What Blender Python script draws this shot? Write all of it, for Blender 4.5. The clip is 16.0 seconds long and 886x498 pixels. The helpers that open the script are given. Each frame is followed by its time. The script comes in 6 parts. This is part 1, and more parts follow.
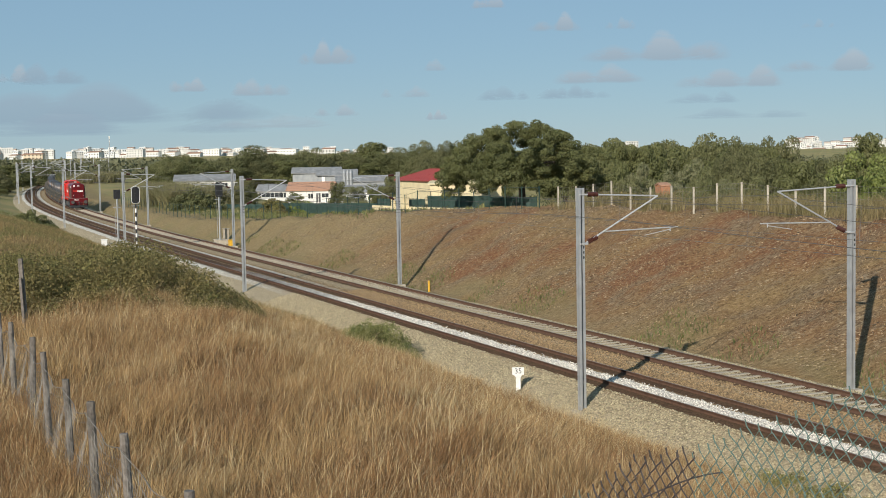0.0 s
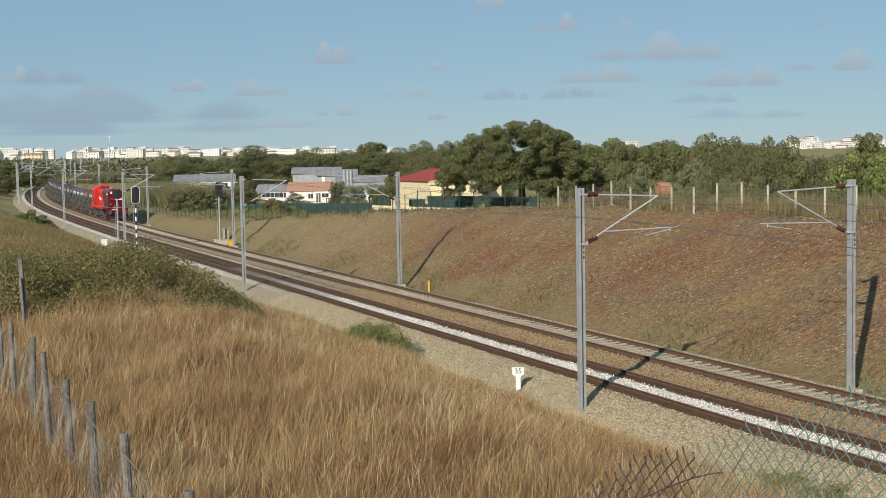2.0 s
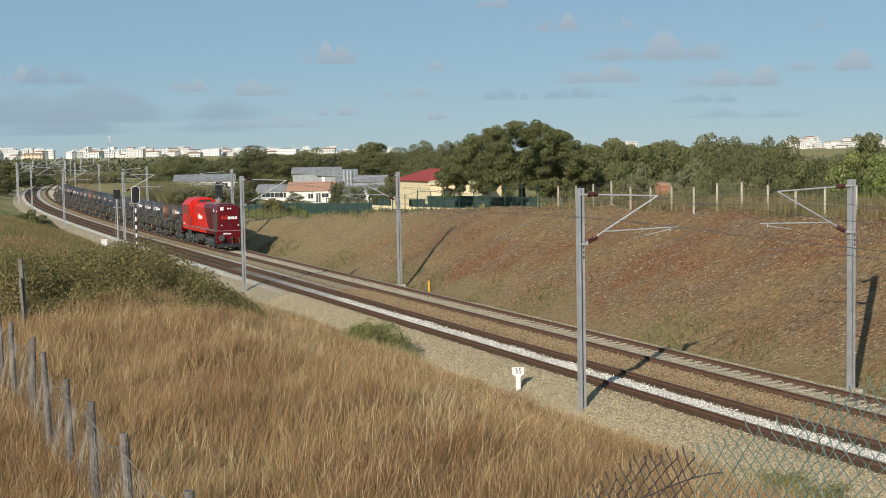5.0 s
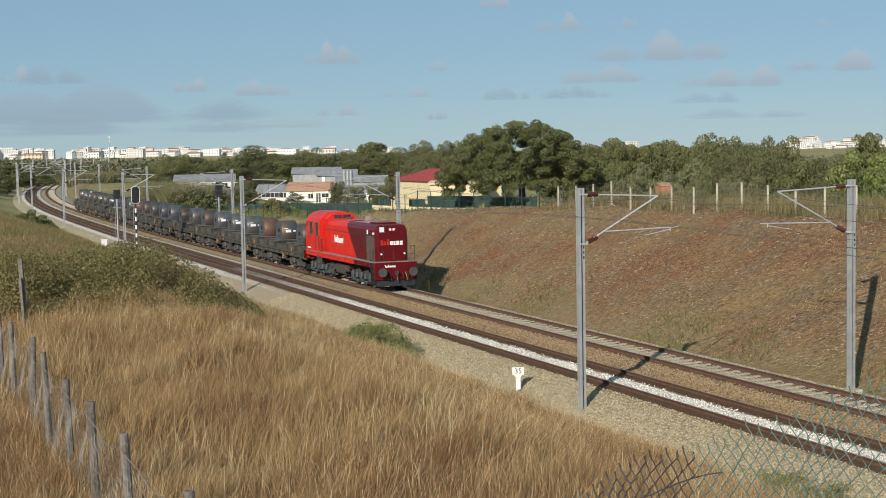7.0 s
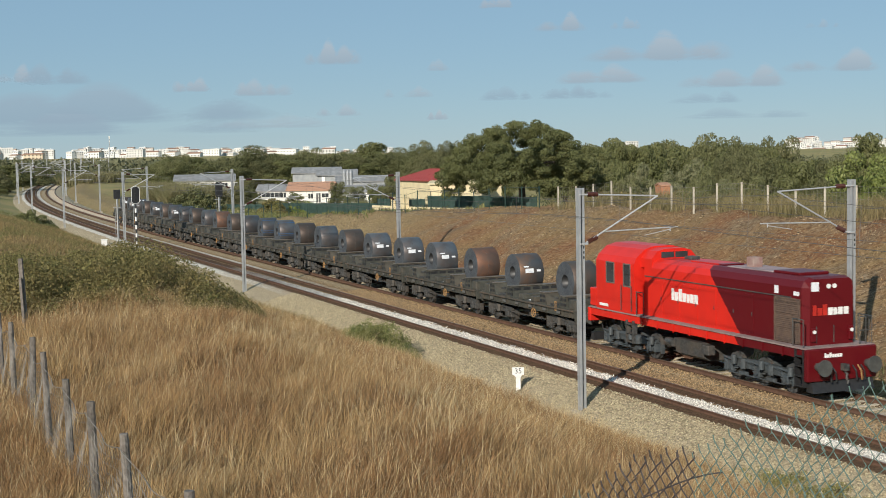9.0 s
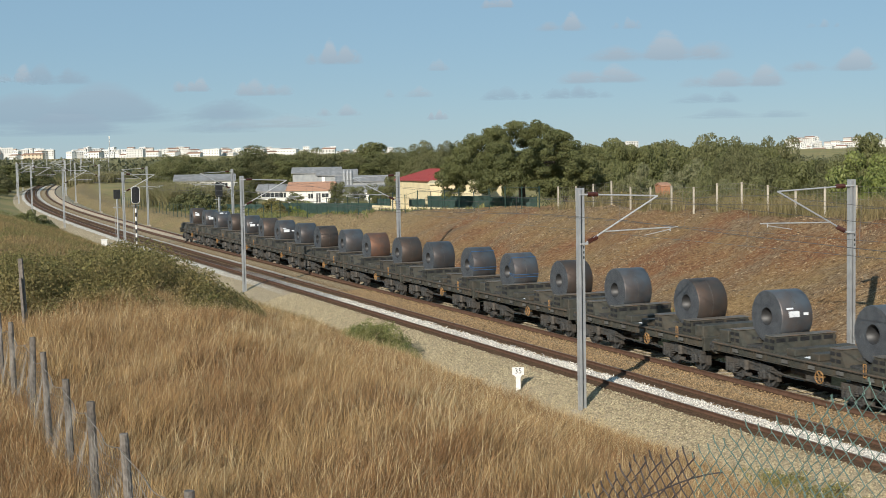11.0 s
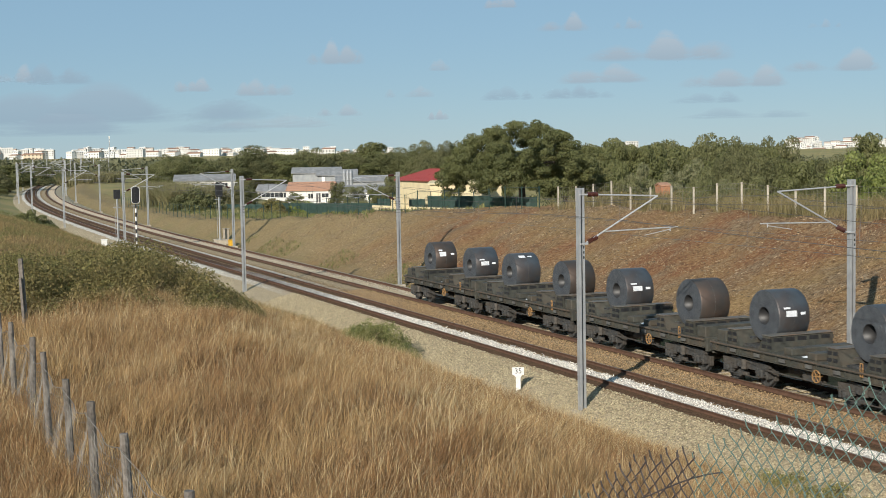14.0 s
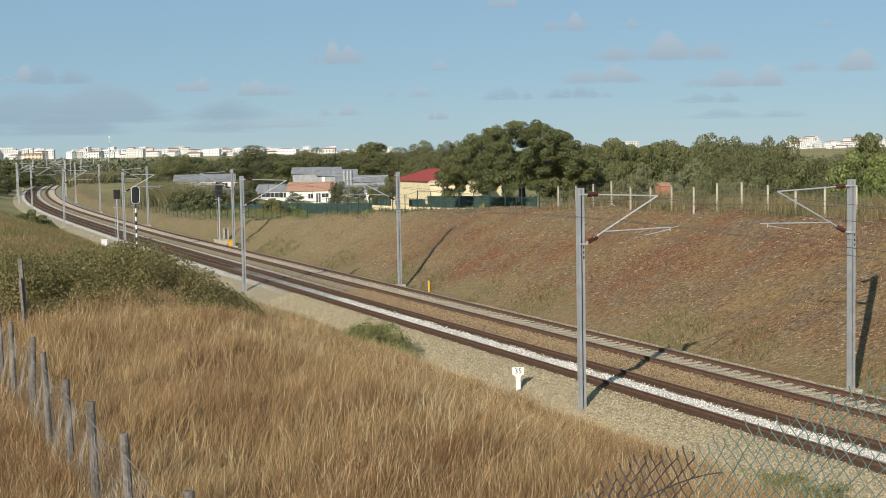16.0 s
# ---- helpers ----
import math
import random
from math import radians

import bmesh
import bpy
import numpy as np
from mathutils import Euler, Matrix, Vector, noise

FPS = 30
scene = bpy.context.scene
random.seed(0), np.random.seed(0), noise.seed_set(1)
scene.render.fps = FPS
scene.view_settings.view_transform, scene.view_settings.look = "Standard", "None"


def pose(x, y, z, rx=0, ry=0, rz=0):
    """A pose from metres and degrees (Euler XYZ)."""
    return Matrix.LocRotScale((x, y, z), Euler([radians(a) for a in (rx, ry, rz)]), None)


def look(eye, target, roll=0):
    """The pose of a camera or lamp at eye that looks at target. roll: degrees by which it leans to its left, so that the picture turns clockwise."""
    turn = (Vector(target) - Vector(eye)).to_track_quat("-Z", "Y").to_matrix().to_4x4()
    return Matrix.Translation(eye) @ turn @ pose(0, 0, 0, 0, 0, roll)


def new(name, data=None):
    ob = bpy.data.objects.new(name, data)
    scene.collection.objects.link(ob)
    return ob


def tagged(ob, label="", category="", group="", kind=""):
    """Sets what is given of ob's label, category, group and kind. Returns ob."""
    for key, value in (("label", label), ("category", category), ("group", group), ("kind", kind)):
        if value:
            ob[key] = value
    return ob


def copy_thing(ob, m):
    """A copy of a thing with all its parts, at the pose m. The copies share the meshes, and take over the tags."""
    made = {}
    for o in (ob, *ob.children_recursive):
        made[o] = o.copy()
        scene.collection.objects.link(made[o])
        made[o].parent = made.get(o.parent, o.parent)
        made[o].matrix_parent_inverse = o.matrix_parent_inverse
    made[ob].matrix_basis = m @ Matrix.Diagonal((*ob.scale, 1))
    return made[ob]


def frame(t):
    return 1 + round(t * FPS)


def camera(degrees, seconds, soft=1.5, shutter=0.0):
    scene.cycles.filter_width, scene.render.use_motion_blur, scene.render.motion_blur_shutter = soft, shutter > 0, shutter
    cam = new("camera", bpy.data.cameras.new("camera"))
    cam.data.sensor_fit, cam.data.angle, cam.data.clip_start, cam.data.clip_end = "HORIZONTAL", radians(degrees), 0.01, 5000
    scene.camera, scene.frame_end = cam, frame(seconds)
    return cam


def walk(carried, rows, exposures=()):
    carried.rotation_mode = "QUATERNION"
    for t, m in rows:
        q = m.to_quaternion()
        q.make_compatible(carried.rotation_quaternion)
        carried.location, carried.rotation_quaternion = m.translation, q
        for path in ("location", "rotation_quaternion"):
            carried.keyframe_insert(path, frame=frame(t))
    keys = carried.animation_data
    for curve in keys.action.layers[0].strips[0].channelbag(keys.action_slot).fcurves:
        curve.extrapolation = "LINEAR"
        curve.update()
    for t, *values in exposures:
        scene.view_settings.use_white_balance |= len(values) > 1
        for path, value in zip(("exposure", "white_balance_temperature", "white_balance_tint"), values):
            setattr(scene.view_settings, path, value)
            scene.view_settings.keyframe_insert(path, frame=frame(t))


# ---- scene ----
# camera: stands still on a bridge, a telephoto view along the line
CAM_Z, YAW, DIP, ROLL, FOCAL = 8.08, 1.18352, 0.069274, -1.0254, 2450.0
cam = camera(2 * math.degrees(math.atan(784 / FOCAL)), 16.0, soft=0.85, shutter=0.1)
AXIS = Vector((-math.sin(YAW) * math.cos(DIP), math.cos(YAW) * math.cos(DIP), -math.sin(DIP)))
EYE = Vector((0, 0, CAM_Z))
STAND = look(EYE, EYE + AXIS * 100, ROLL)
walk(cam, [(0.0, STAND), (16.0, STAND)], exposures=[(0.0, -0.04), (8.5, -0.03), (12.0, 0.04), (16.0, 0.04)])

# low afternoon sun from behind the camera
SUN_EL, SUN_ROT = radians(24.5), radians(134.6)
world = bpy.data.worlds.new("sky")
scene.world = world
world.use_nodes = True
wn = world.node_tree
sky = wn.nodes.new("ShaderNodeTexSky")
sky.sky_type, sky.sun_disc = "NISHITA", False
sky.sun_elevation, sky.sun_rotation = SUN_EL, SUN_ROT
sky.air_density, sky.dust_density, sky.ozone_density = 0.80, 0.0, 3.0
haze = wn.nodes.new("ShaderNodeMixRGB")
haze.inputs[0].default_value, haze.inputs[2].default_value = 0.60, (5.1, 8.35, 11.0, 1)
wn.links.new(sky.outputs[0], haze.inputs[1]), wn.links.new(haze.outputs[0], wn.nodes["Background"].inputs[0])
wn.nodes["Background"].inputs[1].default_value = 0.060
sun = new("sun", bpy.data.lights.new("sun", "SUN"))
sun.data.energy, sun.data.angle, sun.data.color = 5.3, radians(0.53), (1.0, 0.93, 0.82)
TO_SUN = Vector((math.sin(SUN_ROT) * math.cos(SUN_EL), math.cos(SUN_ROT) * math.cos(SUN_EL), math.sin(SUN_EL)))
sun.matrix_basis = look(TO_SUN * 50, (0, 0, 0))

# ---- materials ----


def mat(name, c1, c2=None, scale=8.0, rough=0.8, metal=0.0, bump=0.0, bscale=40.0, island=0.0, obj=0.0, c3=None, scale3=0.6, amount3=0.5, coord="Object", spec=0.5, trans=0.0, detail=4.0):
    """Two tones by fine noise, a third by broad noise, bump, and an optional shift of value per island or per object."""
    m = bpy.data.materials.new(name)
    m.use_nodes = True
    t = m.node_tree
    b = t.nodes["Principled BSDF"]
    b.inputs["Roughness"].default_value, b.inputs["Metallic"].default_value = rough, metal
    b.inputs["Specular IOR Level"].default_value = spec
    c2 = c2 or tuple(v * 0.7 for v in c1)
    tc = t.nodes.new("ShaderNodeTexCoord")
    n = t.nodes.new("ShaderNodeTexNoise")
    n.inputs["Scale"].default_value, n.inputs["Detail"].default_value = scale, detail
    t.links.new(tc.outputs[coord], n.inputs["Vector"])
    r = t.nodes.new("ShaderNodeValToRGB")
    r.color_ramp.elements[0].position, r.color_ramp.elements[1].position = 0.35, 0.65
    r.color_ramp.elements[0].color, r.color_ramp.elements[1].color = (*c1, 1), (*c2, 1)
    t.links.new(n.outputs[0], r.inputs[0])
    out = r.outputs[0]
    if c3:
        n3 = t.nodes.new("ShaderNodeTexNoise")
        n3.inputs["Scale"].default_value, n3.inputs["Detail"].default_value = scale3, 3
        t.links.new(tc.outputs[coord], n3.inputs["Vector"])
        mr = t.nodes.new("ShaderNodeMapRange")
        mr.inputs[1].default_value, mr.inputs[2].default_value, mr.inputs[4].default_value = 0.42, 0.68, amount3
        t.links.new(n3.outputs[0], mr.inputs[0])
        mx = t.nodes.new("ShaderNodeMixRGB")
        mx.inputs[2].default_value = (*c3, 1)
        t.links.new(mr.outputs[0], mx.inputs[0]), t.links.new(out, mx.inputs[1])
        out = mx.outputs[0]
    for kind, k in (("ShaderNodeNewGeometry", island), ("ShaderNodeObjectInfo", obj)):
        if k:
            g = t.nodes.new(kind)
            mr = t.nodes.new("ShaderNodeMapRange")
            mr.inputs[3].default_value, mr.inputs[4].default_value = 1 - k, 1 + k
            t.links.new(g.outputs["Random Per Island" if island and kind.endswith("Geometry") else "Random"], mr.inputs[0])
            hs = t.nodes.new("ShaderNodeHueSaturation")
            t.links.new(mr.outputs[0], hs.inputs["Value"]), t.links.new(out, hs.inputs["Color"])
            out = hs.outputs[0]
    t.links.new(out, b.inputs["Base Color"])
    if bump:
        nb = t.nodes.new("ShaderNodeTexNoise")
        nb.inputs["Scale"].default_value, nb.inputs["Detail"].default_value = bscale, 5
        t.links.new(tc.outputs[coord], nb.inputs["Vector"])
        bp = t.nodes.new("ShaderNodeBump")
        bp.inputs["Strength"].default_value, bp.inputs["Distance"].default_value = min(bump, 1.0), 0.05
        t.links.new(nb.outputs[0], bp.inputs["Height"]), t.links.new(bp.outputs[0], b.inputs["Normal"])
    if trans:
        tr = t.nodes.new("ShaderNodeBsdfTranslucent")
        t.links.new(out, tr.inputs[0])
        ms = t.nodes.new("ShaderNodeMixShader")
        ms.inputs[0].default_value = trans
        t.links.new(b.outputs[0], ms.inputs[1]), t.links.new(tr.outputs[0], ms.inputs[2])
        t.links.new(ms.outputs[0], t.nodes["Material Output"].inputs[0])
    return m


RUST = mat("rail_rust", (0.085, 0.043, 0.026), (0.125, 0.066, 0.040), 6, 0.85, 0.1, 0.2)
RAIL_TOP = mat("rail_running_surface", (0.30, 0.26, 0.23), (0.22, 0.18, 0.15), 5, 0.45, 0.6)
CONCRETE = mat("concrete", (0.47, 0.41, 0.33), (0.36, 0.31, 0.24), 9, 0.95, 0, 0.3, obj=0.10, spec=0.1)
STONES = mat("ballast_stone", (0.42, 0.36, 0.235), (0.29, 0.235, 0.14), 20, 0.9, island=0.5)
BROWN_STONES = mat("oiled_ballast_stone", (0.33, 0.225, 0.118), (0.21, 0.138, 0.07), 20, 0.9, island=0.6)
WHITE_STONES = mat("fresh_ballast_stone", (0.64, 0.60, 0.54), (0.48, 0.44, 0.38), 20, 0.9, island=0.5)
GALV = mat("galvanised_steel", (0.43, 0.44, 0.44), (0.34, 0.35, 0.36), 3, 0.5, 0.35, c3=(0.33, 0.32, 0.31), scale3=1.2, amount3=0.4)
TUBE = mat("galvanised_tube", (0.55, 0.55, 0.55), (0.46, 0.46, 0.46), 6, 0.45, 0.4)
INSUL = mat("brown_porcelain", (0.055, 0.02, 0.016), (0.075, 0.03, 0.022), 5, 0.25)
WIRE = mat("copper_wire_weathered", (0.10, 0.09, 0.085), (0.14, 0.13, 0.12), 3, 0.6, 0.5)
DARK = mat("dark_underframe", (0.026, 0.028, 0.030), (0.078, 0.078, 0.075), 9, 0.55, 0.0, 0.2, c3=(0.10, 0.08, 0.06), scale3=2.0, amount3=0.6)
WAGON = mat("wagon_dirty_olive", (0.066, 0.066, 0.054), (0.042, 0.043, 0.036), 5, 0.60, 0, 0.1, obj=0.12, c3=(0.095, 0.070, 0.048), scale3=1.7, amount3=0.55)
SILL = mat("wagon_sill_rust", (0.115, 0.080, 0.055), (0.075, 0.060, 0.046), 7, 0.75, 0, 0.2, c3=(0.05, 0.048, 0.04), scale3=1.2, amount3=0.7)
LOCO_GEAR = mat("loco_running_gear", (0.048, 0.060, 0.068), (0.085, 0.098, 0.105), 7, 0.55, 0.1, 0.2, c3=(0.045, 0.045, 0.042), scale3=1.8, amount3=0.7)
BLUE_STRAP = mat("blue_strap", (0.03, 0.10, 0.24), (0.04, 0.13, 0.28), 12, 0.5)
COIL_SIDE = mat("coil_steel_blue", (0.108, 0.122, 0.135), (0.076, 0.080, 0.088), 1.6, 0.42, 0.45, obj=0.25, c3=(0.115, 0.085, 0.070), scale3=1.3, amount3=0.6)
COIL_RUST = mat("coil_steel_rusty", (0.078, 0.068, 0.060), (0.060, 0.056, 0.052), 1.6, 0.5, 0.4, obj=0.2, c3=(0.13, 0.075, 0.05), scale3=1.1, amount3=0.6)
COIL_FACE = mat("coil_edge_windings", (0.12, 0.13, 0.14), (0.085, 0.09, 0.10), 4.0, 0.5, 0.45, 0.3, 90.0)
PAPER = mat("white_label", (0.75, 0.76, 0.77), (0.62, 0.64, 0.66), 30, 0.7)
STRAP = mat("orange_strap", (0.34, 0.19, 0.07), (0.24, 0.13, 0.05), 12, 0.7)
WHITE = mat("white_paint", (0.78, 0.77, 0.74), (0.68, 0.67, 0.64), 6, 0.6)
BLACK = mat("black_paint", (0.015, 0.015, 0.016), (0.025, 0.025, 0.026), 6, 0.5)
YELLOW = mat("yellow_paint", (0.70, 0.40, 0.03), (0.60, 0.33, 0.03), 6, 0.6)
GLASS = mat("window_glass", (0.05, 0.055, 0.06), (0.03, 0.033, 0.036), 1, 0.08, spec=0.8)
WOOD = mat("weathered_wood", (0.20, 0.175, 0.15), (0.11, 0.095, 0.08), 14, 0.9, 0, 0.4, 30, obj=0.25)
NETTING = mat("galvanised_netting", (0.24, 0.225, 0.20), (0.17, 0.155, 0.135), 5, 0.6, 0.3)
GREEN_WIRE = mat("green_coated_wire", (0.075, 0.135, 0.115), (0.11, 0.17, 0.145), 8, 0.6)
SHADED_WIRE = mat("dark_shaded_wire", (0.05, 0.04, 0.04), (0.08, 0.06, 0.05), 8, 0.6)
GREEN_FENCE = mat("green_steel_fence", (0.018, 0.042, 0.033), (0.025, 0.055, 0.042), 5, 0.5)
GREEN_NET = mat("green_screen_netting", (0.055, 0.105, 0.090), (0.080, 0.135, 0.115), 2.0, 0.8)
LEAF_OAK = mat("oak_leaf", (0.108, 0.117, 0.038), (0.158, 0.160, 0.058), 0.9, 0.65, island=0.2, trans=0.28, coord="Generated")
LEAF_MID = mat("tree_leaf", (0.108, 0.116, 0.042), (0.160, 0.155, 0.066), 0.9, 0.7, island=0.2, obj=0.25, trans=0.28, coord="Generated")
LEAF_LIGHT = mat("light_green_leaf", (0.150, 0.190, 0.042), (0.205, 0.225, 0.065), 0.9, 0.65, island=0.2, trans=0.28, coord="Generated")
LEAF_GREY = mat("olive_grey_leaf", (0.155, 0.165, 0.075), (0.21, 0.205, 0.105), 0.9, 0.7, island=0.2, trans=0.28, coord="Generated")
LEAF_BUSH = mat("bramble_leaf", (0.150, 0.145, 0.045), (0.250, 0.185, 0.075), 0.9, 0.7, island=0.5, trans=0.35, c3=(0.165, 0.16, 0.05), scale3=0.45, amount3=0.45)
FAR_LEAF = mat("far_woods_leaf", (0.120, 0.126, 0.066), (0.170, 0.168, 0.094), 0.02, 0.85, island=0.2, trans=0.28)
BARK = mat("bark", (0.11, 0.085, 0.06), (0.06, 0.045, 0.035), 6, 0.95, 0, 0.5)
GRASS = mat("dry_grass", (0.425, 0.280, 0.128), (0.285, 0.165, 0.070), 0.9, 0.8, island=0.6, trans=0.3, c3=(0.225, 0.115, 0.048), scale3=0.35, amount3=0.75)
GREEN_GRASS = mat("green_weeds", (0.125, 0.145, 0.045), (0.19, 0.175, 0.065), 1.0, 0.8, island=0.35, trans=0.3)
REED = mat("reed_leaf", (0.195, 0.190, 0.085), (0.27, 0.235, 0.125), 1.0, 0.75, island=0.3, trans=0.3)
ROOF_RED = mat("red_sheet_roof", (0.33, 0.055, 0.05), (0.27, 0.05, 0.045), 1.5, 0.6)
ROOF_TILE = mat("orange_roof_tile", (0.36, 0.20, 0.13), (0.28, 0.155, 0.10), 5.0, 0.85, obj=0.2)
ROOF_GREY = mat("fibre_cement_roof", (0.30, 0.30, 0.30), (0.21, 0.215, 0.22), 1.0, 0.85, c3=(0.15, 0.145, 0.14), scale3=0.3)
CREAM = mat("cream_render", (0.70, 0.59, 0.37), (0.62, 0.52, 0.32), 0.8, 0.85, c3=(0.50, 0.43, 0.29), scale3=0.4, amount3=0.4)
PLASTER = mat("white_render", (0.74, 0.72, 0.68), (0.64, 0.62, 0.58), 0.6, 0.85, obj=0.18)
PINKISH = mat("pale_ochre_render", (0.70, 0.58, 0.42), (0.62, 0.50, 0.36), 0.6, 0.85, obj=0.12)
SILO = mat("silo_metal", (0.36, 0.37, 0.38), (0.28, 0.29, 0.30), 2, 0.5, 0.4)

# ---- line of the railway: straight, then an easing curve away to the far side ----
XS, RAD, EASE, GRADE = -146.8, 1242.4, 79.4, 0.00506
A_O, GAUGE, SPACING = 23.478, 1.683, 4.179
T1, T2 = A_O + GAUGE / 2, A_O + SPACING + GAUGE / 2
_s = np.arange(0, 1001.0)
_k = np.where(_s < EASE, _s / EASE / RAD, 1 / RAD)
_th = np.concatenate([[0], np.cumsum((_k[1:] + _k[:-1]) / 2)])
_mid = (_th[1:] + _th[:-1]) / 2
_px = XS - np.concatenate([[0], np.cumsum(np.cos(_mid))])
_py = np.concatenate([[0], np.cumsum(np.sin(_mid))])


def line(s, o, dz=0.0):
    """The place at s metres along the line (s is x on the straight) and o metres to its far side; and the heading."""
    if s >= XS:
        return Vector((s, o, dz)), 0.0
    u = XS - s
    th = float(np.interp(u, _s, _th))
    return Vector((float(np.interp(u, _s, _px)) + o * math.sin(th), float(np.interp(u, _s, _py)) + o * math.cos(th), dz + rise(s))), th


def rise(s):
    return GRADE * max(XS - s, 0.0)


def to_line(x, y):
    """Arrays x, y to s and o."""
    x, y = np.asarray(x, float), np.asarray(y, float)
    s, o = x.copy(), y.copy()
    idx = np.where(x < XS + 5)[0]
    for lo in range(0, len(idx), 4000):
        i = idx[lo:lo + 4000]
        dx, dy = x[i, None] - _px[None, ::4], y[i, None] - _py[None, ::4]
        along = np.abs(-dx * np.cos(_th[None, ::4]) + dy * np.sin(_th[None, ::4]))
        across = dx * np.sin(_th[None, ::4]) + dy * np.cos(_th[None, ::4])
        j = np.argmin(along + 1e-4 * np.abs(across), 1)
        ii = np.arange(len(i))
        off = -dx[ii, j] * np.cos(_th[::4][j]) + dy[ii, j] * np.sin(_th[::4][j])
        s[i], o[i] = XS - (_s[::4][j] + off), across[ii, j]
    s[x >= XS], o[x >= XS] = x[x >= XS], y[x >= XS]
    return s, o


CREST_S = [-900, -400, -230, -170, -150, -135, -117, -95, -80, -60, -48, 0]
CREST_Z = [0.3, 0.3, 0.2, 0.5, 1.0, 1.75, 2.75, 3.75, 4.35, 4.6, 4.75, 4.9]
NEAR_S = [-900, -420, -260, -150, -80, -30, 20]
NEAR_Z = [0.4, 0.6, 1.8, 2.8, 3.0, 3.1, 3.2]
TOE_NEAR, TOE_FAR, BED = 20.6, 32.2, -0.75


def ground_z(x, y, rough=True):
    """Height of the ground, arrays."""
    x, y = np.atleast_1d(np.asarray(x, float)), np.atleast_1d(np.asarray(y, float))
    s, o = to_line(x, y)
    base = GRADE * np.clip(XS - s, 0, 500)
    zc, zn = np.interp(s, CREST_S, CREST_Z), np.interp(s, NEAR_S, NEAR_Z)
    far = np.clip(BED + 0.58 * (o - TOE_FAR), BED, np.maximum(zc, BED))
    back = np.clip((o - TOE_FAR - (zc - BED) / 0.58 - 8) / 50, 0, 1)
    far = far - back * back * (3 - 2 * back) * (zc + 3.4) * np.clip((-40 - s) / 60, 0, 1)
    near = BED + (zn - BED) * np.clip((TOE_NEAR - o) / 11.6, 0, 1)
    z = np.where(o > TOE_FAR, far, np.where(o < TOE_NEAR, near, BED)) + base
    d = np.hypot(x, y)
    ridge = np.clip((d - 650) / 700, 0, 1) ** 1.3 * 6
    z = z + ridge
    if rough:
        amp = np.clip(np.maximum((o - TOE_FAR) / 3, (TOE_NEAR - o) / 3), 0, 1)
        w = 0.10 * np.sin(x * 0.9 + 0.7 * np.sin(y * 0.8)) + 0.08 * np.sin(y * 1.3 + x * 0.45) + 0.06 * np.sin(x * 2.3 + y * 1.9) + 0.05 * np.sin(1.7 * x - 2.9 * y)
        z = z + amp * w
    return z


def gz(x, y):
    return float(ground_z([x], [y])[0])


RIGHT, FWD = Vector((math.cos(YAW), math.sin(YAW), 0)), Vector((-math.sin(YAW), math.cos(YAW), 0))
TURN = STAND.to_3x3()


def at(u, e, d):
    """The point d metres ahead of the bridge on the sight line with slopes u sideways and e upwards."""
    way = TURN @ Vector((u, e, -1))
    return EYE + way * (d / way.dot(FWD))


def bearing(u, d):
    p = at(u, 0.06, d)
    return p.x, p.y


# ---- mesh helpers ----


def part(name, bm, material, parent=None, label="", smooth=False):
    me = bpy.data.meshes.new(name)
    bm.to_mesh(me)
    bm.free()
    for m in material if isinstance(material, (list, tuple)) else [material]:
        me.materials.append(m)
    if smooth:
        me.shade_smooth()
    ob = new(name, me)
    if parent:
        ob.parent = parent
    if label:
        ob["label"] = label
    return ob


def array_mesh(name, verts, faces, material, attrs=None):
    me = bpy.data.meshes.new(name)
    verts, faces = np.asarray(verts, np.float32), np.asarray(faces, np.int32)
    me.vertices.add(len(verts)), me.vertices.foreach_set("co", verts.ravel())
    k = faces.shape[1]
    me.loops.add(faces.size), me.loops.foreach_set("vertex_index", faces.ravel())
    me.polygons.add(len(faces))
    me.polygons.foreach_set("loop_start", np.arange(0, faces.size, k, dtype=np.int32))
    me.update(calc_edges=True)
    for key, values in (attrs or {}).items():
        me.attributes.new(key, "FLOAT", "POINT").data.foreach_set("value", np.asarray(values, np.float32))
    for m in material if isinstance(material, (list, tuple)) else [material]:
        me.materials.append(m)
    return me


def box(bm, x, y, z, sx, sy, sz, bevel=0.0, mi=0, m=None):
    r = bmesh.ops.create_cube(bm, size=1, matrix=(m or Matrix()) @ Matrix.Translation((x, y, z)) @ Matrix.Diagonal((sx, sy, sz, 1)))
    faces = {f for v in r["verts"] for f in v.link_faces}
    for f in faces:
        f.material_index = mi
    if bevel:
        edges = {e for v in r["verts"] for e in v.link_edges}
        bmesh.ops.bevel(bm, geom=list(edges), offset=bevel, segments=2, affect="EDGES", profile=0.5)
    return r


def rod(bm, a, b, r, seg=8, r2=None, mi=0, caps=True):
    a, b = Vector(a), Vector(b)
    d = b - a
    m = Matrix.Translation((a + b) / 2) @ d.to_track_quat("Z", "Y").to_matrix().to_4x4()
    g = bmesh.ops.create_cone(bm, cap_ends=caps, segments=seg, radius1=r, radius2=r if r2 is None else r2, depth=d.length, matrix=m)
    for f in {f for v in g["verts"] for f in v.link_faces}:
        f.material_index = mi
    return g


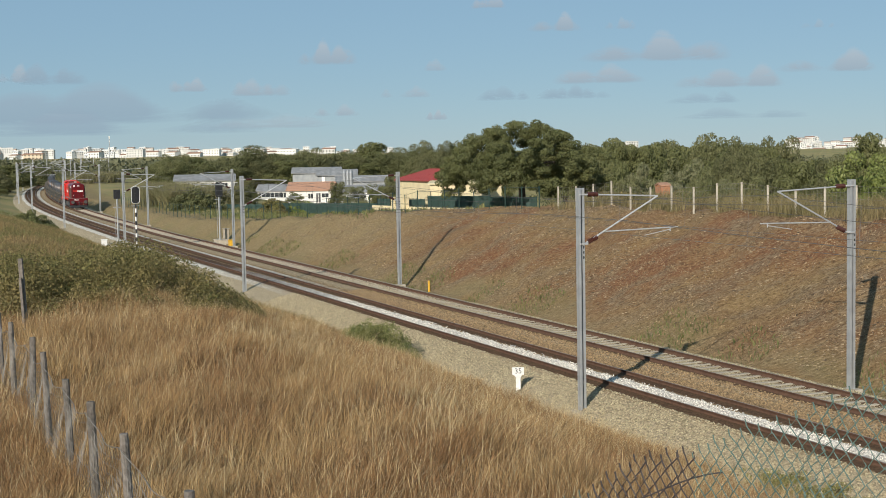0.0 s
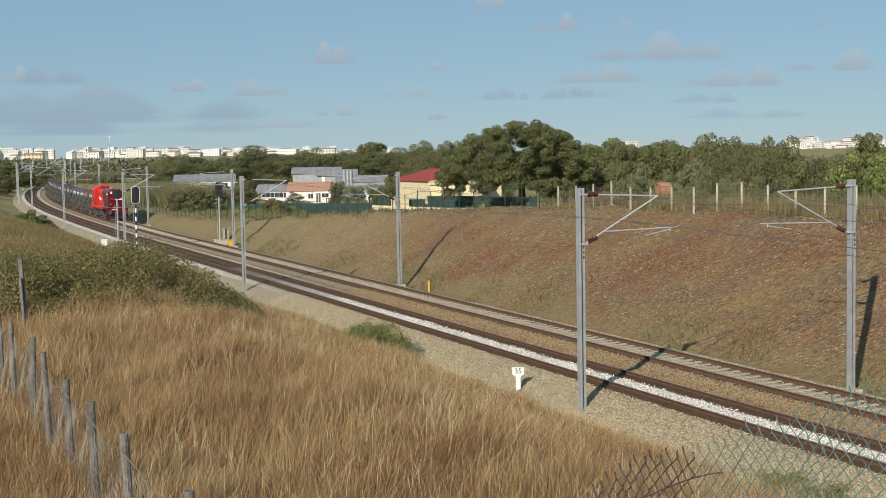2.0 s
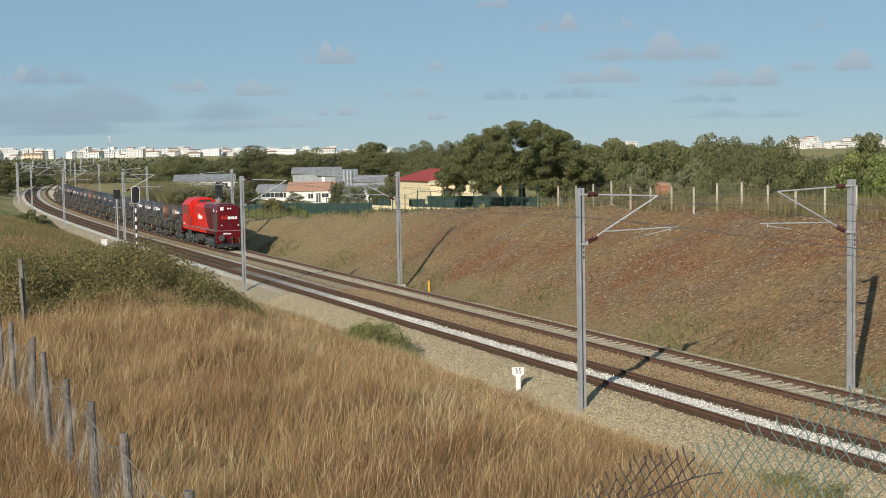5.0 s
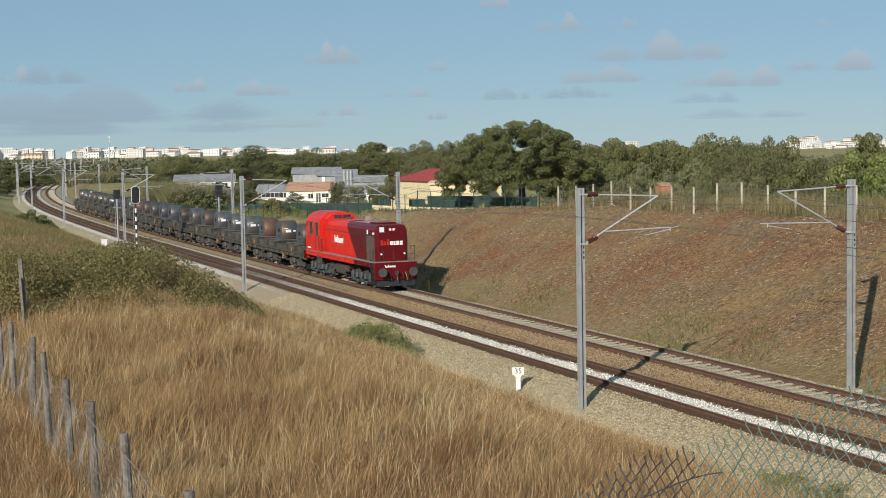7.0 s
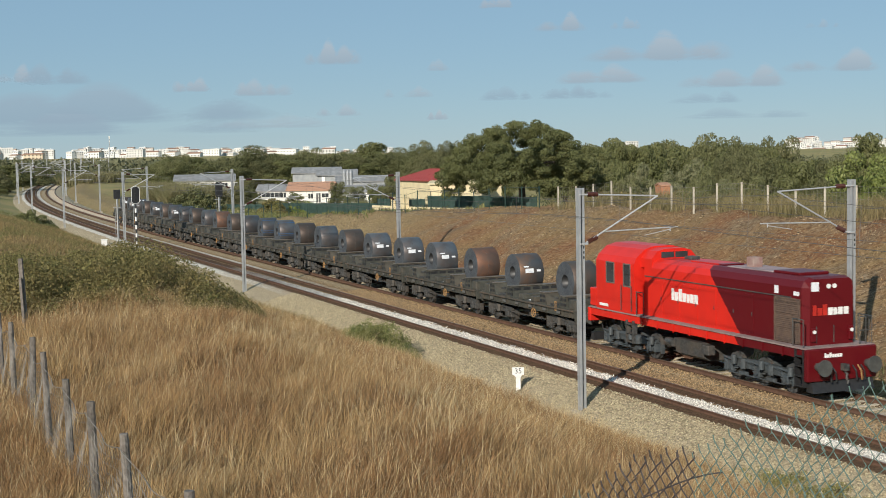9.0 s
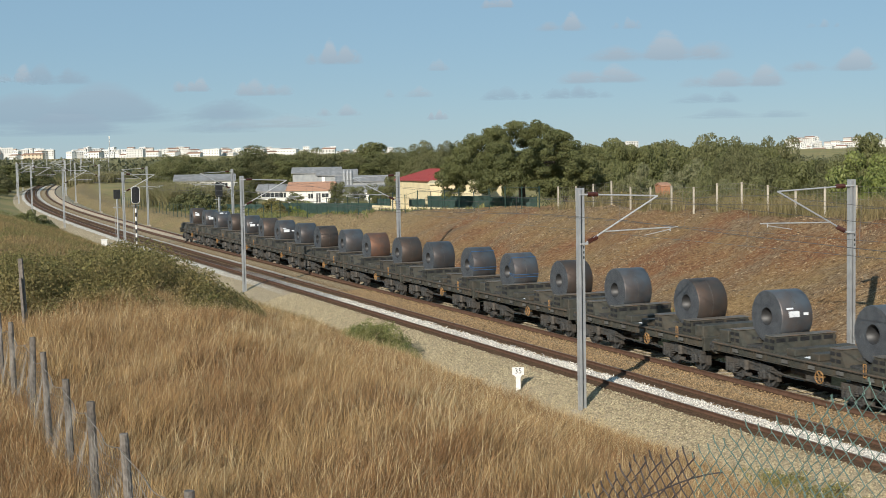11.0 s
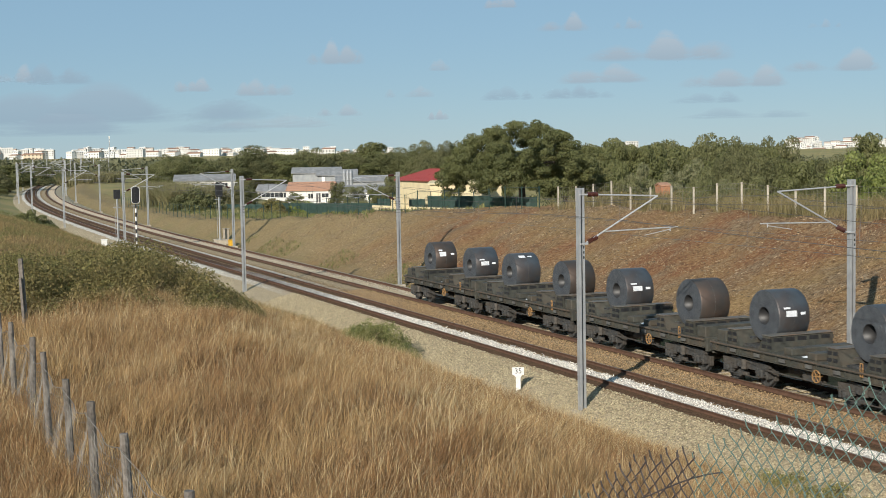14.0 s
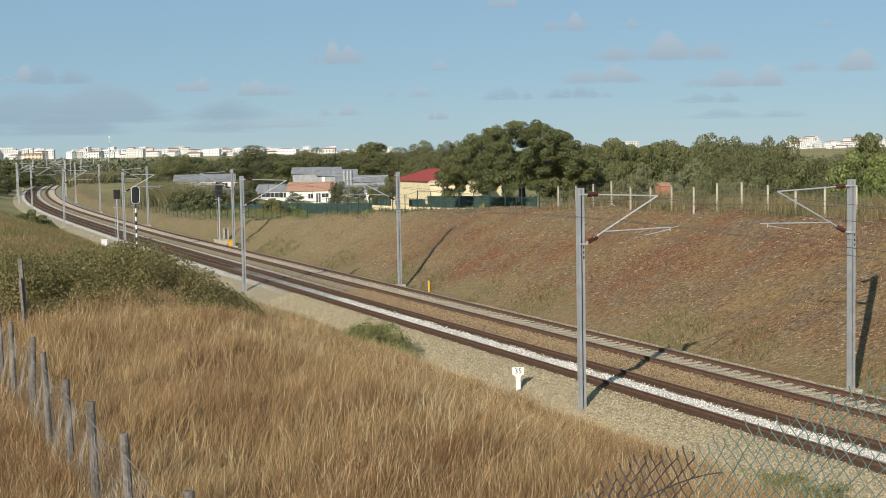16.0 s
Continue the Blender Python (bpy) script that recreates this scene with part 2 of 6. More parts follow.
def tube(bm, pts, r, seg=5, mi=0, closed=False):
    """One connected tube along a chain of points."""
    pts = [Vector(p) for p in pts]
    rings, n = [], len(pts)
    for i, p in enumerate(pts):
        a, b = (pts[i - 1], pts[(i + 1) % n]) if closed else (pts[max(i - 1, 0)], pts[min(i + 1, n - 1)])
        q = (b - a).to_track_quat("Z", "Y")
        rings.append([bm.verts.new(p + q @ Vector((r * math.cos(6.2832 * k / seg), r * math.sin(6.2832 * k / seg), 0))) for k in range(seg)])
    for i in range(n if closed else n - 1):
        A, B = rings[i], rings[(i + 1) % n]
        for k in range(seg):
            f = bm.faces.new((A[k], A[(k + 1) % seg], B[(k + 1) % seg], B[k]))
            f.material_index = mi
    if not closed:
        bm.faces.new(rings[0][::-1]), bm.faces.new(rings[-1])


def prism(bm, profile, y0, y1, axis="y", mi=0):
    """A closed outline of (a, z) pulled from y0 to y1 along y (or along x)."""
    put = (lambda a, z, t: (a, t, z)) if axis == "y" else (lambda a, z, t: (t, a, z))
    v0 = [bm.verts.new(put(a, z, y0)) for a, z in profile]
    v1 = [bm.verts.new(put(a, z, y1)) for a, z in profile]
    fs = [bm.faces.new(v0[::-1]), bm.faces.new(v1)]
    for i in range(len(profile)):
        j = (i + 1) % len(profile)
        fs.append(bm.faces.new((v0[i], v0[j], v1[j], v1[i])))
    for f in fs:
        f.material_index = mi
    bmesh.ops.recalc_face_normals(bm, faces=fs)
    return fs


def empty(name, m=None, **tags):
    ob = new(name)
    ob.empty_display_size = 0.2
    if m is not None:
        ob.matrix_basis = m
    return tagged(ob, **tags)


def turned(p, th, extra=0.0):
    """Pose at p with x along the line's heading."""
    return Matrix.Translation(p) @ Matrix.Rotation(-th + extra, 4, "Z")
# ---- ground: one sheet to the horizon ----


def ground_material():
    m = bpy.data.materials.new("earth_and_dry_grass")
    m.use_nodes = True
    t = m.node_tree
    b = t.nodes["Principled BSDF"]
    b.inputs["Roughness"].default_value, b.inputs["Specular IOR Level"].default_value = 0.95, 0.2
    tc = t.nodes.new("ShaderNodeTexCoord")

    def noise_of(scale, detail=5):
        n = t.nodes.new("ShaderNodeTexNoise")
        n.inputs["Scale"].default_value, n.inputs["Detail"].default_value = scale, detail
        t.links.new(tc.outputs["Object"], n.inputs["Vector"])
        return n.outputs[0]

    def ramp(src, *stops):
        r = t.nodes.new("ShaderNodeValToRGB")
        while len(r.color_ramp.elements) < len(stops):
            r.color_ramp.elements.new(0.5)
        for el, (p, c) in zip(r.color_ramp.elements, stops):
            el.position, el.color = p, (*c, 1)
        t.links.new(src, r.inputs[0])
        return r.outputs[0]

    def mix(f, a, c):
        x = t.nodes.new("ShaderNodeMixRGB")
        t.links.new(f, x.inputs[0]), t.links.new(a, x.inputs[1]), t.links.new(c, x.inputs[2])
        return x.outputs[0]

    def attr(name):
        a = t.nodes.new("ShaderNodeAttribute")
        a.attribute_name = name
        return a.outputs["Fac"]

    def soft(f, lo, hi):
        mr = t.nodes.new("ShaderNodeMapRange")
        mr.inputs[1].default_value, mr.inputs[2].default_value = lo, hi
        t.links.new(f, mr.inputs[0])
        return mr.outputs[0]

    def rills(along, across, detail=6, rough=0.6):
        """Noise drawn out down the slope, at a slant, as rain and the plough have left it."""
        turn_map, pull = t.nodes.new("ShaderNodeMapping"), t.nodes.new("ShaderNodeMapping")
        turn_map.inputs["Rotation"].default_value = (0, 0, radians(-58))
        pull.inputs["Scale"].default_value = (along, across, across)
        n = t.nodes.new("ShaderNodeTexNoise")
        n.inputs["Scale"].default_value, n.inputs["Detail"].default_value, n.inputs["Roughness"].default_value = 1.0, detail, rough
        t.links.new(tc.outputs["Object"], turn_map.inputs[0]), t.links.new(turn_map.outputs[0], pull.inputs[0]), t.links.new(pull.outputs[0], n.inputs["Vector"])
        return n.outputs[0]

    field = ramp(noise_of(1.1), (0.3, (0.18, 0.10, 0.042)), (0.7, (0.31, 0.195, 0.085)))
    grit = rills(3.4, 7.5, 9, 0.74)
    red = ramp(grit, (0.33, (0.070, 0.034, 0.018)), (0.46, (0.190, 0.090, 0.044)), (0.57, (0.255, 0.138, 0.068)), (0.70, (0.34, 0.245, 0.145)))
    straw = ramp(grit, (0.33, (0.090, 0.055, 0.026)), (0.47, (0.222, 0.145, 0.068)), (0.58, (0.300, 0.205, 0.100)), (0.71, (0.39, 0.30, 0.175)))
    rocky = ramp(grit, (0.34, (0.075, 0.048, 0.027)), (0.47, (0.165, 0.112, 0.066)), (0.57, (0.260, 0.195, 0.122)), (0.70, (0.40, 0.33, 0.225)))
    slope = mix(soft(rills(0.07, 0.20, 4, 0.5), 0.40, 0.60), red, straw)
    slope = mix(soft(rills(0.25, 0.60, 6, 0.65), 0.46, 0.66), slope, rocky)
    slope = mix(attr("dry"), slope, ramp(grit, (0.33, (0.125, 0.088, 0.042)), (0.5, (0.275, 0.205, 0.105)), (0.68, (0.40, 0.315, 0.18))))
    green = ramp(noise_of(1.8), (0.35, (0.155, 0.138, 0.058)), (0.65, (0.265, 0.205, 0.098)))
    far = ramp(noise_of(0.05), (0.35, (0.33, 0.26, 0.12)), (0.65, (0.23, 0.215, 0.09)))
    c = mix(attr("slope"), field, slope)
    c = mix(attr("damp"), c, green)
    c = mix(attr("far"), c, far)
    t.links.new(c, b.inputs["Base Color"])
    bp = t.nodes.new("ShaderNodeBump")
    bp.inputs["Strength"].default_value, bp.inputs["Distance"].default_value = 1.0, 0.20
    t.links.new(rills(3.0, 5.5, 8, 0.66), bp.inputs["Height"]), t.links.new(bp.outputs[0], b.inputs["Normal"])
    return m


def axis_steps(lo, fine_lo, fine_hi, hi, step, grow=1.18):
    mid = list(np.arange(fine_lo, fine_hi + step / 2, step))
    out, d, v = [], step, fine_hi
    while v < hi:
        d *= grow
        v += d
        out.append(min(v, hi))
    left, d, v = [], step, fine_lo
    while v > lo:
        d *= grow
        v -= d
        left.append(max(v, lo))
    return np.array(left[::-1] + mid + out)


def build_ground():
    xs, ys = axis_steps(-4200, -190, -8, 900, 0.6, 1.05), axis_steps(-1600, -2, 56, 3600, 0.5, 1.06)
    gx, gy = np.meshgrid(xs, ys, indexing="ij")
    x, y = gx.ravel(), gy.ravel()
    z = ground_z(x, y)
    s, o = to_line(x, y)
    zc = np.interp(s, CREST_S, CREST_Z)
    crest = TOE_FAR + (zc - BED) / 0.58
    j = np.sin(x * 0.6) * 0.4 + np.sin(y * 1.7 + x) * 0.3
    slope = np.clip((o - TOE_FAR + 0.8 + j) / 0.8, 0, 1) * np.clip((crest + 6 - o) / 4, 0, 1)
    damp = np.clip(1 - np.abs(o - 33.0 + j) / 1.2, 0, 1) * np.clip(0.10 + 0.4 * np.sin(x * 0.55), 0, 0.45) * (o > 30) + np.clip((-105 - s) / 40, 0, 1) * 0.25 * (o < 40) + 0.35 * np.clip((-62 - s) / 15, 0, 1) * (o < 20)
    far = np.clip((np.hypot(x, y) - 110) / 60, 0, 1) * (1 - np.clip(slope, 0, 1))
    n, k = len(xs), len(ys)
    i = (np.arange(n - 1)[:, None] * k + np.arange(k - 1)[None, :]).ravel()
    faces = np.stack([i, i + k, i + k + 1, i + 1], 1)
    me = array_mesh("ground", np.stack([x, y, z], 1), faces, ground_material(), dict(slope=slope, damp=np.clip(damp, 0, 1), far=far, dry=np.maximum(np.clip((-92 - s) / 22, 0, 0.85), 0.7 * np.clip(1 - (o - 32.2 + j) / 2.5, 0, 1))))
    me.shade_smooth()
    tagged(new("ground", me), "dry grassy ground with a bare reddish cutting slope", "ground", kind="structure")


def strip(name, profile, s_list, material, closed=False, attr=None):
    """A cross-section of (o, z) pulled along the line."""
    rings, att, n = [], [], len(profile)
    for s in s_list:
        for o, z in profile:
            rings.append(line(s, o, z)[0])
            att.append(o)
    faces = []
    for a in range(len(s_list) - 1):
        for b in range(n if closed else n - 1):
            c = (b + 1) % n
            faces.append((a * n + b, a * n + c, (a + 1) * n + c, (a + 1) * n + b))
    return array_mesh(name, [tuple(v) for v in rings], faces, material, {"across": att} if attr else None)


S_LINE = list(np.arange(30, -150, -3.0)) + list(np.arange(-150, -900, -8.0))


def ballast_material():
    m = bpy.data.materials.new("railway_ballast")
    m.use_nodes = True
    t = m.node_tree
    b = t.nodes["Principled BSDF"]
    b.inputs["Roughness"].default_value, b.inputs["Specular IOR Level"].default_value = 0.95, 0.1
    tc, at_o = t.nodes.new("ShaderNodeTexCoord"), t.nodes.new("ShaderNodeAttribute")
    at_o.attribute_name = "across"
    sep = t.nodes.new("ShaderNodeSeparateXYZ")
    t.links.new(tc.outputs["Object"], sep.inputs[0])
    vor = t.nodes.new("ShaderNodeTexVoronoi")
    vor.inputs["Scale"].default_value = 17
    t.links.new(tc.outputs["Object"], vor.inputs["Vector"])
    big = t.nodes.new("ShaderNodeTexNoise")
    big.inputs["Scale"].default_value = 0.5
    t.links.new(tc.outputs["Object"], big.inputs["Vector"])

    def math_node(op, a, c):
        n = t.nodes.new("ShaderNodeMath")
        n.operation = op
        for k, v in enumerate((a, c)):
            if isinstance(v, (int, float)):
                n.inputs[k].default_value = v
            else:
                t.links.new(v, n.inputs[k])
        return n.outputs[0]

    wob = math_node("ADD", at_o.outputs["Fac"], math_node("MULTIPLY", math_node("SUBTRACT", big.outputs[0], 0.5), 0.5))
    ramp = t.nodes.new("ShaderNodeValToRGB")
    grey, brown, rust, pale = (0.375, 0.300, 0.195), (0.30, 0.205, 0.112), (0.10, 0.060, 0.038), (0.41, 0.345, 0.24)
    stops = ((20.0, pale), (22.6, grey), (23.15, brown), (23.6, brown), (25.0, brown), (25.6, brown), (26.3, brown), (26.9, grey), (27.4, brown), (27.75, grey), (29.2, grey), (29.7, pale), (32.2, pale))
    while len(ramp.color_ramp.elements) < len(stops):
        ramp.color_ramp.elements.new(0.5)
    for el, (o, c) in zip(ramp.color_ramp.elements, stops):
        el.position, el.color = (o - 20) / 13, (*c, 1)
    t.links.new(math_node("DIVIDE", math_node("SUBTRACT", wob, 20), 13), ramp.inputs[0])
    # the near track: fresh pale stone between the rails on the near stretch, oily brown further off
    inside = math_node("MULTIPLY", math_node("GREATER_THAN", wob, A_O + 0.24), math_node("LESS_THAN", wob, A_O + GAUGE - 0.66))
    fresh = t.nodes.new("ShaderNodeMapRange")
    fresh.inputs[1].default_value, fresh.inputs[2].default_value = -92, -60
    t.links.new(math_node("ADD", sep.outputs[0], math_node("MULTIPLY", big.outputs[0], 24)), fresh.inputs[0])
    mx = t.nodes.new("ShaderNodeMixRGB")
    mx.inputs[2].default_value = (*rust, 1)
    t.links.new(inside, mx.inputs[0]), t.links.new(ramp.outputs[0], mx.inputs[1])
    mw = t.nodes.new("ShaderNodeMixRGB")
    mw.inputs[2].default_value = (0.60, 0.56, 0.50, 1)
    t.links.new(math_node("MULTIPLY", inside, fresh.outputs[0]), mw.inputs[0]), t.links.new(mx.outputs[0], mw.inputs[1])
    # pale shoulders outside the rails on the far stretch
    edge = math_node("MAXIMUM", math_node("LESS_THAN", math_node("ABSOLUTE", math_node("SUBTRACT", wob, A_O - 0.75), 0), 0.38), math_node("LESS_THAN", math_node("ABSOLUTE", math_node("SUBTRACT", wob, A_O + GAUGE + 0.62), 0), 0.34))
    old = math_node("SUBTRACT", 1.0, fresh.outputs[0])
    me = t.nodes.new("ShaderNodeMixRGB")
    me.inputs[2].default_value = (0.62, 0.585, 0.52, 1)
    t.links.new(math_node("MULTIPLY", math_node("MULTIPLY", edge, old), 0.85), me.inputs[0]), t.links.new(mw.outputs[0], me.inputs[1])
    # rust and brake dust along each rail
    near_rail = None
    for o in (A_O, A_O + GAUGE, A_O + SPACING, A_O + SPACING + GAUGE):
        d = math_node("ABSOLUTE", math_node("SUBTRACT", math_node("ADD", math_node("MULTIPLY", wob, 0.25), math_node("MULTIPLY", at_o.outputs["Fac"], 0.75)), o - 0.15), 0)
        if o > 27:
            d = math_node("MULTIPLY", d, 1.7)
        near_rail = d if near_rail is None else math_node("MINIMUM", near_rail, d)
    stain = t.nodes.new("ShaderNodeMapRange")
    stain.inputs[1].default_value, stain.inputs[2].default_value, stain.inputs[3].default_value, stain.inputs[4].default_value = 0.30, 0.50, 0.92, 0.0
    t.links.new(near_rail, stain.inputs[0])
    st = t.nodes.new("ShaderNodeMixRGB")
    st.inputs[2].default_value = (0.10, 0.056, 0.033, 1)
    t.links.new(stain.outputs[0], st.inputs[0]), t.links.new(me.outputs[0], st.inputs[1])
    me = st
    hs = t.nodes.new("ShaderNodeHueSaturation")
    mr = t.nodes.new("ShaderNodeMapRange")
    mr.inputs[3].default_value, mr.inputs[4].default_value = 0.45, 1.45
    t.links.new(vor.outputs["Color"], mr.inputs[0])
    t.links.new(mr.outputs[0], hs.inputs["Value"]), t.links.new(me.outputs[0], hs.inputs["Color"])
    t.links.new(hs.outputs[0], b.inputs["Base Color"])
    bp = t.nodes.new("ShaderNodeBump")
    bp.inputs["Strength"].default_value, bp.inputs["Distance"].default_value = 1.0, 0.03
    t.links.new(vor.outputs["Distance"], bp.inputs["Height"]), t.links.new(bp.outputs[0], b.inputs["Normal"])
    return m


def build_ballast():
    prof = [(20.2, -0.80), (20.9, -0.66), (21.9, -0.36), (22.5, -0.22), (22.9, -0.15), (23.3, -0.135), (24.3, -0.125), (25.4, -0.135), (25.8, -0.15), (26.4, -0.22),
            (26.9, -0.16), (27.50, -0.140), (27.80, -0.182), (28.5, -0.188), (29.20, -0.182), (29.50, -0.140), (30.1, -0.16), (30.8, -0.40), (31.6, -0.64), (32.4, -0.80)]
    me = strip("ballast_bed", prof, S_LINE, ballast_material(), attr=True)
    tagged(new("ballast_bed", me), "bed of pale broken stone ballast under two tracks", "ballast", kind="structure")
    rng = np.random.default_rng(5)
    octa = np.array([(1, 0, 0), (-1, 0, 0), (0, 1, 0), (0, -1, 0), (0, 0, 1), (0, 0, -1)], float)
    of = np.array([(0, 2, 4), (2, 1, 4), (1, 3, 4), (3, 0, 4), (2, 0, 5), (1, 2, 5), (3, 1, 5), (0, 3, 5)])
    oo, zz = np.array([p[0] for p in prof]), np.array([p[1] for p in prof])

    def stones(name, n, s_lo, s_hi, o_lo, o_hi, material, label, size=(0.018, 0.045)):
        s = s_lo + (s_hi - s_lo) * rng.random(n)
        o = o_lo + (o_hi - o_lo) * rng.random(n)
        if name.startswith("fresh"):
            o = np.clip((o_lo + o_hi) / 2 + 0.21 * rng.normal(size=n) + 0.06 * np.sin(s * 1.3), o_lo - 0.12, o_hi + 0.16)
            s = np.where(s < -62, -62 - (s + 62) * 0 - 14 * rng.random(n) ** 2.2, s)
        r = rng.uniform(*size, n)
        v = octa[None] * (r[:, None, None] * rng.uniform(0.6, 1.3, (n, 6, 1)))
        a = rng.uniform(0, 6.28, n)
        ca, sa = np.cos(a)[:, None], np.sin(a)[:, None]
        x, y = v[:, :, 0] * ca - v[:, :, 1] * sa, v[:, :, 0] * sa + v[:, :, 1] * ca
        z = v[:, :, 2] * 0.8 + (np.interp(o, oo, zz) + r * 0.3)[:, None]
        pts = np.stack([x + s[:, None], y + o[:, None], z], -1).reshape(-1, 3)
        faces = (of[None] + 6 * np.arange(n)[:, None, None]).reshape(-1, 3)
        tagged(new(name, array_mesh(name, pts, faces, material)), label, "ballast", kind="stuff")

    stones("ballast_stones", 30000, -80, -22, 20.4, 22.98, STONES, "loose grey-brown ballast stones on the shoulder")
    stones("fresh_ballast_stones", 11000, -74, -24, A_O + 0.24, A_O + GAUGE - 0.62, WHITE_STONES, "fresh white ballast stones between the rails")
    stones("cess_stones", 20000, -80, -24, 25.5, 27.4, BROWN_STONES, "brown ballast stones between the two tracks")
    stones("far_bed_stones", 14000, -90, -24, 27.74, 29.26, STONES, "tan ballast stones between the far rails", (0.014, 0.030))
    stones("far_track_stones", 9000, -70, -24, 29.5, 31.2, STONES, "pale ballast stones along the far track")


RAIL = [(-0.070, -0.172), (0.070, -0.172), (0.070, -0.155), (0.012, -0.130), (0.010, -0.045), (0.036, -0.032), (0.036, -0.004), (0.026, 0.0), (-0.026, 0.0), (-0.036, -0.004), (-0.036, -0.032), (-0.010, -0.045), (-0.012, -0.130), (-0.070, -0.155)]


def build_track(name, centre, label):
    track = empty(name, label=label, category="railway track", group="railway tracks", kind="structure")
    for side in (-1, 1):
        o0 = centre + side * GAUGE / 2
        me = strip("rail", [(o0 + a, z) for a, z in RAIL], S_LINE, [RUST, RAIL_TOP], closed=True)
        n = len(RAIL)
        for p in me.polygons:
            if p.index % n == 7:
                p.material_index = 1
        ob = new("rail", me)
        ob.parent = track
    bm = bmesh.new()
    prism(bm, [(-0.13, -0.36), (0.13, -0.36), (0.10, -0.165), (-0.10, -0.165)], -1.3, 1.3)
    for side in (-1, 1):
        box(bm, 0, side * GAUGE / 2, -0.168, 0.16, 0.34, 0.03)
    me = bpy.data.meshes.new("sleeper")
    bm.to_mesh(me)
    bm.free()
    me.materials.append(CONCRETE)
    rest_v, rest_f, base = [], [], np.array([tuple(v.co) for v in me.vertices])
    polys = [tuple(p.vertices) for p in me.polygons]
    for k in range(900):
        s = -18 - 0.64 * k
        p, th = line(s, centre)
        m = turned(p, th)
        if k < 290:
            ob = new("sleeper", me)
            ob.matrix_basis = m
            ob.parent = track
        else:
            off = len(rest_v)
            rest_v += [tuple(m @ Vector(v)) for v in base]
            rest_f += [tuple(i + off for i in f) for f in polys]
    far = bpy.data.meshes.new("far_sleepers")
    far.from_pydata(rest_v, [], rest_f)
    far.materials.append(CONCRETE)
    ob = tagged(new("far_sleepers", far), kind="stuff")
    ob.parent = track


# ---- overhead line ----
MAST_S = [-40.1 - 45.6 * k for k in range(13)] + [5.5]
NEAR_O, FAR_O = 21.42, 31.6


def build_mast(side, s, steel_tall=7.45):
    """side 1: on the near side, arm towards the far side; -1 the other way. Built at its own origin, foot at z = 0."""
    mast = empty("catenary_mast", label="grey galvanised steel catenary mast with bracket arm", category="catenary mast", group="catenary masts")
    bm = bmesh.new()
    h = steel_tall
    for dy in (-0.068, 0.068):
        box(bm, 0, dy, h / 2, 0.012, 0.070, h)
        for dx in (-0.09, 0.09):
            box(bm, dx, dy, h / 2, 0.012, 0.090, h)
        box(bm, 0, dy * 1.60, h / 2, 0.18, 0.010, h)
    for k in range(12):
        box(bm, 0, 0, 0.35 + k * (h - 0.5) / 11, 0.06, 0.10, 0.09)
    part("pole", bm, GALV, mast)
    bm = bmesh.new()
    box(bm, 0, 0, -0.10, 0.62, 0.62, 0.30, 0.03)
    part("footing", bm, CONCRETE, mast, "concrete footing")
    reach = 2.95 if side == 1 else 3.1
    top, low, mid = h - 0.22, h - 1.85, h - 1.62
    y = lambda d: side * d
    for name, a, b, r in (("top_tube", (0, y(0.16), top), (0, y(reach), top - 0.12), 0.026), ("strut", (0, y(0.16), low), (0, y(reach), top - 0.12), 0.030),
                          ("registration_tube", (0, y(0.95), low + 0.38), (0.05, y(reach + 0.75), low + 0.44), 0.022), ("steady_arm", (0.03, y(reach + 0.45), low + 0.36), (0.06, y(reach - 0.55), low + 0.20), 0.013)):
        bm = bmesh.new()
        rod(bm, a, b, r)
        if name == "registration_tube":
            rod(bm, (0.05, y(reach + 0.45), low + 0.44), (0.05, y(reach + 0.45), low + 0.30), 0.02)
        part(name, bm, TUBE, mast)
    for zz, up in ((top, -0.005), (low, 0.42)):
        bm = bmesh.new()
        d = Vector((0, y(1.0), up)).normalized()
        rings = []
        for k in range(17):
            q = Vector((0, y(0.28), zz + up * 0.14)) + d * 0.024 * k
            r = 0.085 if k % 2 else 0.05
            u = d.cross(Vector((1, 0, 0)))
            rings.append([bm.verts.new(q + Vector((1, 0, 0)) * r * math.cos(a * 0.6283) + u * r * math.sin(a * 0.6283)) for a in range(10)])
        for A, C in zip(rings, rings[1:]):
            for a in range(10):
                bm.faces.new((A[a], A[(a + 1) % 10], C[(a + 1) % 10], C[a]))
        bm.faces.new(rings[0]), bm.faces.new(rings[-1])
        bmesh.ops.recalc_face_normals(bm, faces=bm.faces[:])
        part("insulator", bm, INSUL, mast, "dark brown ribbed insulator")
    for zz in (top, low):
        bm = bmesh.new()
        box(bm, 0, y(0.08), zz, 0.26, 0.30, 0.05, 0.01)
        part("clamp", bm, TUBE, mast)
    for k in range(3):
        bm = bmesh.new()
        box(bm, 0.099, 0.070, 5.50 - 0.17 * k, 0.006, 0.045, 0.09)
        part("painted_mark", bm, BLACK, mast, "dark painted mark")
    return mast


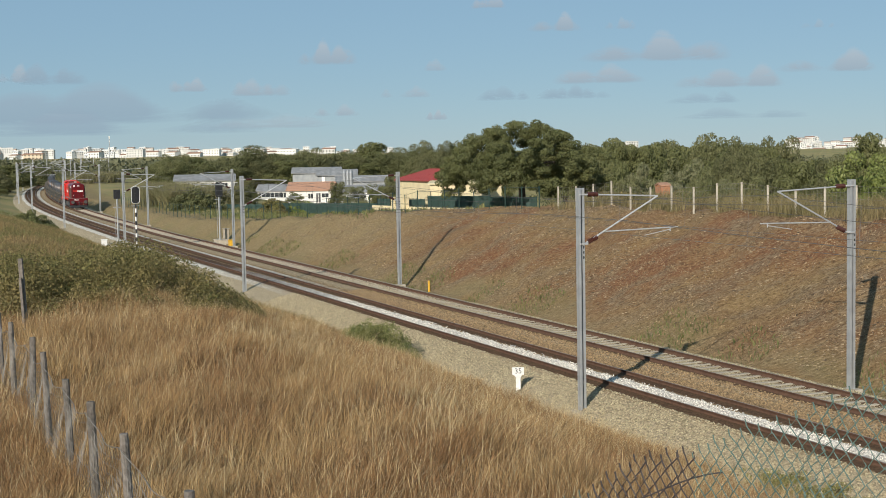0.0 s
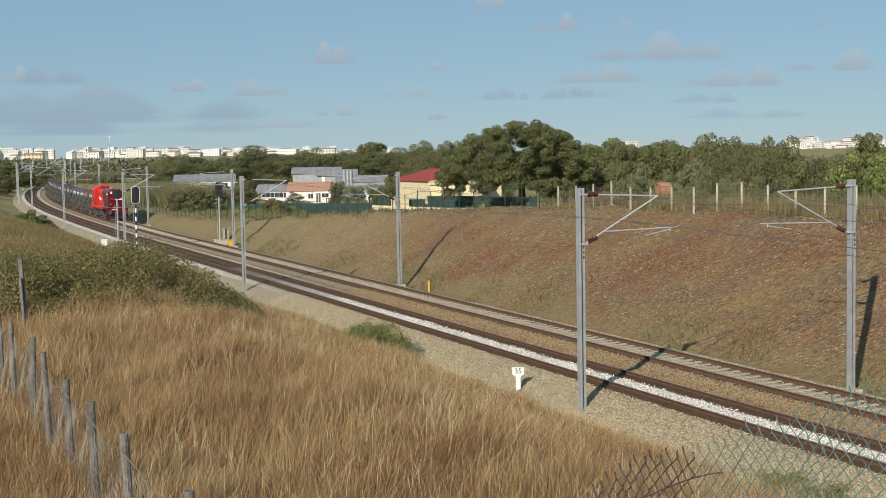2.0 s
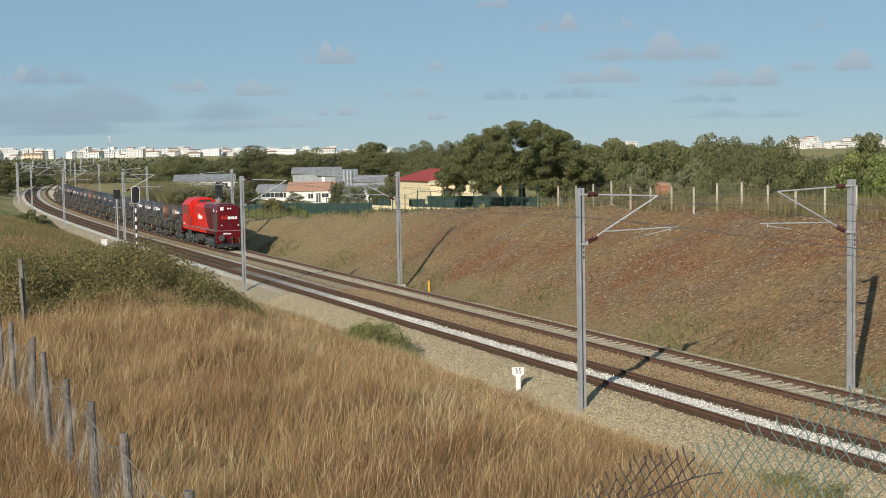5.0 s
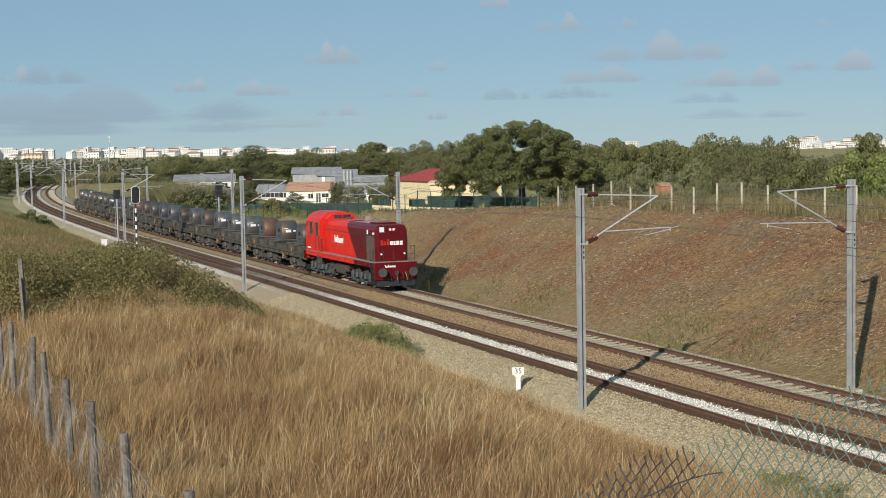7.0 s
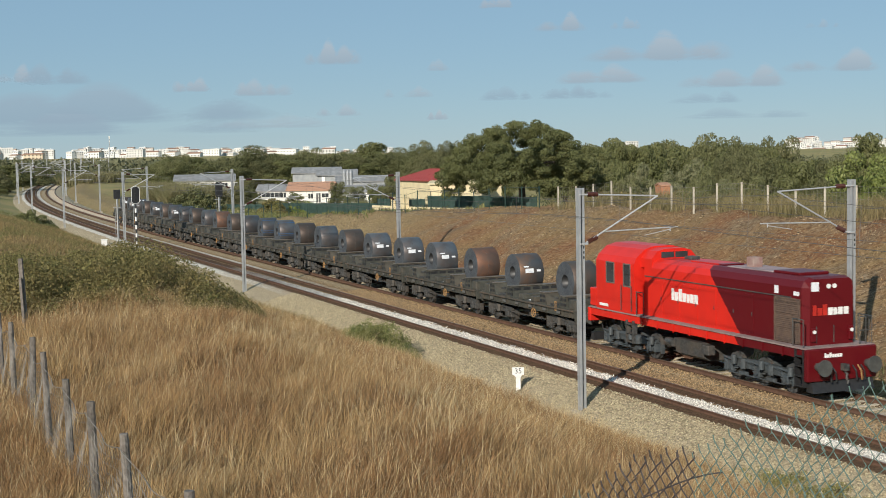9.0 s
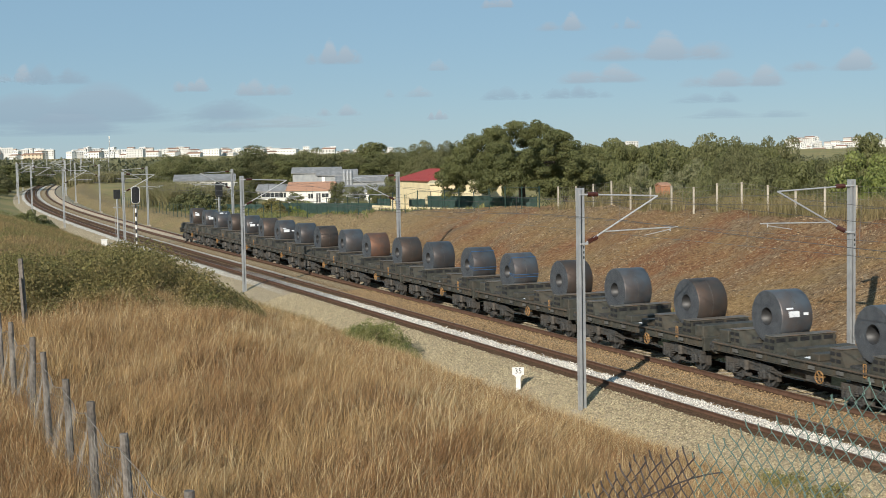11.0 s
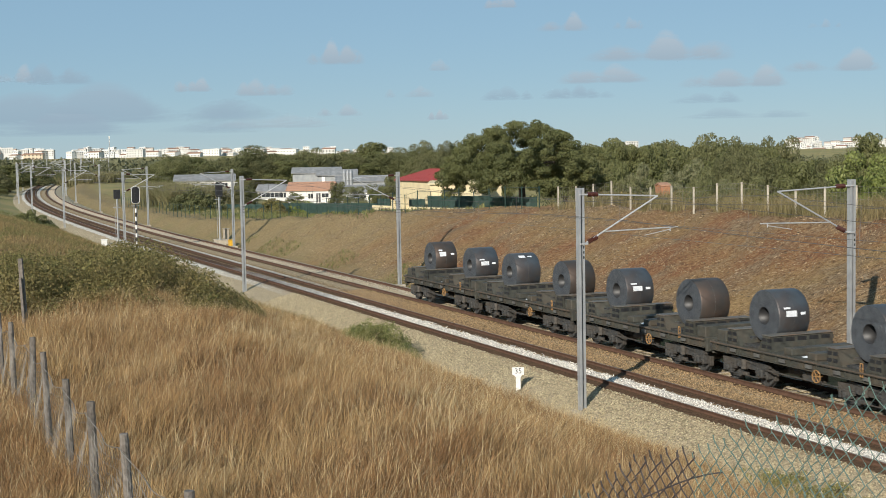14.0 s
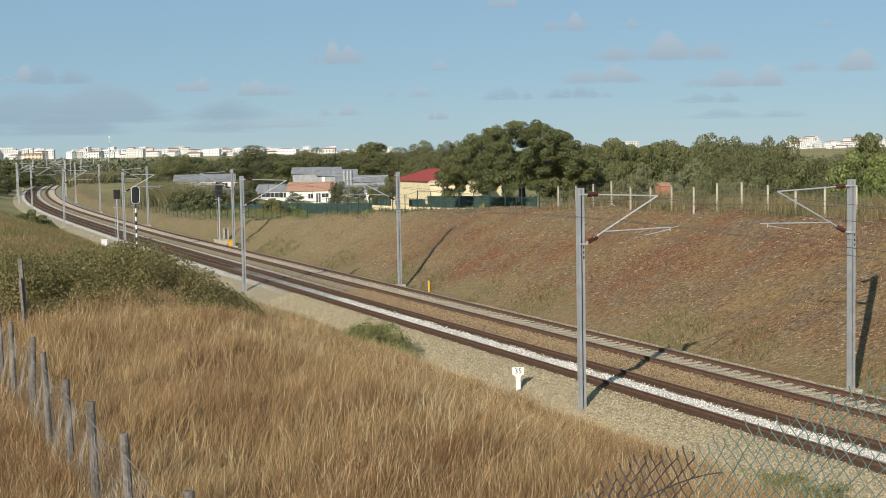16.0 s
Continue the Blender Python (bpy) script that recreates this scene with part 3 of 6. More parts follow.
def build_overhead():
    near, far = build_mast(1, 0), build_mast(-1, 0)
    for i, s in enumerate(MAST_S):
        for ob, o, dz in ((near, NEAR_O, -0.6), (far, FAR_O, -0.55)):
            if s > 0 and ob is near:
                continue
            p, th = line(s + (0.6 if ob is far else -0.4), o, dz)
            m = turned(p, th)
            if i == 0:
                ob.matrix_basis = m
            else:
                copy_thing(ob, m)
    for centre, label in ((T1, "contact and carrier wires over the near track"), (T2, "contact and carrier wires over the far track")):
        wires = empty("overhead_wires", label=label, category="overhead wire", group="overhead wires")
        z_c, z_m = 5.12, 6.42
        order = sorted(MAST_S, reverse=True) + [-640]
        order = [30.0] + order
        cont, carr = bmesh.new(), bmesh.new()
        drop = bmesh.new()
        for k, (a, b) in enumerate(zip(order[:-1], order[1:])):
            sag, prev, n = 0.55, None, 9
            for j in range(n + 1):
                f = j / n
                s = a + (b - a) * f
                zig = (0.2 if k % 2 else -0.2) * (1 - 2 * f)
                p, q = line(s, centre + zig, z_c)[0], line(s, centre + zig * 0.5, z_m - sag * 4 * f * (1 - f))[0]
                thick = 0.008 if s > -230 else 0.018
                if prev:
                    rod(cont, prev[0], p, thick, 5, caps=False)
                    rod(carr, prev[1], q, thick, 5, caps=False)
                    if j < n and s > -260:
                        rod(drop, p, q, 0.005, 4, caps=False)
                prev = (p, q)
        part("contact_wire", cont, WIRE, wires)
        part("carrier_wire", carr, WIRE, wires)
        part("dropper", drop, WIRE, wires)
    # return wires on the masts
    for o in (NEAR_O - 0.15, FAR_O + 0.15):
        bm, prev = bmesh.new(), None
        for s in np.arange(30, -560, -5.6):
            f = ((-40.1 - s) / 45.6) % 1
            p = line(s, o, 6.0 - 1.6 * f * (1 - f))[0]
            if prev:
                rod(bm, prev, p, 0.010 if s > -230 else 0.02, 5, caps=False)
            prev = p
        tagged(part("return_wire", bm, WIRE), "bare return wire strung along the masts", "overhead wire", group="overhead wires")
# ---- train ----
SPEED, START, NOSE = 20.66, -221.98, 7.35
WHEEL_R = 0.46


def loco_paint():
    """Bright red with a slanted change to wine red towards the nose."""
    m = mat("loco_red_paint", (0.62, 0.022, 0.012), (0.55, 0.020, 0.012), 1.2, 0.36, spec=0.32)
    t = m.node_tree
    b = t.nodes["Principled BSDF"]
    src = b.inputs["Base Color"].links[0].from_socket
    tc = t.nodes.new("ShaderNodeTexCoord")
    sep = t.nodes.new("ShaderNodeSeparateXYZ")
    t.links.new(tc.outputs["Object"], sep.inputs[0])
    a = t.nodes.new("ShaderNodeMath")
    a.operation, a.inputs[1].default_value = "MULTIPLY", 0.957
    t.links.new(sep.outputs[2], a.inputs[0])
    c = t.nodes.new("ShaderNodeMath")
    c.operation = "ADD"
    t.links.new(sep.outputs[0], c.inputs[0]), t.links.new(a.outputs[0], c.inputs[1])
    g = t.nodes.new("ShaderNodeMath")
    g.operation, g.inputs[1].default_value = "GREATER_THAN", 4.72
    t.links.new(c.outputs[0], g.inputs[0])
    dn = t.nodes.new("ShaderNodeTexNoise")
    dn.inputs["Scale"].default_value = 1.5
    t.links.new(tc.outputs["Object"], dn.inputs["Vector"])
    r = t.nodes.new("ShaderNodeValToRGB")
    r.color_ramp.elements[0].color, r.color_ramp.elements[1].color = (0.090, 0.004, 0.007, 1), (0.110, 0.005, 0.008, 1)
    t.links.new(dn.outputs[0], r.inputs[0])
    mx = t.nodes.new("ShaderNodeMixRGB")
    t.links.new(g.outputs[0], mx.inputs[0]), t.links.new(src, mx.inputs[1]), t.links.new(r.outputs[0], mx.inputs[2])
    t.links.new(mx.outputs[0], b.inputs["Base Color"])
    return m


def wheelset(parent, x, r=WHEEL_R):
    bm = bmesh.new()
    for sy in (-1, 1):
        rod(bm, (0, sy * 0.77, 0), (0, sy * 0.90, 0), r, 20)
        rod(bm, (0, sy * 0.75, 0), (0, sy * 0.78, 0), r + 0.03, 20)
        rod(bm, (0, sy * 0.90, 0), (0, sy * 0.96, 0), 0.13, 10)
        for k in range(4):
            a = k * math.pi / 2
            rod(bm, (0.26 * math.cos(a), sy * 0.90, 0.26 * math.sin(a)), (0.26 * math.cos(a), sy * 0.915, 0.26 * math.sin(a)), 0.05, 8)
    rod(bm, (0, -0.8, 0), (0, 0.8, 0), 0.08, 10)
    ob = part("wheelset", bm, DARK, parent)
    ob.location = (x, 0, r)
    return ob


def bogie(parent, x, wheels, name="bogie", material=None):
    """Side frames with axle boxes, springs and brake gear; wheelsets are keyed parts of the vehicle."""
    bm = bmesh.new()
    half = max(abs(w) for w in wheels) + 0.45
    for sy in (-1, 1):
        prism(bm, [(-half, 0.66), (-half + 0.2, 0.52), (half - 0.2, 0.52), (half, 0.66), (half, 0.78), (0.3, 0.86), (-0.3, 0.86), (-half, 0.78)], sy * 1.06 - 0.06, sy * 1.06 + 0.06)
        for w in wheels:
            box(bm, w, sy * 1.10, 0.46, 0.30, 0.20, 0.30, 0.03)
            rod(bm, (w, sy * 1.19, 0.46), (w, sy * 1.24, 0.46), 0.10, 10)
            for d in (-0.26, 0.26):
                for k in range(3):
                    rod(bm, (w + d, sy * 1.08, 0.45 + 0.07 * k), (w + d, sy * 1.08, 0.49 + 0.07 * k), 0.085, 8)
            box(bm, w + 0.52, sy * 0.86, 0.42, 0.10, 0.12, 0.34)
            box(bm, w - 0.52, sy * 0.86, 0.42, 0.10, 0.12, 0.34)
        for w0, w1 in zip(sorted(wheels), sorted(wheels)[1:]):
            rod(bm, ((w0 + w1) / 2, sy * 1.17, 0.50), ((w0 + w1) / 2, sy * 1.17, 0.84), 0.11, 8)
            rod(bm, (w0 + 0.2, sy * 1.14, 0.88), (w1 - 0.2, sy * 1.14, 0.72), 0.045, 6)
            box(bm, (w0 + w1) / 2, sy * 1.15, 0.34, 0.42, 0.14, 0.12, 0.02)
            rod(bm, (w0, sy * 1.20, 0.30), (w1, sy * 1.20, 0.30), 0.022, 5)
        box(bm, -half + 0.1, sy * 1.0, 0.50, 0.12, 0.3, 0.40, 0.02)
        box(bm, half - 0.1, sy * 1.0, 0.50, 0.12, 0.3, 0.40, 0.02)
    box(bm, 0, 0, 0.74, 0.5, 2.2, 0.2, 0.03)
    box(bm, 0, 0, 0.90, 0.4, 1.2, 0.2)
    ob = part(name, bm, material or DARK, parent, "dark grimy bogie frame")
    ob.location = (x, 0, 0)
    return ob


def letter_bars(parent, place, right, up, height, widths, colours, name="lettering"):
    """Plain blocks in place of a painted name."""
    x = 0.0
    nrm = Vector(right).cross(Vector(up))
    for k, (w, tall, mt) in enumerate(zip(widths, colours[0], colours[1])):
        bm = bmesh.new()
        o = Vector(place) + Vector(right) * (x + w / 2) + Vector(up) * (tall * height / 2 if tall > 0 else 0.5 * height + tall * height / 2 + 0.0)
        m = Matrix((Vector(right), Vector(up), nrm)).transposed().to_4x4()
        m.translation = o
        box(bm, 0, 0, 0.004, w * 0.82, abs(tall) * height, 0.012, m=m)
        part(name, bm, mt, parent, "plain block of a painted name")
        x += w


RUBBER = mat("window_surround", (0.10, 0.085, 0.075), (0.16, 0.13, 0.11), 5, 0.6)


def build_loco():
    red = loco_paint()
    loco = empty("locomotive", label="red diesel locomotive with wine-red nose and end cab", category="locomotive")
    B = lambda *a, **k: box(*a, **k)
    # frame and deck
    bm = bmesh.new()
    B(bm, 0, 0, 1.46, 14.3, 2.62, 0.30)
    part("underframe", bm, red, loco, "red frame below the walkway")
    bm = bmesh.new()
    B(bm, 0, 0, 1.63, 14.5, 2.72, 0.05)
    part("walkway", bm, mat("walkway_grey", (0.20, 0.14, 0.13), (0.28, 0.21, 0.195), 3, 0.8), loco, "worn grey walkway plate")
    for sx in (-1, 1):
        bm = bmesh.new()
        B(bm, sx * 7.25, 0, 1.10 if sx > 0 else 1.32, 0.22, 2.72, 1.05 if sx > 0 else 0.58, bevel=0.04)
        part("headstock", bm, red, loco)
        bm = bmesh.new()
        prism(bm, [(sx * 7.1, 0.22), (sx * 7.45, 0.22), (sx * 7.3, 0.55), (sx * 7.1, 0.55)], -1.2, 1.2)
        part("snow_plough", bm, BLACK, loco)
        for sy in (-1, 1):
            bm = bmesh.new()
            rod(bm, (sx * 7.34, sy * 0.975, 1.06), (sx * 7.72, sy * 0.975, 1.06), 0.13, 12)
            rod(bm, (sx * 7.50, sy * 0.975, 1.06), (sx * 7.56, sy * 0.975, 1.06), 0.17, 12)
            rod(bm, (sx * 7.70, sy * 0.975, 1.06), (sx * 7.76, sy * 0.975, 1.06), 0.27, 20)
            part("buffer", bm, mat("buffer_grey", (0.075, 0.078, 0.072), (0.05, 0.05, 0.048), 6, 0.5), loco, "dark grey round buffer")
        bm = bmesh.new()
        B(bm, sx * 7.45, 0, 1.0, 0.28, 0.16, 0.22)
        for k in range(4):
            rod(bm, (sx * (7.5 + 0.03 * k), 0.05 * (k % 2), 0.92 - 0.11 * k), (sx * (7.52 + 0.03 * k), 0, 0.80 - 0.11 * k), 0.035, 8)
        part("coupling", bm, DARK, loco)
        for yy in (-0.62, -0.42, 0.38, 0.58, 0.70):
            bm = bmesh.new()
            pts = [Vector((sx * 7.38, yy, 1.02)), Vector((sx * 7.52, yy + 0.03, 0.85)), Vector((sx * 7.50, yy + 0.08, 0.55)), Vector((sx * 7.42, yy + 0.16, 0.62))]
            for a, b in zip(pts, pts[1:]):
                rod(bm, a, b, 0.028, 6)
            part("brake_hose", bm, BLACK if yy != 0.58 else STRAP, loco)
    # long hood
    bm = bmesh.new()
    w = 1.02
    prism(bm, [(-w, 1.65), (w, 1.65), (w, 3.52), (w - 0.10, 3.74), (w - 0.32, 3.86), (-w + 0.32, 3.86), (-w + 0.10, 3.74), (-w, 3.52)], -3.3, 6.58, axis="x")
    part("hood", bm, red, loco, "long engine hood, bright red to wine red")
    bm = bmesh.new()
    full = [(-w, 1.65), (w, 1.65), (w, 3.52), (w - 0.10, 3.74), (w - 0.32, 3.86), (-w + 0.32, 3.86), (-w + 0.10, 3.74), (-w, 3.52)]
    n_w = w - 0.17
    slim = [(-n_w, 1.65), (n_w, 1.65), (n_w, 3.52), (n_w - 0.03, 3.70), (n_w - 0.16, 3.80), (-n_w + 0.16, 3.80), (-n_w + 0.03, 3.70), (-n_w, 3.52)]
    r0, r1 = [bm.verts.new((6.58, y, z)) for y, z in full], [bm.verts.new((6.80, y, z)) for y, z in slim]
    for i in range(8):
        bm.faces.new((r0[i], r0[(i + 1) % 8], r1[(i + 1) % 8], r1[i]))
    bm.faces.new(r1)
    bmesh.ops.recalc_face_normals(bm, faces=bm.faces[:])
    part("nose_plate", bm, red, loco, "wine-red nose with chamfered corners")
    for sy in (-1, 1):
        bm = bmesh.new()
        B(bm, 1.4, sy * (w + 0.015), 3.18, 9.3, 0.03, 0.035)
        part("gutter_rail", bm, DARK, loco)
        for k, x in enumerate((-2.5, -1.3, -0.1, 1.1, 2.3, 3.4)):
            bm = bmesh.new()
            B(bm, x, sy * (w + 0.006), 2.42, 1.12, 0.016, 1.32, bevel=0.006)
            part("hood_door", bm, red, loco)
            bm = bmesh.new()
            B(bm, x + 0.46, sy * (w + 0.02), 2.4, 0.03, 0.03, 0.14)
            part("door_handle", bm, DARK, loco)
        bm = bmesh.new()
        B(bm, 5.85, sy * (w + 0.01), 2.42, 1.35, 0.03, 1.45)
        for k in range(23):
            B(bm, 5.85, sy * (w + 0.030), 1.74 + 0.062 * k, 1.30, 0.02, 0.022)
        for dz in (1.70, 2.18, 2.66, 3.14):
            B(bm, 5.85, sy * (w + 0.038), dz, 1.36, 0.03, 0.035)
        for dx in (-0.67, 0.67):
            B(bm, 5.85 + dx, sy * (w + 0.038), 2.42, 0.035, 0.03, 1.45)
        part("radiator_grille", bm, mat("grille_brown", (0.13, 0.085, 0.06), (0.095, 0.062, 0.048), 6, 0.7), loco, "brown louvred radiator grille")
        bm = bmesh.new()
        B(bm, 5.25, sy * (w + 0.012), 3.38, 0.20, 0.02, 0.26)
        part("white_plate", bm, PAPER, loco)
        bm = bmesh.new()
        for a in range(3):
            B(bm, 6.22 + 0.10 * a, sy * (w + 0.012), 3.32, 0.07, 0.02, 0.13)
        part("number_marks", bm, PAPER, loco, "white number marks as plain bars")
        # side handrails
        for x0 in (7.05, -2.9):
            bm = bmesh.new()
            rod(bm, (x0, sy * 1.30, 1.65), (x0, sy * 1.30, 2.55), 0.02, 6)
            rod(bm, (x0 - 0.55, sy * 1.30, 1.65), (x0 - 0.55, sy * 1.30, 2.55), 0.02, 6)
            rod(bm, (x0, sy * 1.30, 2.55), (x0 - 0.55, sy * 1.30, 2.55), 0.02, 6)
            part("handrail", bm, DARK, loco)
    for y0, y1 in ((0.80, 1.28),):
        bm = bmesh.new()
        for yy in (y0, (y0 + y1) / 2, y1):
            rod(bm, (7.2, yy, 1.65), (7.2, yy, 2.55), 0.019, 6)
        for zz in (2.55, 2.10):
            rod(bm, (7.2, y0, zz), (7.2, y1, zz), 0.019, 6)
        part("front_handrail", bm, DARK, loco)
    # roof gear
    for name, x, y, z, sx, sy, sz, mt in (("exhaust_stack", 2.55, 0.0, 4.05, 0.42, 0.40, 0.38, mat("faded_stack", (0.24, 0.13, 0.11), (0.30, 0.22, 0.19), 5, 0.8)), ("roof_plate", 3.1, 0, 3.875, 2.7, 1.25, 0.05, mat("dusty_roof_plate", (0.34, 0.26, 0.26), (0.26, 0.19, 0.19), 3, 0.75)), ("roof_box", 0.2, 0, 3.88, 2.2, 0.9, 0.06, red), ("fan_housing", 5.2, 0, 3.90, 1.4, 1.2, 0.10, red), ("roof_vent", -1.8, 0.2, 3.92, 0.5, 0.4, 0.14, DARK)):
        bm = bmesh.new()
        B(bm, x, y, z, sx, sy, sz, bevel=0.03)
        part(name, bm, mt, loco)
    # cab
    bm = bmesh.new()
    c = 1.34
    prism(bm, [(-c, 1.65), (c, 1.65), (c, 3.62), (c - 0.12, 3.86), (c - 0.50, 4.18), (0.4, 4.30), (-0.4, 4.30), (-c + 0.50, 4.18), (-c + 0.12, 3.86), (-c, 3.62)], -6.60, -3.55, axis="x")
    part("cab", bm, red, loco, "bright red driving cab")
    bm = bmesh.new()
    prism(bm, [(-1.02, 3.5), (1.02, 3.5), (1.02, 3.86), (0.75, 4.15), (0.4, 4.24), (-0.4, 4.24), (-0.75, 4.15), (-1.02, 3.86)], -3.56, -2.75, axis="x")
    part("cab_roof_front", bm, red, loco)
    for y0 in (-0.62, 0.0):
        bm = bmesh.new()
        B(bm, -2.74, y0 + 0.31, 4.0, 0.03, 0.56, 0.24, bevel=0.01)
        part("front_window", bm, GLASS, loco, "dark cab window")
        bm = bmesh.new()
        for zz in (3.87, 4.13):
            B(bm, -2.735, y0 + 0.31, zz, 0.03, 0.60, 0.03)
        part("window_frame", bm, red, loco)
    for sy in (-1, 1):
        for x, wd, ht, zc in ((-5.42, 0.58, 0.78, 3.18), (-4.08, 0.50, 0.84, 3.15)):
            win = bmesh.new()
            B(win, x, sy * (c + 0.004), zc, wd, 0.03, ht, bevel=0.012)
            pane = part("cab_window", win, GLASS, loco, "tall cab side window")
            bm = bmesh.new()
            for dx in (-wd / 2 - 0.02, wd / 2 + 0.02):
                B(bm, x + dx, sy * (c + 0.012), zc, 0.045, 0.035, ht + 0.08)
            for dz in (-ht / 2 - 0.02, ht / 2 + 0.02):
                B(bm, x, sy * (c + 0.012), zc + dz, wd + 0.08, 0.035, 0.045)
            part("frame", bm, RUBBER, pane)
        bm = bmesh.new()
        B(bm, -4.08, sy * (c + 0.006), 2.65, 0.72, 0.02, 1.95, bevel=0.008)
        part("cab_door", bm, red, loco)
        bm = bmesh.new()
        for dx in (-0.40, 0.40):
            rod(bm, (-4.08 + dx, sy * (c + 0.06), 1.75), (-4.08 + dx, sy * (c + 0.06), 2.75), 0.018, 6)
        part("grab_rail", bm, DARK, loco)
        bm = bmesh.new()
        for k in range(3):
            B(bm, -3.85, sy * 1.30, 0.55 + 0.35 * k, 0.5, 0.22, 0.04)
        for dx in (-0.25, 0.25):
            B(bm, -3.85 + dx, sy * 1.30, 0.95, 0.03, 0.22, 0.9)
        part("steps", bm, DARK, loco)
    for sy in (-1, 1):
        bm = bmesh.new()
        for k in range(4):
            B(bm, 6.92, sy * 1.27, 0.42 + 0.32 * k, 0.42, 0.24, 0.04)
        for dx in (-0.21, 0.21):
            B(bm, 6.92 + dx, sy * 1.27, 0.98, 0.03, 0.24, 1.2)
        part("front_steps", bm, BLACK, loco, "black steps up to the walkway")
    bm = bmesh.new()
    B(bm, -7.05, 0, 2.05, 0.55, 2.5, 0.75, bevel=0.04)
    part("rear_bulkhead", bm, red, loco)
    # lamps
    for y0 in (-0.13, 0.10):
        bm = bmesh.new()
        rod(bm, (6.76, y0, 3.56), (6.83, y0, 3.56), 0.078, 14)
        part("headlight", bm, WHITE, loco, "bright headlight")
    for y0 in (-0.74, 0.74):
        bm = bmesh.new()
        B(bm, 6.83, y0, 2.00, 0.08, 0.20, 0.46, bevel=0.03)
        part("marker_box", bm, red, loco)
        bm = bmesh.new()
        rod(bm, (6.85, y0, 2.10), (6.90, y0, 2.10), 0.062, 12)
        part("marker_light", bm, WHITE, loco, "pale marker lamp")
    bm = bmesh.new()
    B(bm, 6.81, -0.66, 3.56, 0.02, 0.29, 0.30)
    part("nose_plate_white", bm, PAPER, loco, "white square plate")
    RED2 = mat("brand_red", (0.55, 0.03, 0.02), None, 3, 0.4)
    tall = [1.25, 0.9, 1.3, 0.9, 0.85, 0.9, 0.9]
    letter_bars(loco, (-1.30, -w - 0.016, 2.42), (1, 0, 0), (0, 0, 1), 0.36, [0.20, 0.29, 0.27, 0.29, 0.21, 0.29, 0.29], (tall, [WHITE] * 7))
    letter_bars(loco, (6.808, -0.76, 2.62), (0, 1, 0), (0, 0, 1), 0.27, [0.17, 0.22, 0.20, 0.23, 0.16, 0.23, 0.23], (tall, [RED2] * 3 + [WHITE] * 4))
    letter_bars(loco, (7.362, -0.72, 1.33), (0, 1, 0), (0, 0, 1), 0.12, [0.08, 0.11, 0.10, 0.11, 0.08, 0.11, 0.11], (tall, [WHITE] * 7))
    letter_bars(loco, (-6.3, -1.36, 1.78), (1, 0, 0), (0, 0, 1), 0.11, [0.12] * 6, ([1.0] * 6, [WHITE] * 6))
    # fuel tank and bogies
    bm = bmesh.new()
    prism(bm, [(-1.15, 1.05), (-1.05, 0.50), (-0.8, 0.38), (0.8, 0.38), (1.05, 0.50), (1.15, 1.05)], -0.95, 0.95, axis="x")
    part("fuel_tank", bm, DARK, loco)
    bm = bmesh.new()
    rod(bm, (-1.5, -1.1, 0.85), (-1.05, -1.1, 0.85), 0.16, 12)
    part("air_tank", bm, DARK, loco)
    bm = bmesh.new()
    B(bm, 1.3, -1.1, 0.85, 0.4, 0.3, 0.35, bevel=0.03)
    part("battery_box", bm, DARK, loco)
    for xb in (-4.35, 4.35):
        for k in (-1.6, 0.0, 1.6):
            bm = bmesh.new()
            rod(bm, (xb + k + 0.35, -1.24, 0.62), (xb + k + 0.35, -1.24, 0.92), 0.10, 10)
            rod(bm, (xb + k - 0.3, -1.22, 0.80), (xb + k + 0.3, -1.22, 0.74), 0.03, 6)
            part("brake_cylinder", bm, LOCO_GEAR, loco)
    for k in range(9):
        bm = bmesh.new()
        B(bm, 6.0 - 1.12 * k, -1.335, 1.42, 0.05, 0.03, 0.30)
        part("frame_rib", bm, red, loco)
    for x0, y0 in ((6.805, -0.60), (6.805, 0.08)):
        bm = bmesh.new()
        B(bm, x0, y0, 2.0, 0.02, 0.03, 0.55)
        part("nose_seam", bm, DARK, loco)
    wheels = []
    for xb in (-4.35, 4.35):
        bogie(loco, xb, (-1.6, 0.0, 1.6), material=LOCO_GEAR)
        wheels += [wheelset(loco, xb + k, 0.48) for k in (-1.6, 0.0, 1.6)]
    return loco, wheels


# paler than the beams, with rust: the lit top edges are put into the colour
LIT_FLANGE = mat("lit_top_flange", (0.15, 0.14, 0.12), (0.09, 0.085, 0.075), 4, 0.6, c3=(0.17, 0.10, 0.06), scale3=1.5, amount3=0.6)
COIL_X, WAGON_LEN = (-2.72, 2.72), 10.45


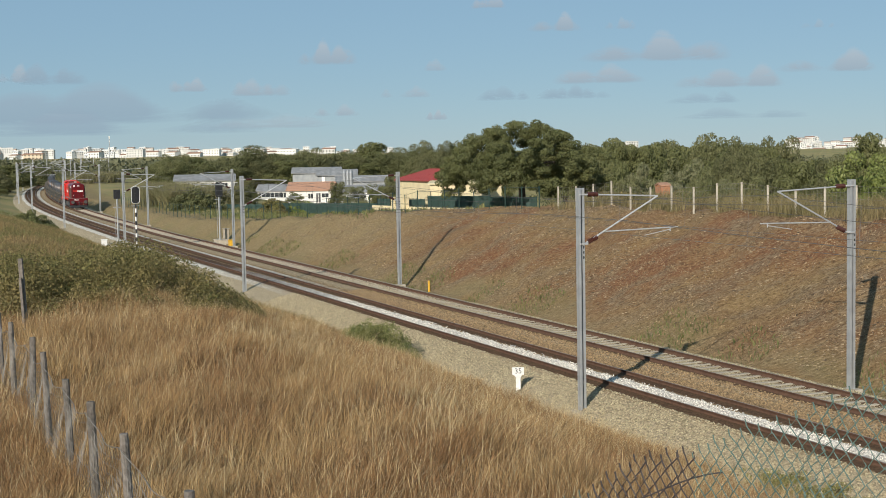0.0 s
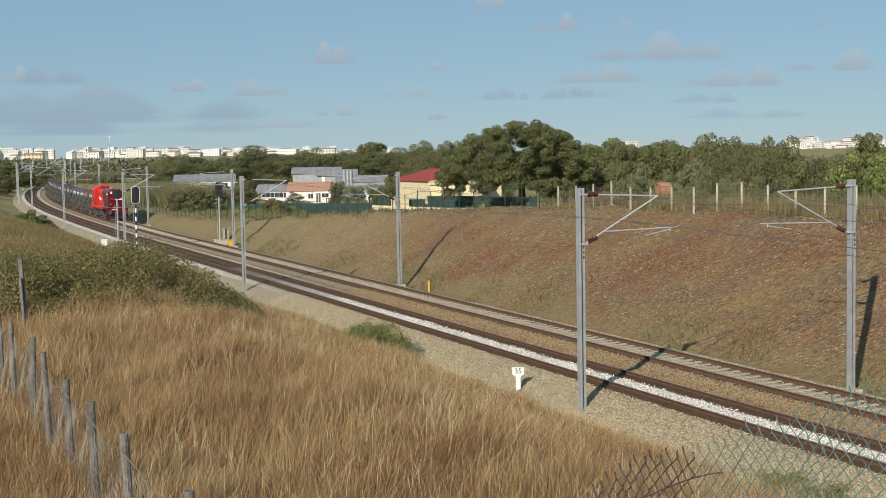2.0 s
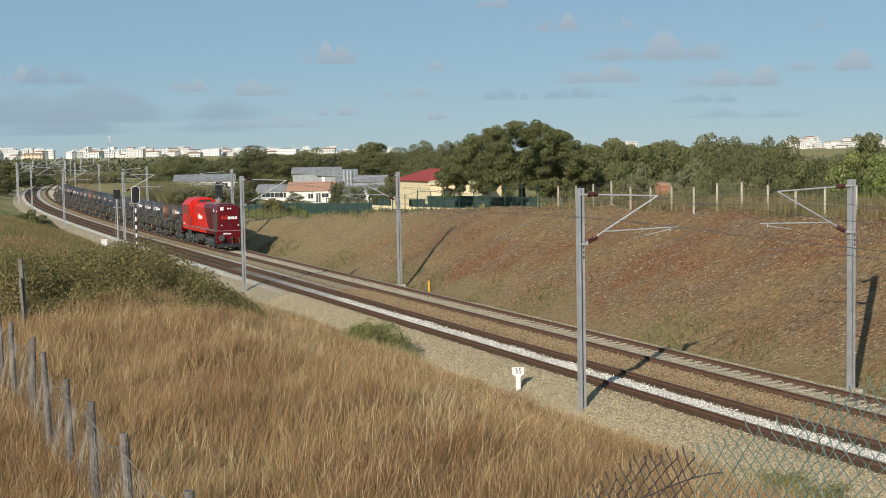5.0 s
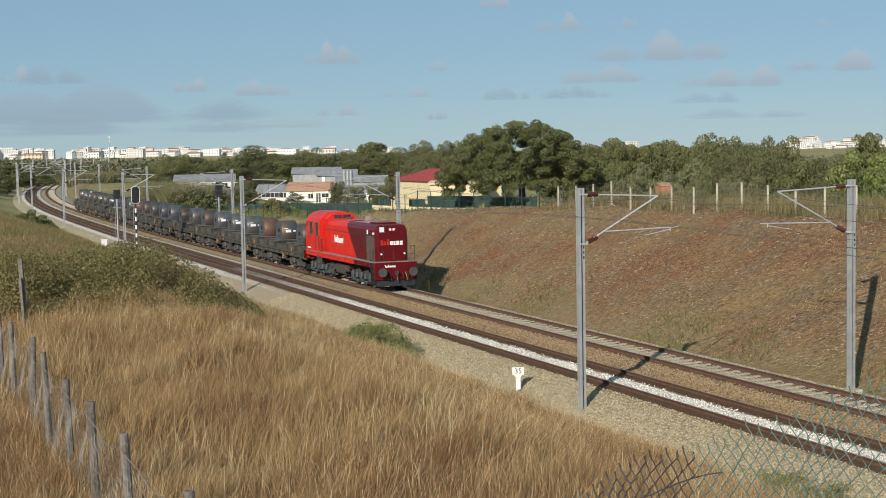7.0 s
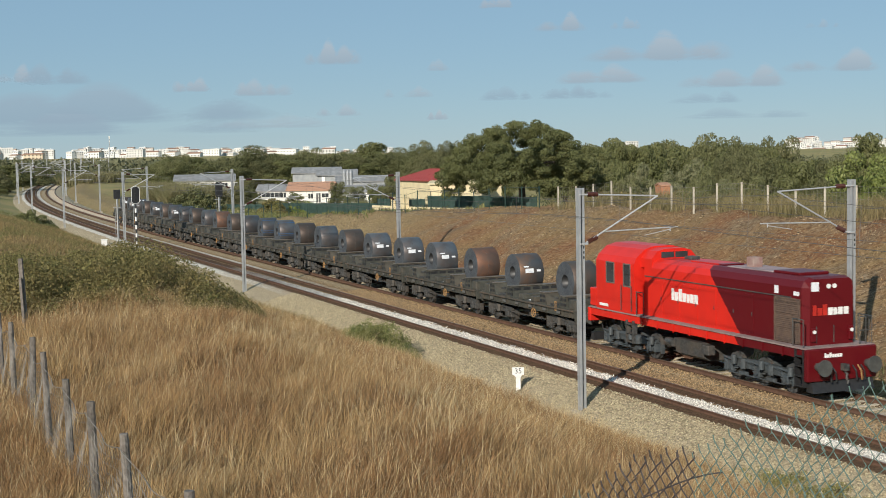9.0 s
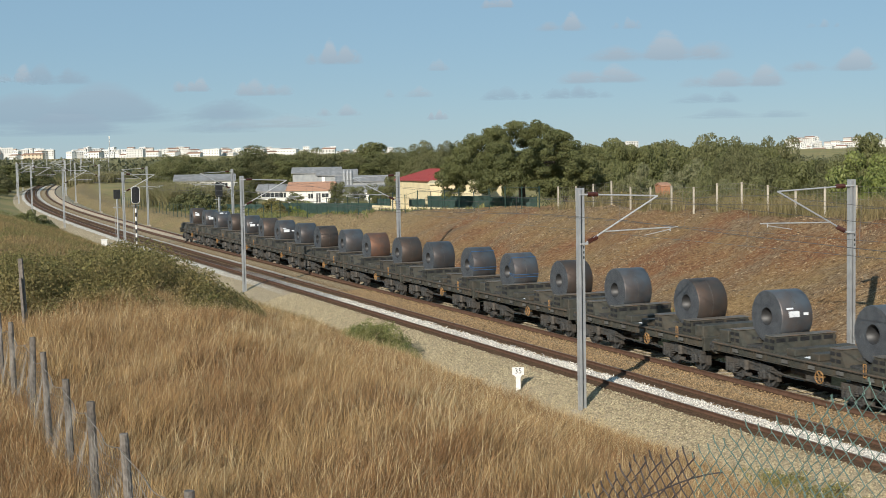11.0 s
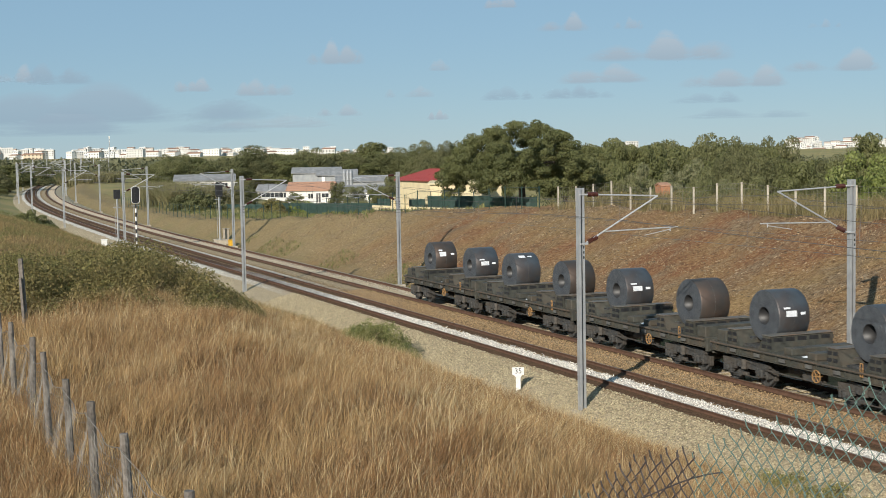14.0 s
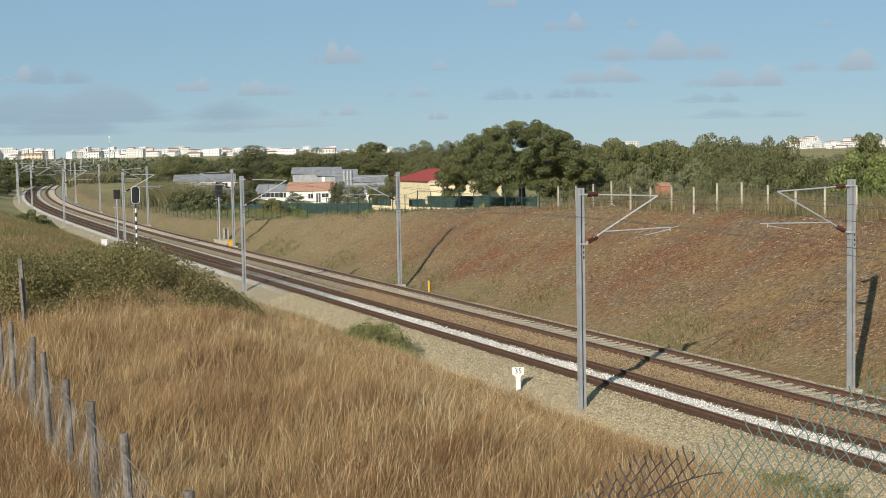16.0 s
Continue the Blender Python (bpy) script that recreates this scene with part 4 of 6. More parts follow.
def build_wagon():
    wagon = empty("coil_wagon", label="grimy dark olive flat wagon with coil cradles", category="freight wagon", group="coil wagons")
    for sy in (-1, 1):
        bm = bmesh.new()
        B = box
        prism(bm, [(-4.85, 0.98), (4.85, 0.98), (4.85, 1.24), (-4.85, 1.24)], sy * 1.28 - 0.05, sy * 1.28 + 0.05)
        for zz in (0.99, 1.23):
            B(bm, 0, sy * 1.35, zz, 9.7, 0.12, 0.03)
        for k in range(14):
            B(bm, -4.55 + 0.7 * k, sy * 1.335, 1.11, 0.03, 0.09, 0.22)
        part("side_beam", bm, WAGON, wagon)
        bm = bmesh.new()
        B(bm, 0, sy * 1.40, 1.262, 9.72, 0.07, 0.05, 0.008)
        part("sill_rail", bm, SILL, wagon, "rusty rail along the sill")
        wheel = bmesh.new()
        tube(wheel, [(1.15 + 0.20 * math.cos(0.5236 * q), sy * 1.44, 0.86 + 0.20 * math.sin(0.5236 * q)) for q in range(12)], 0.022, 5, closed=True)
        for q in range(3):
            cq, sq = 0.2 * math.cos(1.047 * q), 0.2 * math.sin(1.047 * q)
            rod(wheel, (1.15 - cq, sy * 1.44, 0.86 - sq), (1.15 + cq, sy * 1.44, 0.86 + sq), 0.014, 5)
        rod(wheel, (1.15, sy * 1.46, 0.86), (1.15, sy * 1.20, 0.86), 0.03, 6)
        part("brake_wheel", wheel, STRAP, wagon, "orange brake handwheel")
        panel_grey = mat("panel_grey", (0.12, 0.12, 0.11), (0.09, 0.085, 0.08), 4, 0.7)
        for k in range(6):
            bm = bmesh.new()
            B(bm, -3.5 + 1.4 * k, sy * 1.395, 1.11, 0.34, 0.01, 0.12)
            part("data_panel", bm, panel_grey, wagon)
    bm = bmesh.new()
    box(bm, 0, 0, 1.26, 9.7, 2.5, 0.06)
    box(bm, 0, 0, 0.95, 8.2, 0.7, 0.4)
    part("floor", bm, WAGON, wagon, "dark steel wagon floor")
    for sx in (-1, 1):
        bm = bmesh.new()
        box(bm, sx * 4.88, 0, 1.08, 0.14, 2.6, 0.5, 0.02)
        part("headstock", bm, WAGON, wagon)
        for sy in (-1, 1):
            bm = bmesh.new()
            rod(bm, (sx * 4.93, sy * 0.975, 1.04), (sx * 5.15, sy * 0.975, 1.04), 0.11, 10)
            rod(bm, (sx * 5.14, sy * 0.975, 1.04), (sx * 5.20, sy * 0.975, 1.04), 0.24, 14)
            part("buffer", bm, DARK, wagon)
    # the beams are solid; thin black plates paint the shade inside their slots
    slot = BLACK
    for xc in COIL_X:
        for sx in (-1, 1):
            # cradle beam across the wagon, with a sloping inner face
            x0, x1 = xc + sx * 0.52, xc + sx * 1.22
            bm = bmesh.new()
            prism(bm, [(x0, 1.29), (x1, 1.29), (x1, 1.80), (xc + sx * 0.80, 1.80)], -1.26, 1.26)
            cradle = part("cradle_beam", bm, WAGON, wagon)
            for sy in (-1, 1):
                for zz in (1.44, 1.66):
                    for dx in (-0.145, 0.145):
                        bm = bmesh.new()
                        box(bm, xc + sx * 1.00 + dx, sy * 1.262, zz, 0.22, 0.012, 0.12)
                        part("slot", bm, slot, cradle, "black plate painted as the shade in a slot")
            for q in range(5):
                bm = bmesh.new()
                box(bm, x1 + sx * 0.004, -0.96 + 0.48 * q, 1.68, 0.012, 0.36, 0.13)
                part("slot", bm, slot, cradle, "black plate painted as the shade in a slot")
            bm = bmesh.new()
            box(bm, (x1 + xc + sx * 0.80) / 2, 0, 1.815, 0.50, 2.58, 0.03, 0.006)
            part("top_flange", bm, LIT_FLANGE, cradle, "top flange painted lighter for its lit edge")
        bm = bmesh.new()
        box(bm, xc, -1.10, 1.62, 0.10, 0.22, 0.08)
        box(bm, xc, 1.10, 1.62, 0.10, 0.22, 0.08)
        box(bm, xc, 0, 1.33, 0.9, 2.3, 0.07)
        part("saddle_pad", bm, DARK, wagon)
    # low boxes and cross beams between and at the ends
    for x, sx, h in ((-4.45, 0.55, 0.42), (4.45, 0.55, 0.42), (-0.62, 0.45, 0.24), (0.62, 0.45, 0.24)):
        bm = bmesh.new()
        box(bm, x, 0, 1.29 + h / 2, sx, 2.44, h, 0.03)
        part("cross_box", bm, WAGON, wagon)
    for x, y, a in ((-1.15, -0.7, 20), (1.2, 0.5, -35), (4.15, -0.6, 50), (-4.2, 0.4, 10), (0.05, -0.9, 70), (3.3, -0.9, 40), (-2.0, -1.0, 15)):
        bm = bmesh.new()
        box(bm, 0, 0, 0, 0.38, 0.24, 0.012, m=pose(x, y, 1.31, 6, -8, a))
        part("paper_scrap", bm, PAPER, wagon, "torn pale wrapping scrap")
    bm = bmesh.new()
    for sy in (-1, 1):
        rod(bm, (3.2, sy * 1.40, 1.55), (3.2, sy * 1.40, 1.15), 0.016, 6)
        rod(bm, (3.32, sy * 1.40, 1.55), (3.32, sy * 1.40, 1.15), 0.016, 6)
        rod(bm, (3.2, sy * 1.40, 1.55), (3.32, sy * 1.40, 1.55), 0.016, 6)
        rod(bm, (3.2, sy * 1.40, 1.15), (3.32, sy * 1.40, 1.15), 0.016, 6)
    part("tie_strap", bm, STRAP, wagon, "looped orange tie strap")
    bm = bmesh.new()
    for sy in (-1, 1):
        box(bm, 0.4, sy * 0.9, 0.72, 0.9, 0.35, 0.34, 0.03)
        rod(bm, (-1.2, sy * 0.6, 0.70), (-0.3, sy * 0.6, 0.70), 0.17, 12)
        rod(bm, (-1.9, sy * 1.2, 0.62), (1.9, sy * 1.2, 0.62), 0.03, 6)
    part("brake_gear", bm, DARK, wagon)
    for xb in (-3.15, 3.15):
        bogie(wagon, xb, (-0.9, 0.9))
        for k in (-0.9, 0.9):
            wheelset(wagon, xb + k)
    return wagon


def build_coil(material, labels, label, r=0.89, w=1.24, straps=False):
    """Coil with its axis across the wagon: windings on the ends, a round eye through it."""
    coil = empty("steel_coil", label=label, category="steel coil", group="steel coils")
    bm = bmesh.new()
    n, ri = 40, 0.31
    rings = []
    prof = [(ri, -w / 2), (r - 0.02, -w / 2), (r, -w / 2 + 0.02), (r, w / 2 - 0.02), (r - 0.02, w / 2), (ri, w / 2)]
    for k in range(n):
        a = 2 * math.pi * k / n
        rings.append([bm.verts.new((q * math.cos(a), y, q * math.sin(a))) for q, y in prof])
    for k in range(n):
        A, C = rings[k], rings[(k + 1) % n]
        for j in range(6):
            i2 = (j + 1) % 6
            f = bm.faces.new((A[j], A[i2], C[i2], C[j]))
            # inner faces of the eye are black: the hole's shade is put into the colour
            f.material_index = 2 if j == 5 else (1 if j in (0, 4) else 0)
            f.smooth = j in (2, 5)
    bmesh.ops.recalc_face_normals(bm, faces=bm.faces[:])
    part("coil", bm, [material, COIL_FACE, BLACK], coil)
    ring = lambda q, y: [(q * math.cos(2 * math.pi * i / 32), y, q * math.sin(2 * math.pi * i / 32)) for i in range(32)]
    for k in range(3):
        bm = bmesh.new()
        tube(bm, ring(ri + 0.14 + 0.15 * k, -w / 2 + 0.001), 0.004, 4, closed=True)
        part("winding_edge", bm, COIL_FACE, coil)
    for a0, a1, y0, y1 in labels:
        bm = bmesh.new()
        grid = [[bm.verts.new(((r + 0.006) * math.cos(radians(a)), y, (r + 0.006) * math.sin(radians(a)))) for y in (y0, y1)] for a in np.linspace(a0, a1, 5)]
        for k in range(4):
            bm.faces.new((grid[k][0], grid[k + 1][0], grid[k + 1][1], grid[k][1]))
        part("paper_label", bm, PAPER, coil, "white paper label")
    bm = bmesh.new()
    tube(bm, ring(r + 0.003, -0.02), 0.006, 4, closed=True)
    part("steel_band", bm, DARK, coil)
    for a in (-6, -14, 52) if straps else ():
        bm = bmesh.new()
        ca, sa = math.cos(radians(a)), math.sin(radians(a))
        loop = [((r + 0.008) * ca, w / 2 + 0.008, (r + 0.008) * sa), ((r + 0.008) * ca, -w / 2 - 0.008, (r + 0.008) * sa), ((ri - 0.01) * ca, -w / 2 - 0.010, (ri - 0.01) * sa), ((ri - 0.01) * ca, w / 2 + 0.008, (ri - 0.01) * sa)]
        tube(bm, loop, 0.014, 4, closed=True)
        part("strap", bm, BLUE_STRAP, coil, "blue tie strap")
    return coil


# from the last coil to the first
COIL_KINDS = "REOPPPRLRSSLROLRLPRPRBPD"[::-1]


def build_train():
    loco, wheels = build_loco()
    wagon = build_wagon()
    wagons = [wagon] + [copy_thing(wagon, pose(0, 0, 0)) for _ in range(11)]
    two = [(2, 15, -0.35, 0.08), (19, 23, -0.42, -0.15), (5, 11, 0.24, 0.44)]
    big = [(10, 26, -0.40, -0.02), (30, 35, -0.42, -0.2), (14, 20, 0.25, 0.45)]
    top = [(52, 63, -0.35, -0.02), (54, 59, 0.1, 0.32)]
    kinds = {"L": build_coil(COIL_SIDE, [], "grey-blue rolled steel coil without label"), "B": build_coil(COIL_SIDE, top, "blue-grey steel coil with labels near its top"),
             "P": build_coil(COIL_SIDE, two, "blue-grey steel coil with white labels"), "R": build_coil(COIL_RUST, [], "brownish steel coil, slightly rusty"),
             "D": build_coil(COIL_RUST, big, "dark brown steel coil with a large white label"), "O": build_coil(mat("coil_orange_rust", (0.11, 0.068, 0.05), (0.08, 0.06, 0.052), 1.5, 0.6, 0.3, c3=(0.23, 0.095, 0.045), scale3=0.9, amount3=0.75), [], "steel coil with orange rust"),
             "E": build_coil(mat("coil_rust_edge", (0.085, 0.088, 0.092), (0.075, 0.070, 0.066), 1.6, 0.5, 0.4, c3=(0.20, 0.10, 0.05), scale3=0.8, amount3=0.8), two, "grey steel coil with white labels and a rusty edge"),
             "S": build_coil(COIL_SIDE, [], "blue-grey steel coil tied with blue straps", straps=True)}
    used, coils = set(), []
    for k in range(24):
        c = COIL_KINDS[k]
        ob = kinds[c] if c not in used else copy_thing(kinds[c], pose(0, 0, 0))
        used.add(c)
        coils.append(ob)
    return loco, wheels, wagons, coils


# along the far track: length from XS back, at its own radius
_arc = np.concatenate([[0], np.cumsum(np.hypot(np.diff(_px + T2 * np.sin(_th)), np.diff(_py + T2 * np.cos(_th))))])


def on_track(d):
    """Pose on the far track at d metres (d is x on the straight)."""
    if d >= XS:
        return line(d, T2)
    return line(XS - float(np.interp(XS - d, _arc, _s)), T2)


def rail_pose(d, base, z=0.0):
    """A vehicle whose two bogies stand at d - base and d + base."""
    a, b = on_track(d - base)[0], on_track(d + base)[0]
    v = b - a
    return Matrix.Translation((a + b) / 2 + Vector((0, 0, z))) @ Matrix.Rotation(math.atan2(v.y, v.x), 4, "Z") @ Matrix.Rotation(-math.atan2(v.z, v.xy.length), 4, "Y")


# slack in the couplings, wagon by wagon
SLACK = (-0.50, -0.50, -0.55, -0.60, -0.62, -0.47, -0.36, -0.19, 0.02, 0.28, 0.35, 0.55)
TIMES = [0.5 * k for k in range(33)]


def motions():
    nose = lambda t: START + SPEED * t
    walk(LOCO, [(t, rail_pose(nose(t) - NOSE, 4.35)) for t in TIMES])
    for k, w in enumerate(WAGONS):
        d0 = -15.1 - WAGON_LEN * (k + 0.5) + SLACK[k]
        walk(w, [(t, rail_pose(nose(t) + d0, 3.15)) for t in TIMES])
        for j, xc in enumerate(COIL_X):
            c = COILS[23 - (2 * k + (1 - j))]
            walk(c, [(t, rail_pose(nose(t) + d0, 3.15) @ Matrix.Translation((xc - 0.05, 0, 2.33))) for t in TIMES])
    step = 1 / FPS
    for ob in WHEELS:
        loc = ob.location.copy()
        r = loc.z
        walk(ob, [(k * step, Matrix.Translation(loc) @ Matrix.Rotation(SPEED * k * step / r, 4, "Y")) for k in range(481)])
    for ob, rows in CLOUD_ROWS:
        walk(ob, rows)
# ---- plants ----


def leaf_cloud(rng, centres, radii, count, size, up=0.25, squash=0.68):
    """Small leaf faces over the surfaces of many clumps."""
    centres, radii = np.asarray(centres, float), np.asarray(radii, float)
    p = radii ** 2 / (radii ** 2).sum()
    i = rng.choice(len(centres), count, p=p)
    n = rng.normal(size=(count, 3))
    n[:, 2] += up
    n /= np.linalg.norm(n, axis=1)[:, None]
    pos = centres[i] + n * (radii[i] * (0.64 + 0.46 * rng.random(count) ** 0.6))[:, None] * np.array([1, 1, squash])
    nn = n + rng.normal(size=(count, 3)) * 0.55
    nn /= np.linalg.norm(nn, axis=1)[:, None]
    t = np.cross(nn, rng.normal(size=(count, 3)))
    t /= np.linalg.norm(t, axis=1)[:, None]
    b = np.cross(nn, t)
    sz = (size * rng.uniform(0.5, 1.25, count))[:, None]
    v = np.stack([pos - t * sz, pos - b * sz * 0.75, pos + t * sz, pos + b * sz * 0.75], 1).reshape(-1, 3)
    f = np.arange(count * 4).reshape(-1, 4)
    return v, f


def crown_clumps(rng, rx, ry, rz, n, base, lumps=0.24):
    """Centres of clumps that fill a broad uneven dome whose underside is at base."""
    d = rng.normal(size=(n, 3))
    d /= np.linalg.norm(d, axis=1)[:, None]
    d[:, 2] = np.abs(d[:, 2]) * 1.05 - 0.12
    k = np.where(rng.random(n) < 0.72, rng.uniform(0.72, 0.90, n), rng.uniform(0.3, 0.7, n))
    wob = 1 + 0.06 * np.sin(3 * np.arctan2(d[:, 1], d[:, 0]) + rng.uniform(0, 6)) + rng.normal(size=n) * 0.06
    c = d * (k * wob)[:, None] * np.array([rx, ry, rz])
    c[:, 2] += base + 0.12 * rz
    return c, rng.uniform(0.6, 1.25, n) * lumps * rx


def trunk_meshes(rng, height, r, spread, apart=False):
    """The trunk with its limbs in one mesh, or trunk and limbs apart."""
    bm = bmesh.new()
    out = [bm]
    top = Vector((rng.uniform(-0.3, 0.3), rng.uniform(-0.3, 0.3), height))
    rod(bm, (0, 0, -0.4), top, r, 9, r * 0.7)
    for k in range(6):
        a = k * 1.05 + rng.uniform(0, 0.6)
        e = top + Vector((math.cos(a) * spread, math.sin(a) * spread, spread * rng.uniform(0.25, 0.5)))
        mid = top.lerp(e, 0.5) + Vector((0, 0, 0.15 * spread))
        q = mid.lerp(e, 0.5) + Vector((0, 0, 0.05 * spread))
        limb = bmesh.new() if apart else bm
        if apart:
            out.append(limb)
            tube(limb, [top - Vector((0, 0, 0.15)), top.lerp(mid, 0.5), mid, q, e], r * 0.26, 6)
        else:
            rod(limb, top - Vector((0, 0, 0.15)), mid, r * 0.45, 6, r * 0.3)
            rod(limb, mid, e, r * 0.3, 6, r * 0.12)
    return out


def oak_clumps(rng, rx, low, tall, n=48):
    """Lobes over a broad dome, each of many small clumps, with gaps between the lobes."""
    cs, rs = [], []
    for i in range(n + 9):
        el, az = math.asin(min((i + 0.5) / n, 1.0)) if i < n else rng.uniform(0.2, 1.2), i * 2.39996 + rng.uniform(-0.25, 0.25)
        k = 0.83 * (1 + 0.06 * rng.normal()) if i < n else 0.45
        big = rx * rng.uniform(0.14, 0.20)
        c = np.array([rx * k * math.cos(el) * math.cos(az), rx * k * math.cos(el) * math.sin(az), low + (tall - low) * k * math.sin(el)])
        for j in range(10):
            d = rng.normal(size=3)
            d /= np.linalg.norm(d)
            cs.append(c + d * big * 0.78 * np.array([1, 1, 0.75]))
            rs.append(big * rng.uniform(0.26, 0.46))
    return np.array(cs), np.array(rs)


def build_tree(seed, rx, tall, leaf, leaves, size, label, n=34, clear=0.25, name="tree", category="tree", lumps=0.24, peak=0.0):
    rng = np.random.default_rng(seed)
    tree = empty(name, label=label, category=category, group="trees")
    oak = name == "cork_oak"
    for k, bm in enumerate(trunk_meshes(rng, tall * clear + 0.3, 0.05 * tall, rx * 0.5, oak)):
        part("limb" if k else "trunk", bm, BARK, tree, "" if k else "rough brown trunk")
    rz = tall * (1 - clear) / 1.28
    c, r = oak_clumps(rng, rx, tall * clear, tall) if oak else crown_clumps(rng, rx, rx, rz, n, tall * clear, lumps)
    n = len(c)
    low = tall * clear
    rho = np.hypot(c[:, 0], c[:, 1]) / rx
    roof = low + (tall - low) * np.sqrt(np.clip(1 - 0.85 * rho ** 2, 0.08, 1)) * (1 + 0.03 * np.sin(4 * np.arctan2(c[:, 1], c[:, 0]) + seed) + rng.normal(size=n) * 0.03)
    c[:, 2] = np.minimum(c[:, 2], roof - 0.72 * r)
    v, f = leaf_cloud(rng, c, r, leaves, size)
    v[:, 2] -= np.maximum(v[:, 2] - low, 0) * peak * np.minimum((v[:, :2] ** 2).sum(1) / rx ** 2, 1)
    top = np.percentile(v[:, 2], 99.9)
    v[:, 2] = np.where(v[:, 2] > low, low + (v[:, 2] - low) * (tall - low) / (top - low), v[:, 2])
    wide = np.percentile(np.abs(v[:, :2]), 99.5)
    v[:, :2] *= rx / wide
    crown = new("crown", array_mesh("crown", v, f, leaf))
    crown.parent = tree
    return tree


def F(px):
    return (px - 784) / FOCAL


def E(py):
    return (441 - py) / FOCAL


def build_trees():
    oak = build_tree(14, 9.3, 10.2, LEAF_OAK, 150000, 0.085, "large spreading dark green cork oak", clear=0.38, name="cork_oak", category="oak tree", peak=0.12)
    p = at(F(922), E(217), 152)
    foot = gz(p.x, p.y)
    oak.matrix_basis = pose(p.x, p.y, foot) @ Matrix.Diagonal((1, 1, (p.z - foot) / 10.2, 1))
    kinds = {}
    for key, leaf, lab, clear, rx, cnt in (("a", LEAF_MID, "rounded dark green evergreen tree", 0.16, 3.3, 5200), ("b", LEAF_MID, "broad green tree with an uneven crown", 0.12, 3.9, 6000),
                                           ("c", LEAF_OAK, "dense dark holm oak", 0.10, 3.0, 5200), ("g", LEAF_GREY, "pale olive-green bushy tree", 0.06, 3.1, 5000),
                                           ("l", LEAF_LIGHT, "bright green leafy tree", 0.05, 3.6, 6500), ("p", LEAF_OAK, "tall dark pine with layered crown", 0.22, 2.2, 4200)):
        kinds[key] = [build_tree(20 + 7 * ord(key) + j, rx, 6.0, leaf, int(cnt * 3.2), 0.078, lab, n=58 + 12 * j, clear=clear, lumps=0.220 - 0.02 * j) for j in range(2)]
    rows = []
    # bearing, top, depth, width and kind of each tree that stands out
    for q in ((455, 258, 300, 130, "b"), (408, 282, 290, 90, "a"), (372, 288, 320, 90, "a"), (335, 292, 330, 80, "c"), (300, 297, 340, 70, "a"), (540, 263, 300, 120, "b"), (500, 272, 330, 80, "c"),
              (605, 268, 310, 110, "a"), (657, 252, 320, 80, "p"), (632, 270, 330, 80, "c"), (704, 262, 310, 110, "b"), (750, 250, 300, 90, "a"), (795, 250, 360, 60, "a"), (690, 312, 215, 42, "a"),
              (425, 330, 215, 50, "a"), (432, 316, 250, 50, "a"), (598, 322, 262, 34, "a"), (520, 340, 235, 34, "g"), (668, 326, 250, 44, "c"), (340, 338, 240, 50, "g"), (628, 330, 230, 50, "g"), (478, 352, 200, 36, "g"),
              (1073, 246, 230, 110, "a"), (1050, 268, 200, 80, "b"), (1090, 288, 165, 95, "c"), (1132, 290, 150, 78, "g"), (1170, 249, 230, 130, "b"), (1255, 237, 215, 120, "a"), (1205, 262, 195, 110, "c"),
              (1310, 243, 220, 110, "b"), (1285, 268, 165, 120, "b"), (1345, 272, 160, 130, "a"), (1372, 242, 215, 90, "a"), (1425, 288, 150, 110, "c"), (1392, 262, 200, 90, "b"), (1530, 270, 135, 185, "l"), (1575, 285, 140, 90, "l"),
              (1533, 237, 190, 84, "c"), (1470, 296, 150, 90, "a"), (1222, 282, 160, 90, "g"), (1050, 300, 150, 80, "a"), (1180, 302, 148, 70, "g"), (1260, 300, 140, 80, "a"), (1105, 315, 140, 60, "b"), (1330, 312, 130, 80, "a"), (1390, 316, 128, 80, "c"), (1450, 318, 126, 80, "b"), (1290, 318, 128, 70, "g"), (1225, 318, 130, 60, "b"),
              (860, 262, 320, 80, "a"), (1000, 252, 250, 110, "b"), (760, 272, 280, 80, "a"), (735, 300, 240, 60, "a"),
              (12, 292, 330, 90, "c"), (26, 304, 420, 60, "a"), (66, 296, 380, 90, "b"), (95, 288, 520, 80, "a"), (140, 290, 640, 80, "c"), (185, 290, 650, 80, "a"), (230, 288, 600, 90, "b"), (275, 296, 560, 80, "a"), (4, 316, 330, 44, "b"), (-24, 300, 300, 90, "a"), (-14, 326, 280, 50, "c")):
        rows.append(q)
    rng = random.Random(8)
    for k in range(70):
        rows.append((rng.uniform(1030, 1620), rng.uniform(252, 282), rng.uniform(180, 300), rng.uniform(80, 120), rng.choice("aabbccg")))
    for k in range(34):
        rows.append((rng.uniform(290, 860), rng.uniform(268, 290), rng.uniform(330, 420), rng.uniform(70, 110), rng.choice("aabbcc")))
    used = set()
    for k, (px, top, d, wide, kind) in enumerate(rows):
        if 280 < px < 720 and 285 <= d <= 345:
            d += 65
        wide *= 1.12
        x, y = bearing(F(px), d)
        if 1385 < px < 1505 and top < 284 and d > 175:
            top = 284
        ztop = at(F(px), E(top), d).z
        z0 = gz(x, y)
        h = max(ztop - z0, 1.6)
        ob = kinds[kind][k % 2]
        w = wide * d / FOCAL / 2 / {"a": 3.3, "b": 3.9, "c": 3.0, "g": 3.1, "l": 3.6, "p": 2.2}[kind]
        w = max(w, h / 6.0 * 0.6)
        m = pose(x, y, z0, 0, 0, rng.uniform(0, 360)) @ Matrix.Diagonal((w, w, h / 6.0, 1))
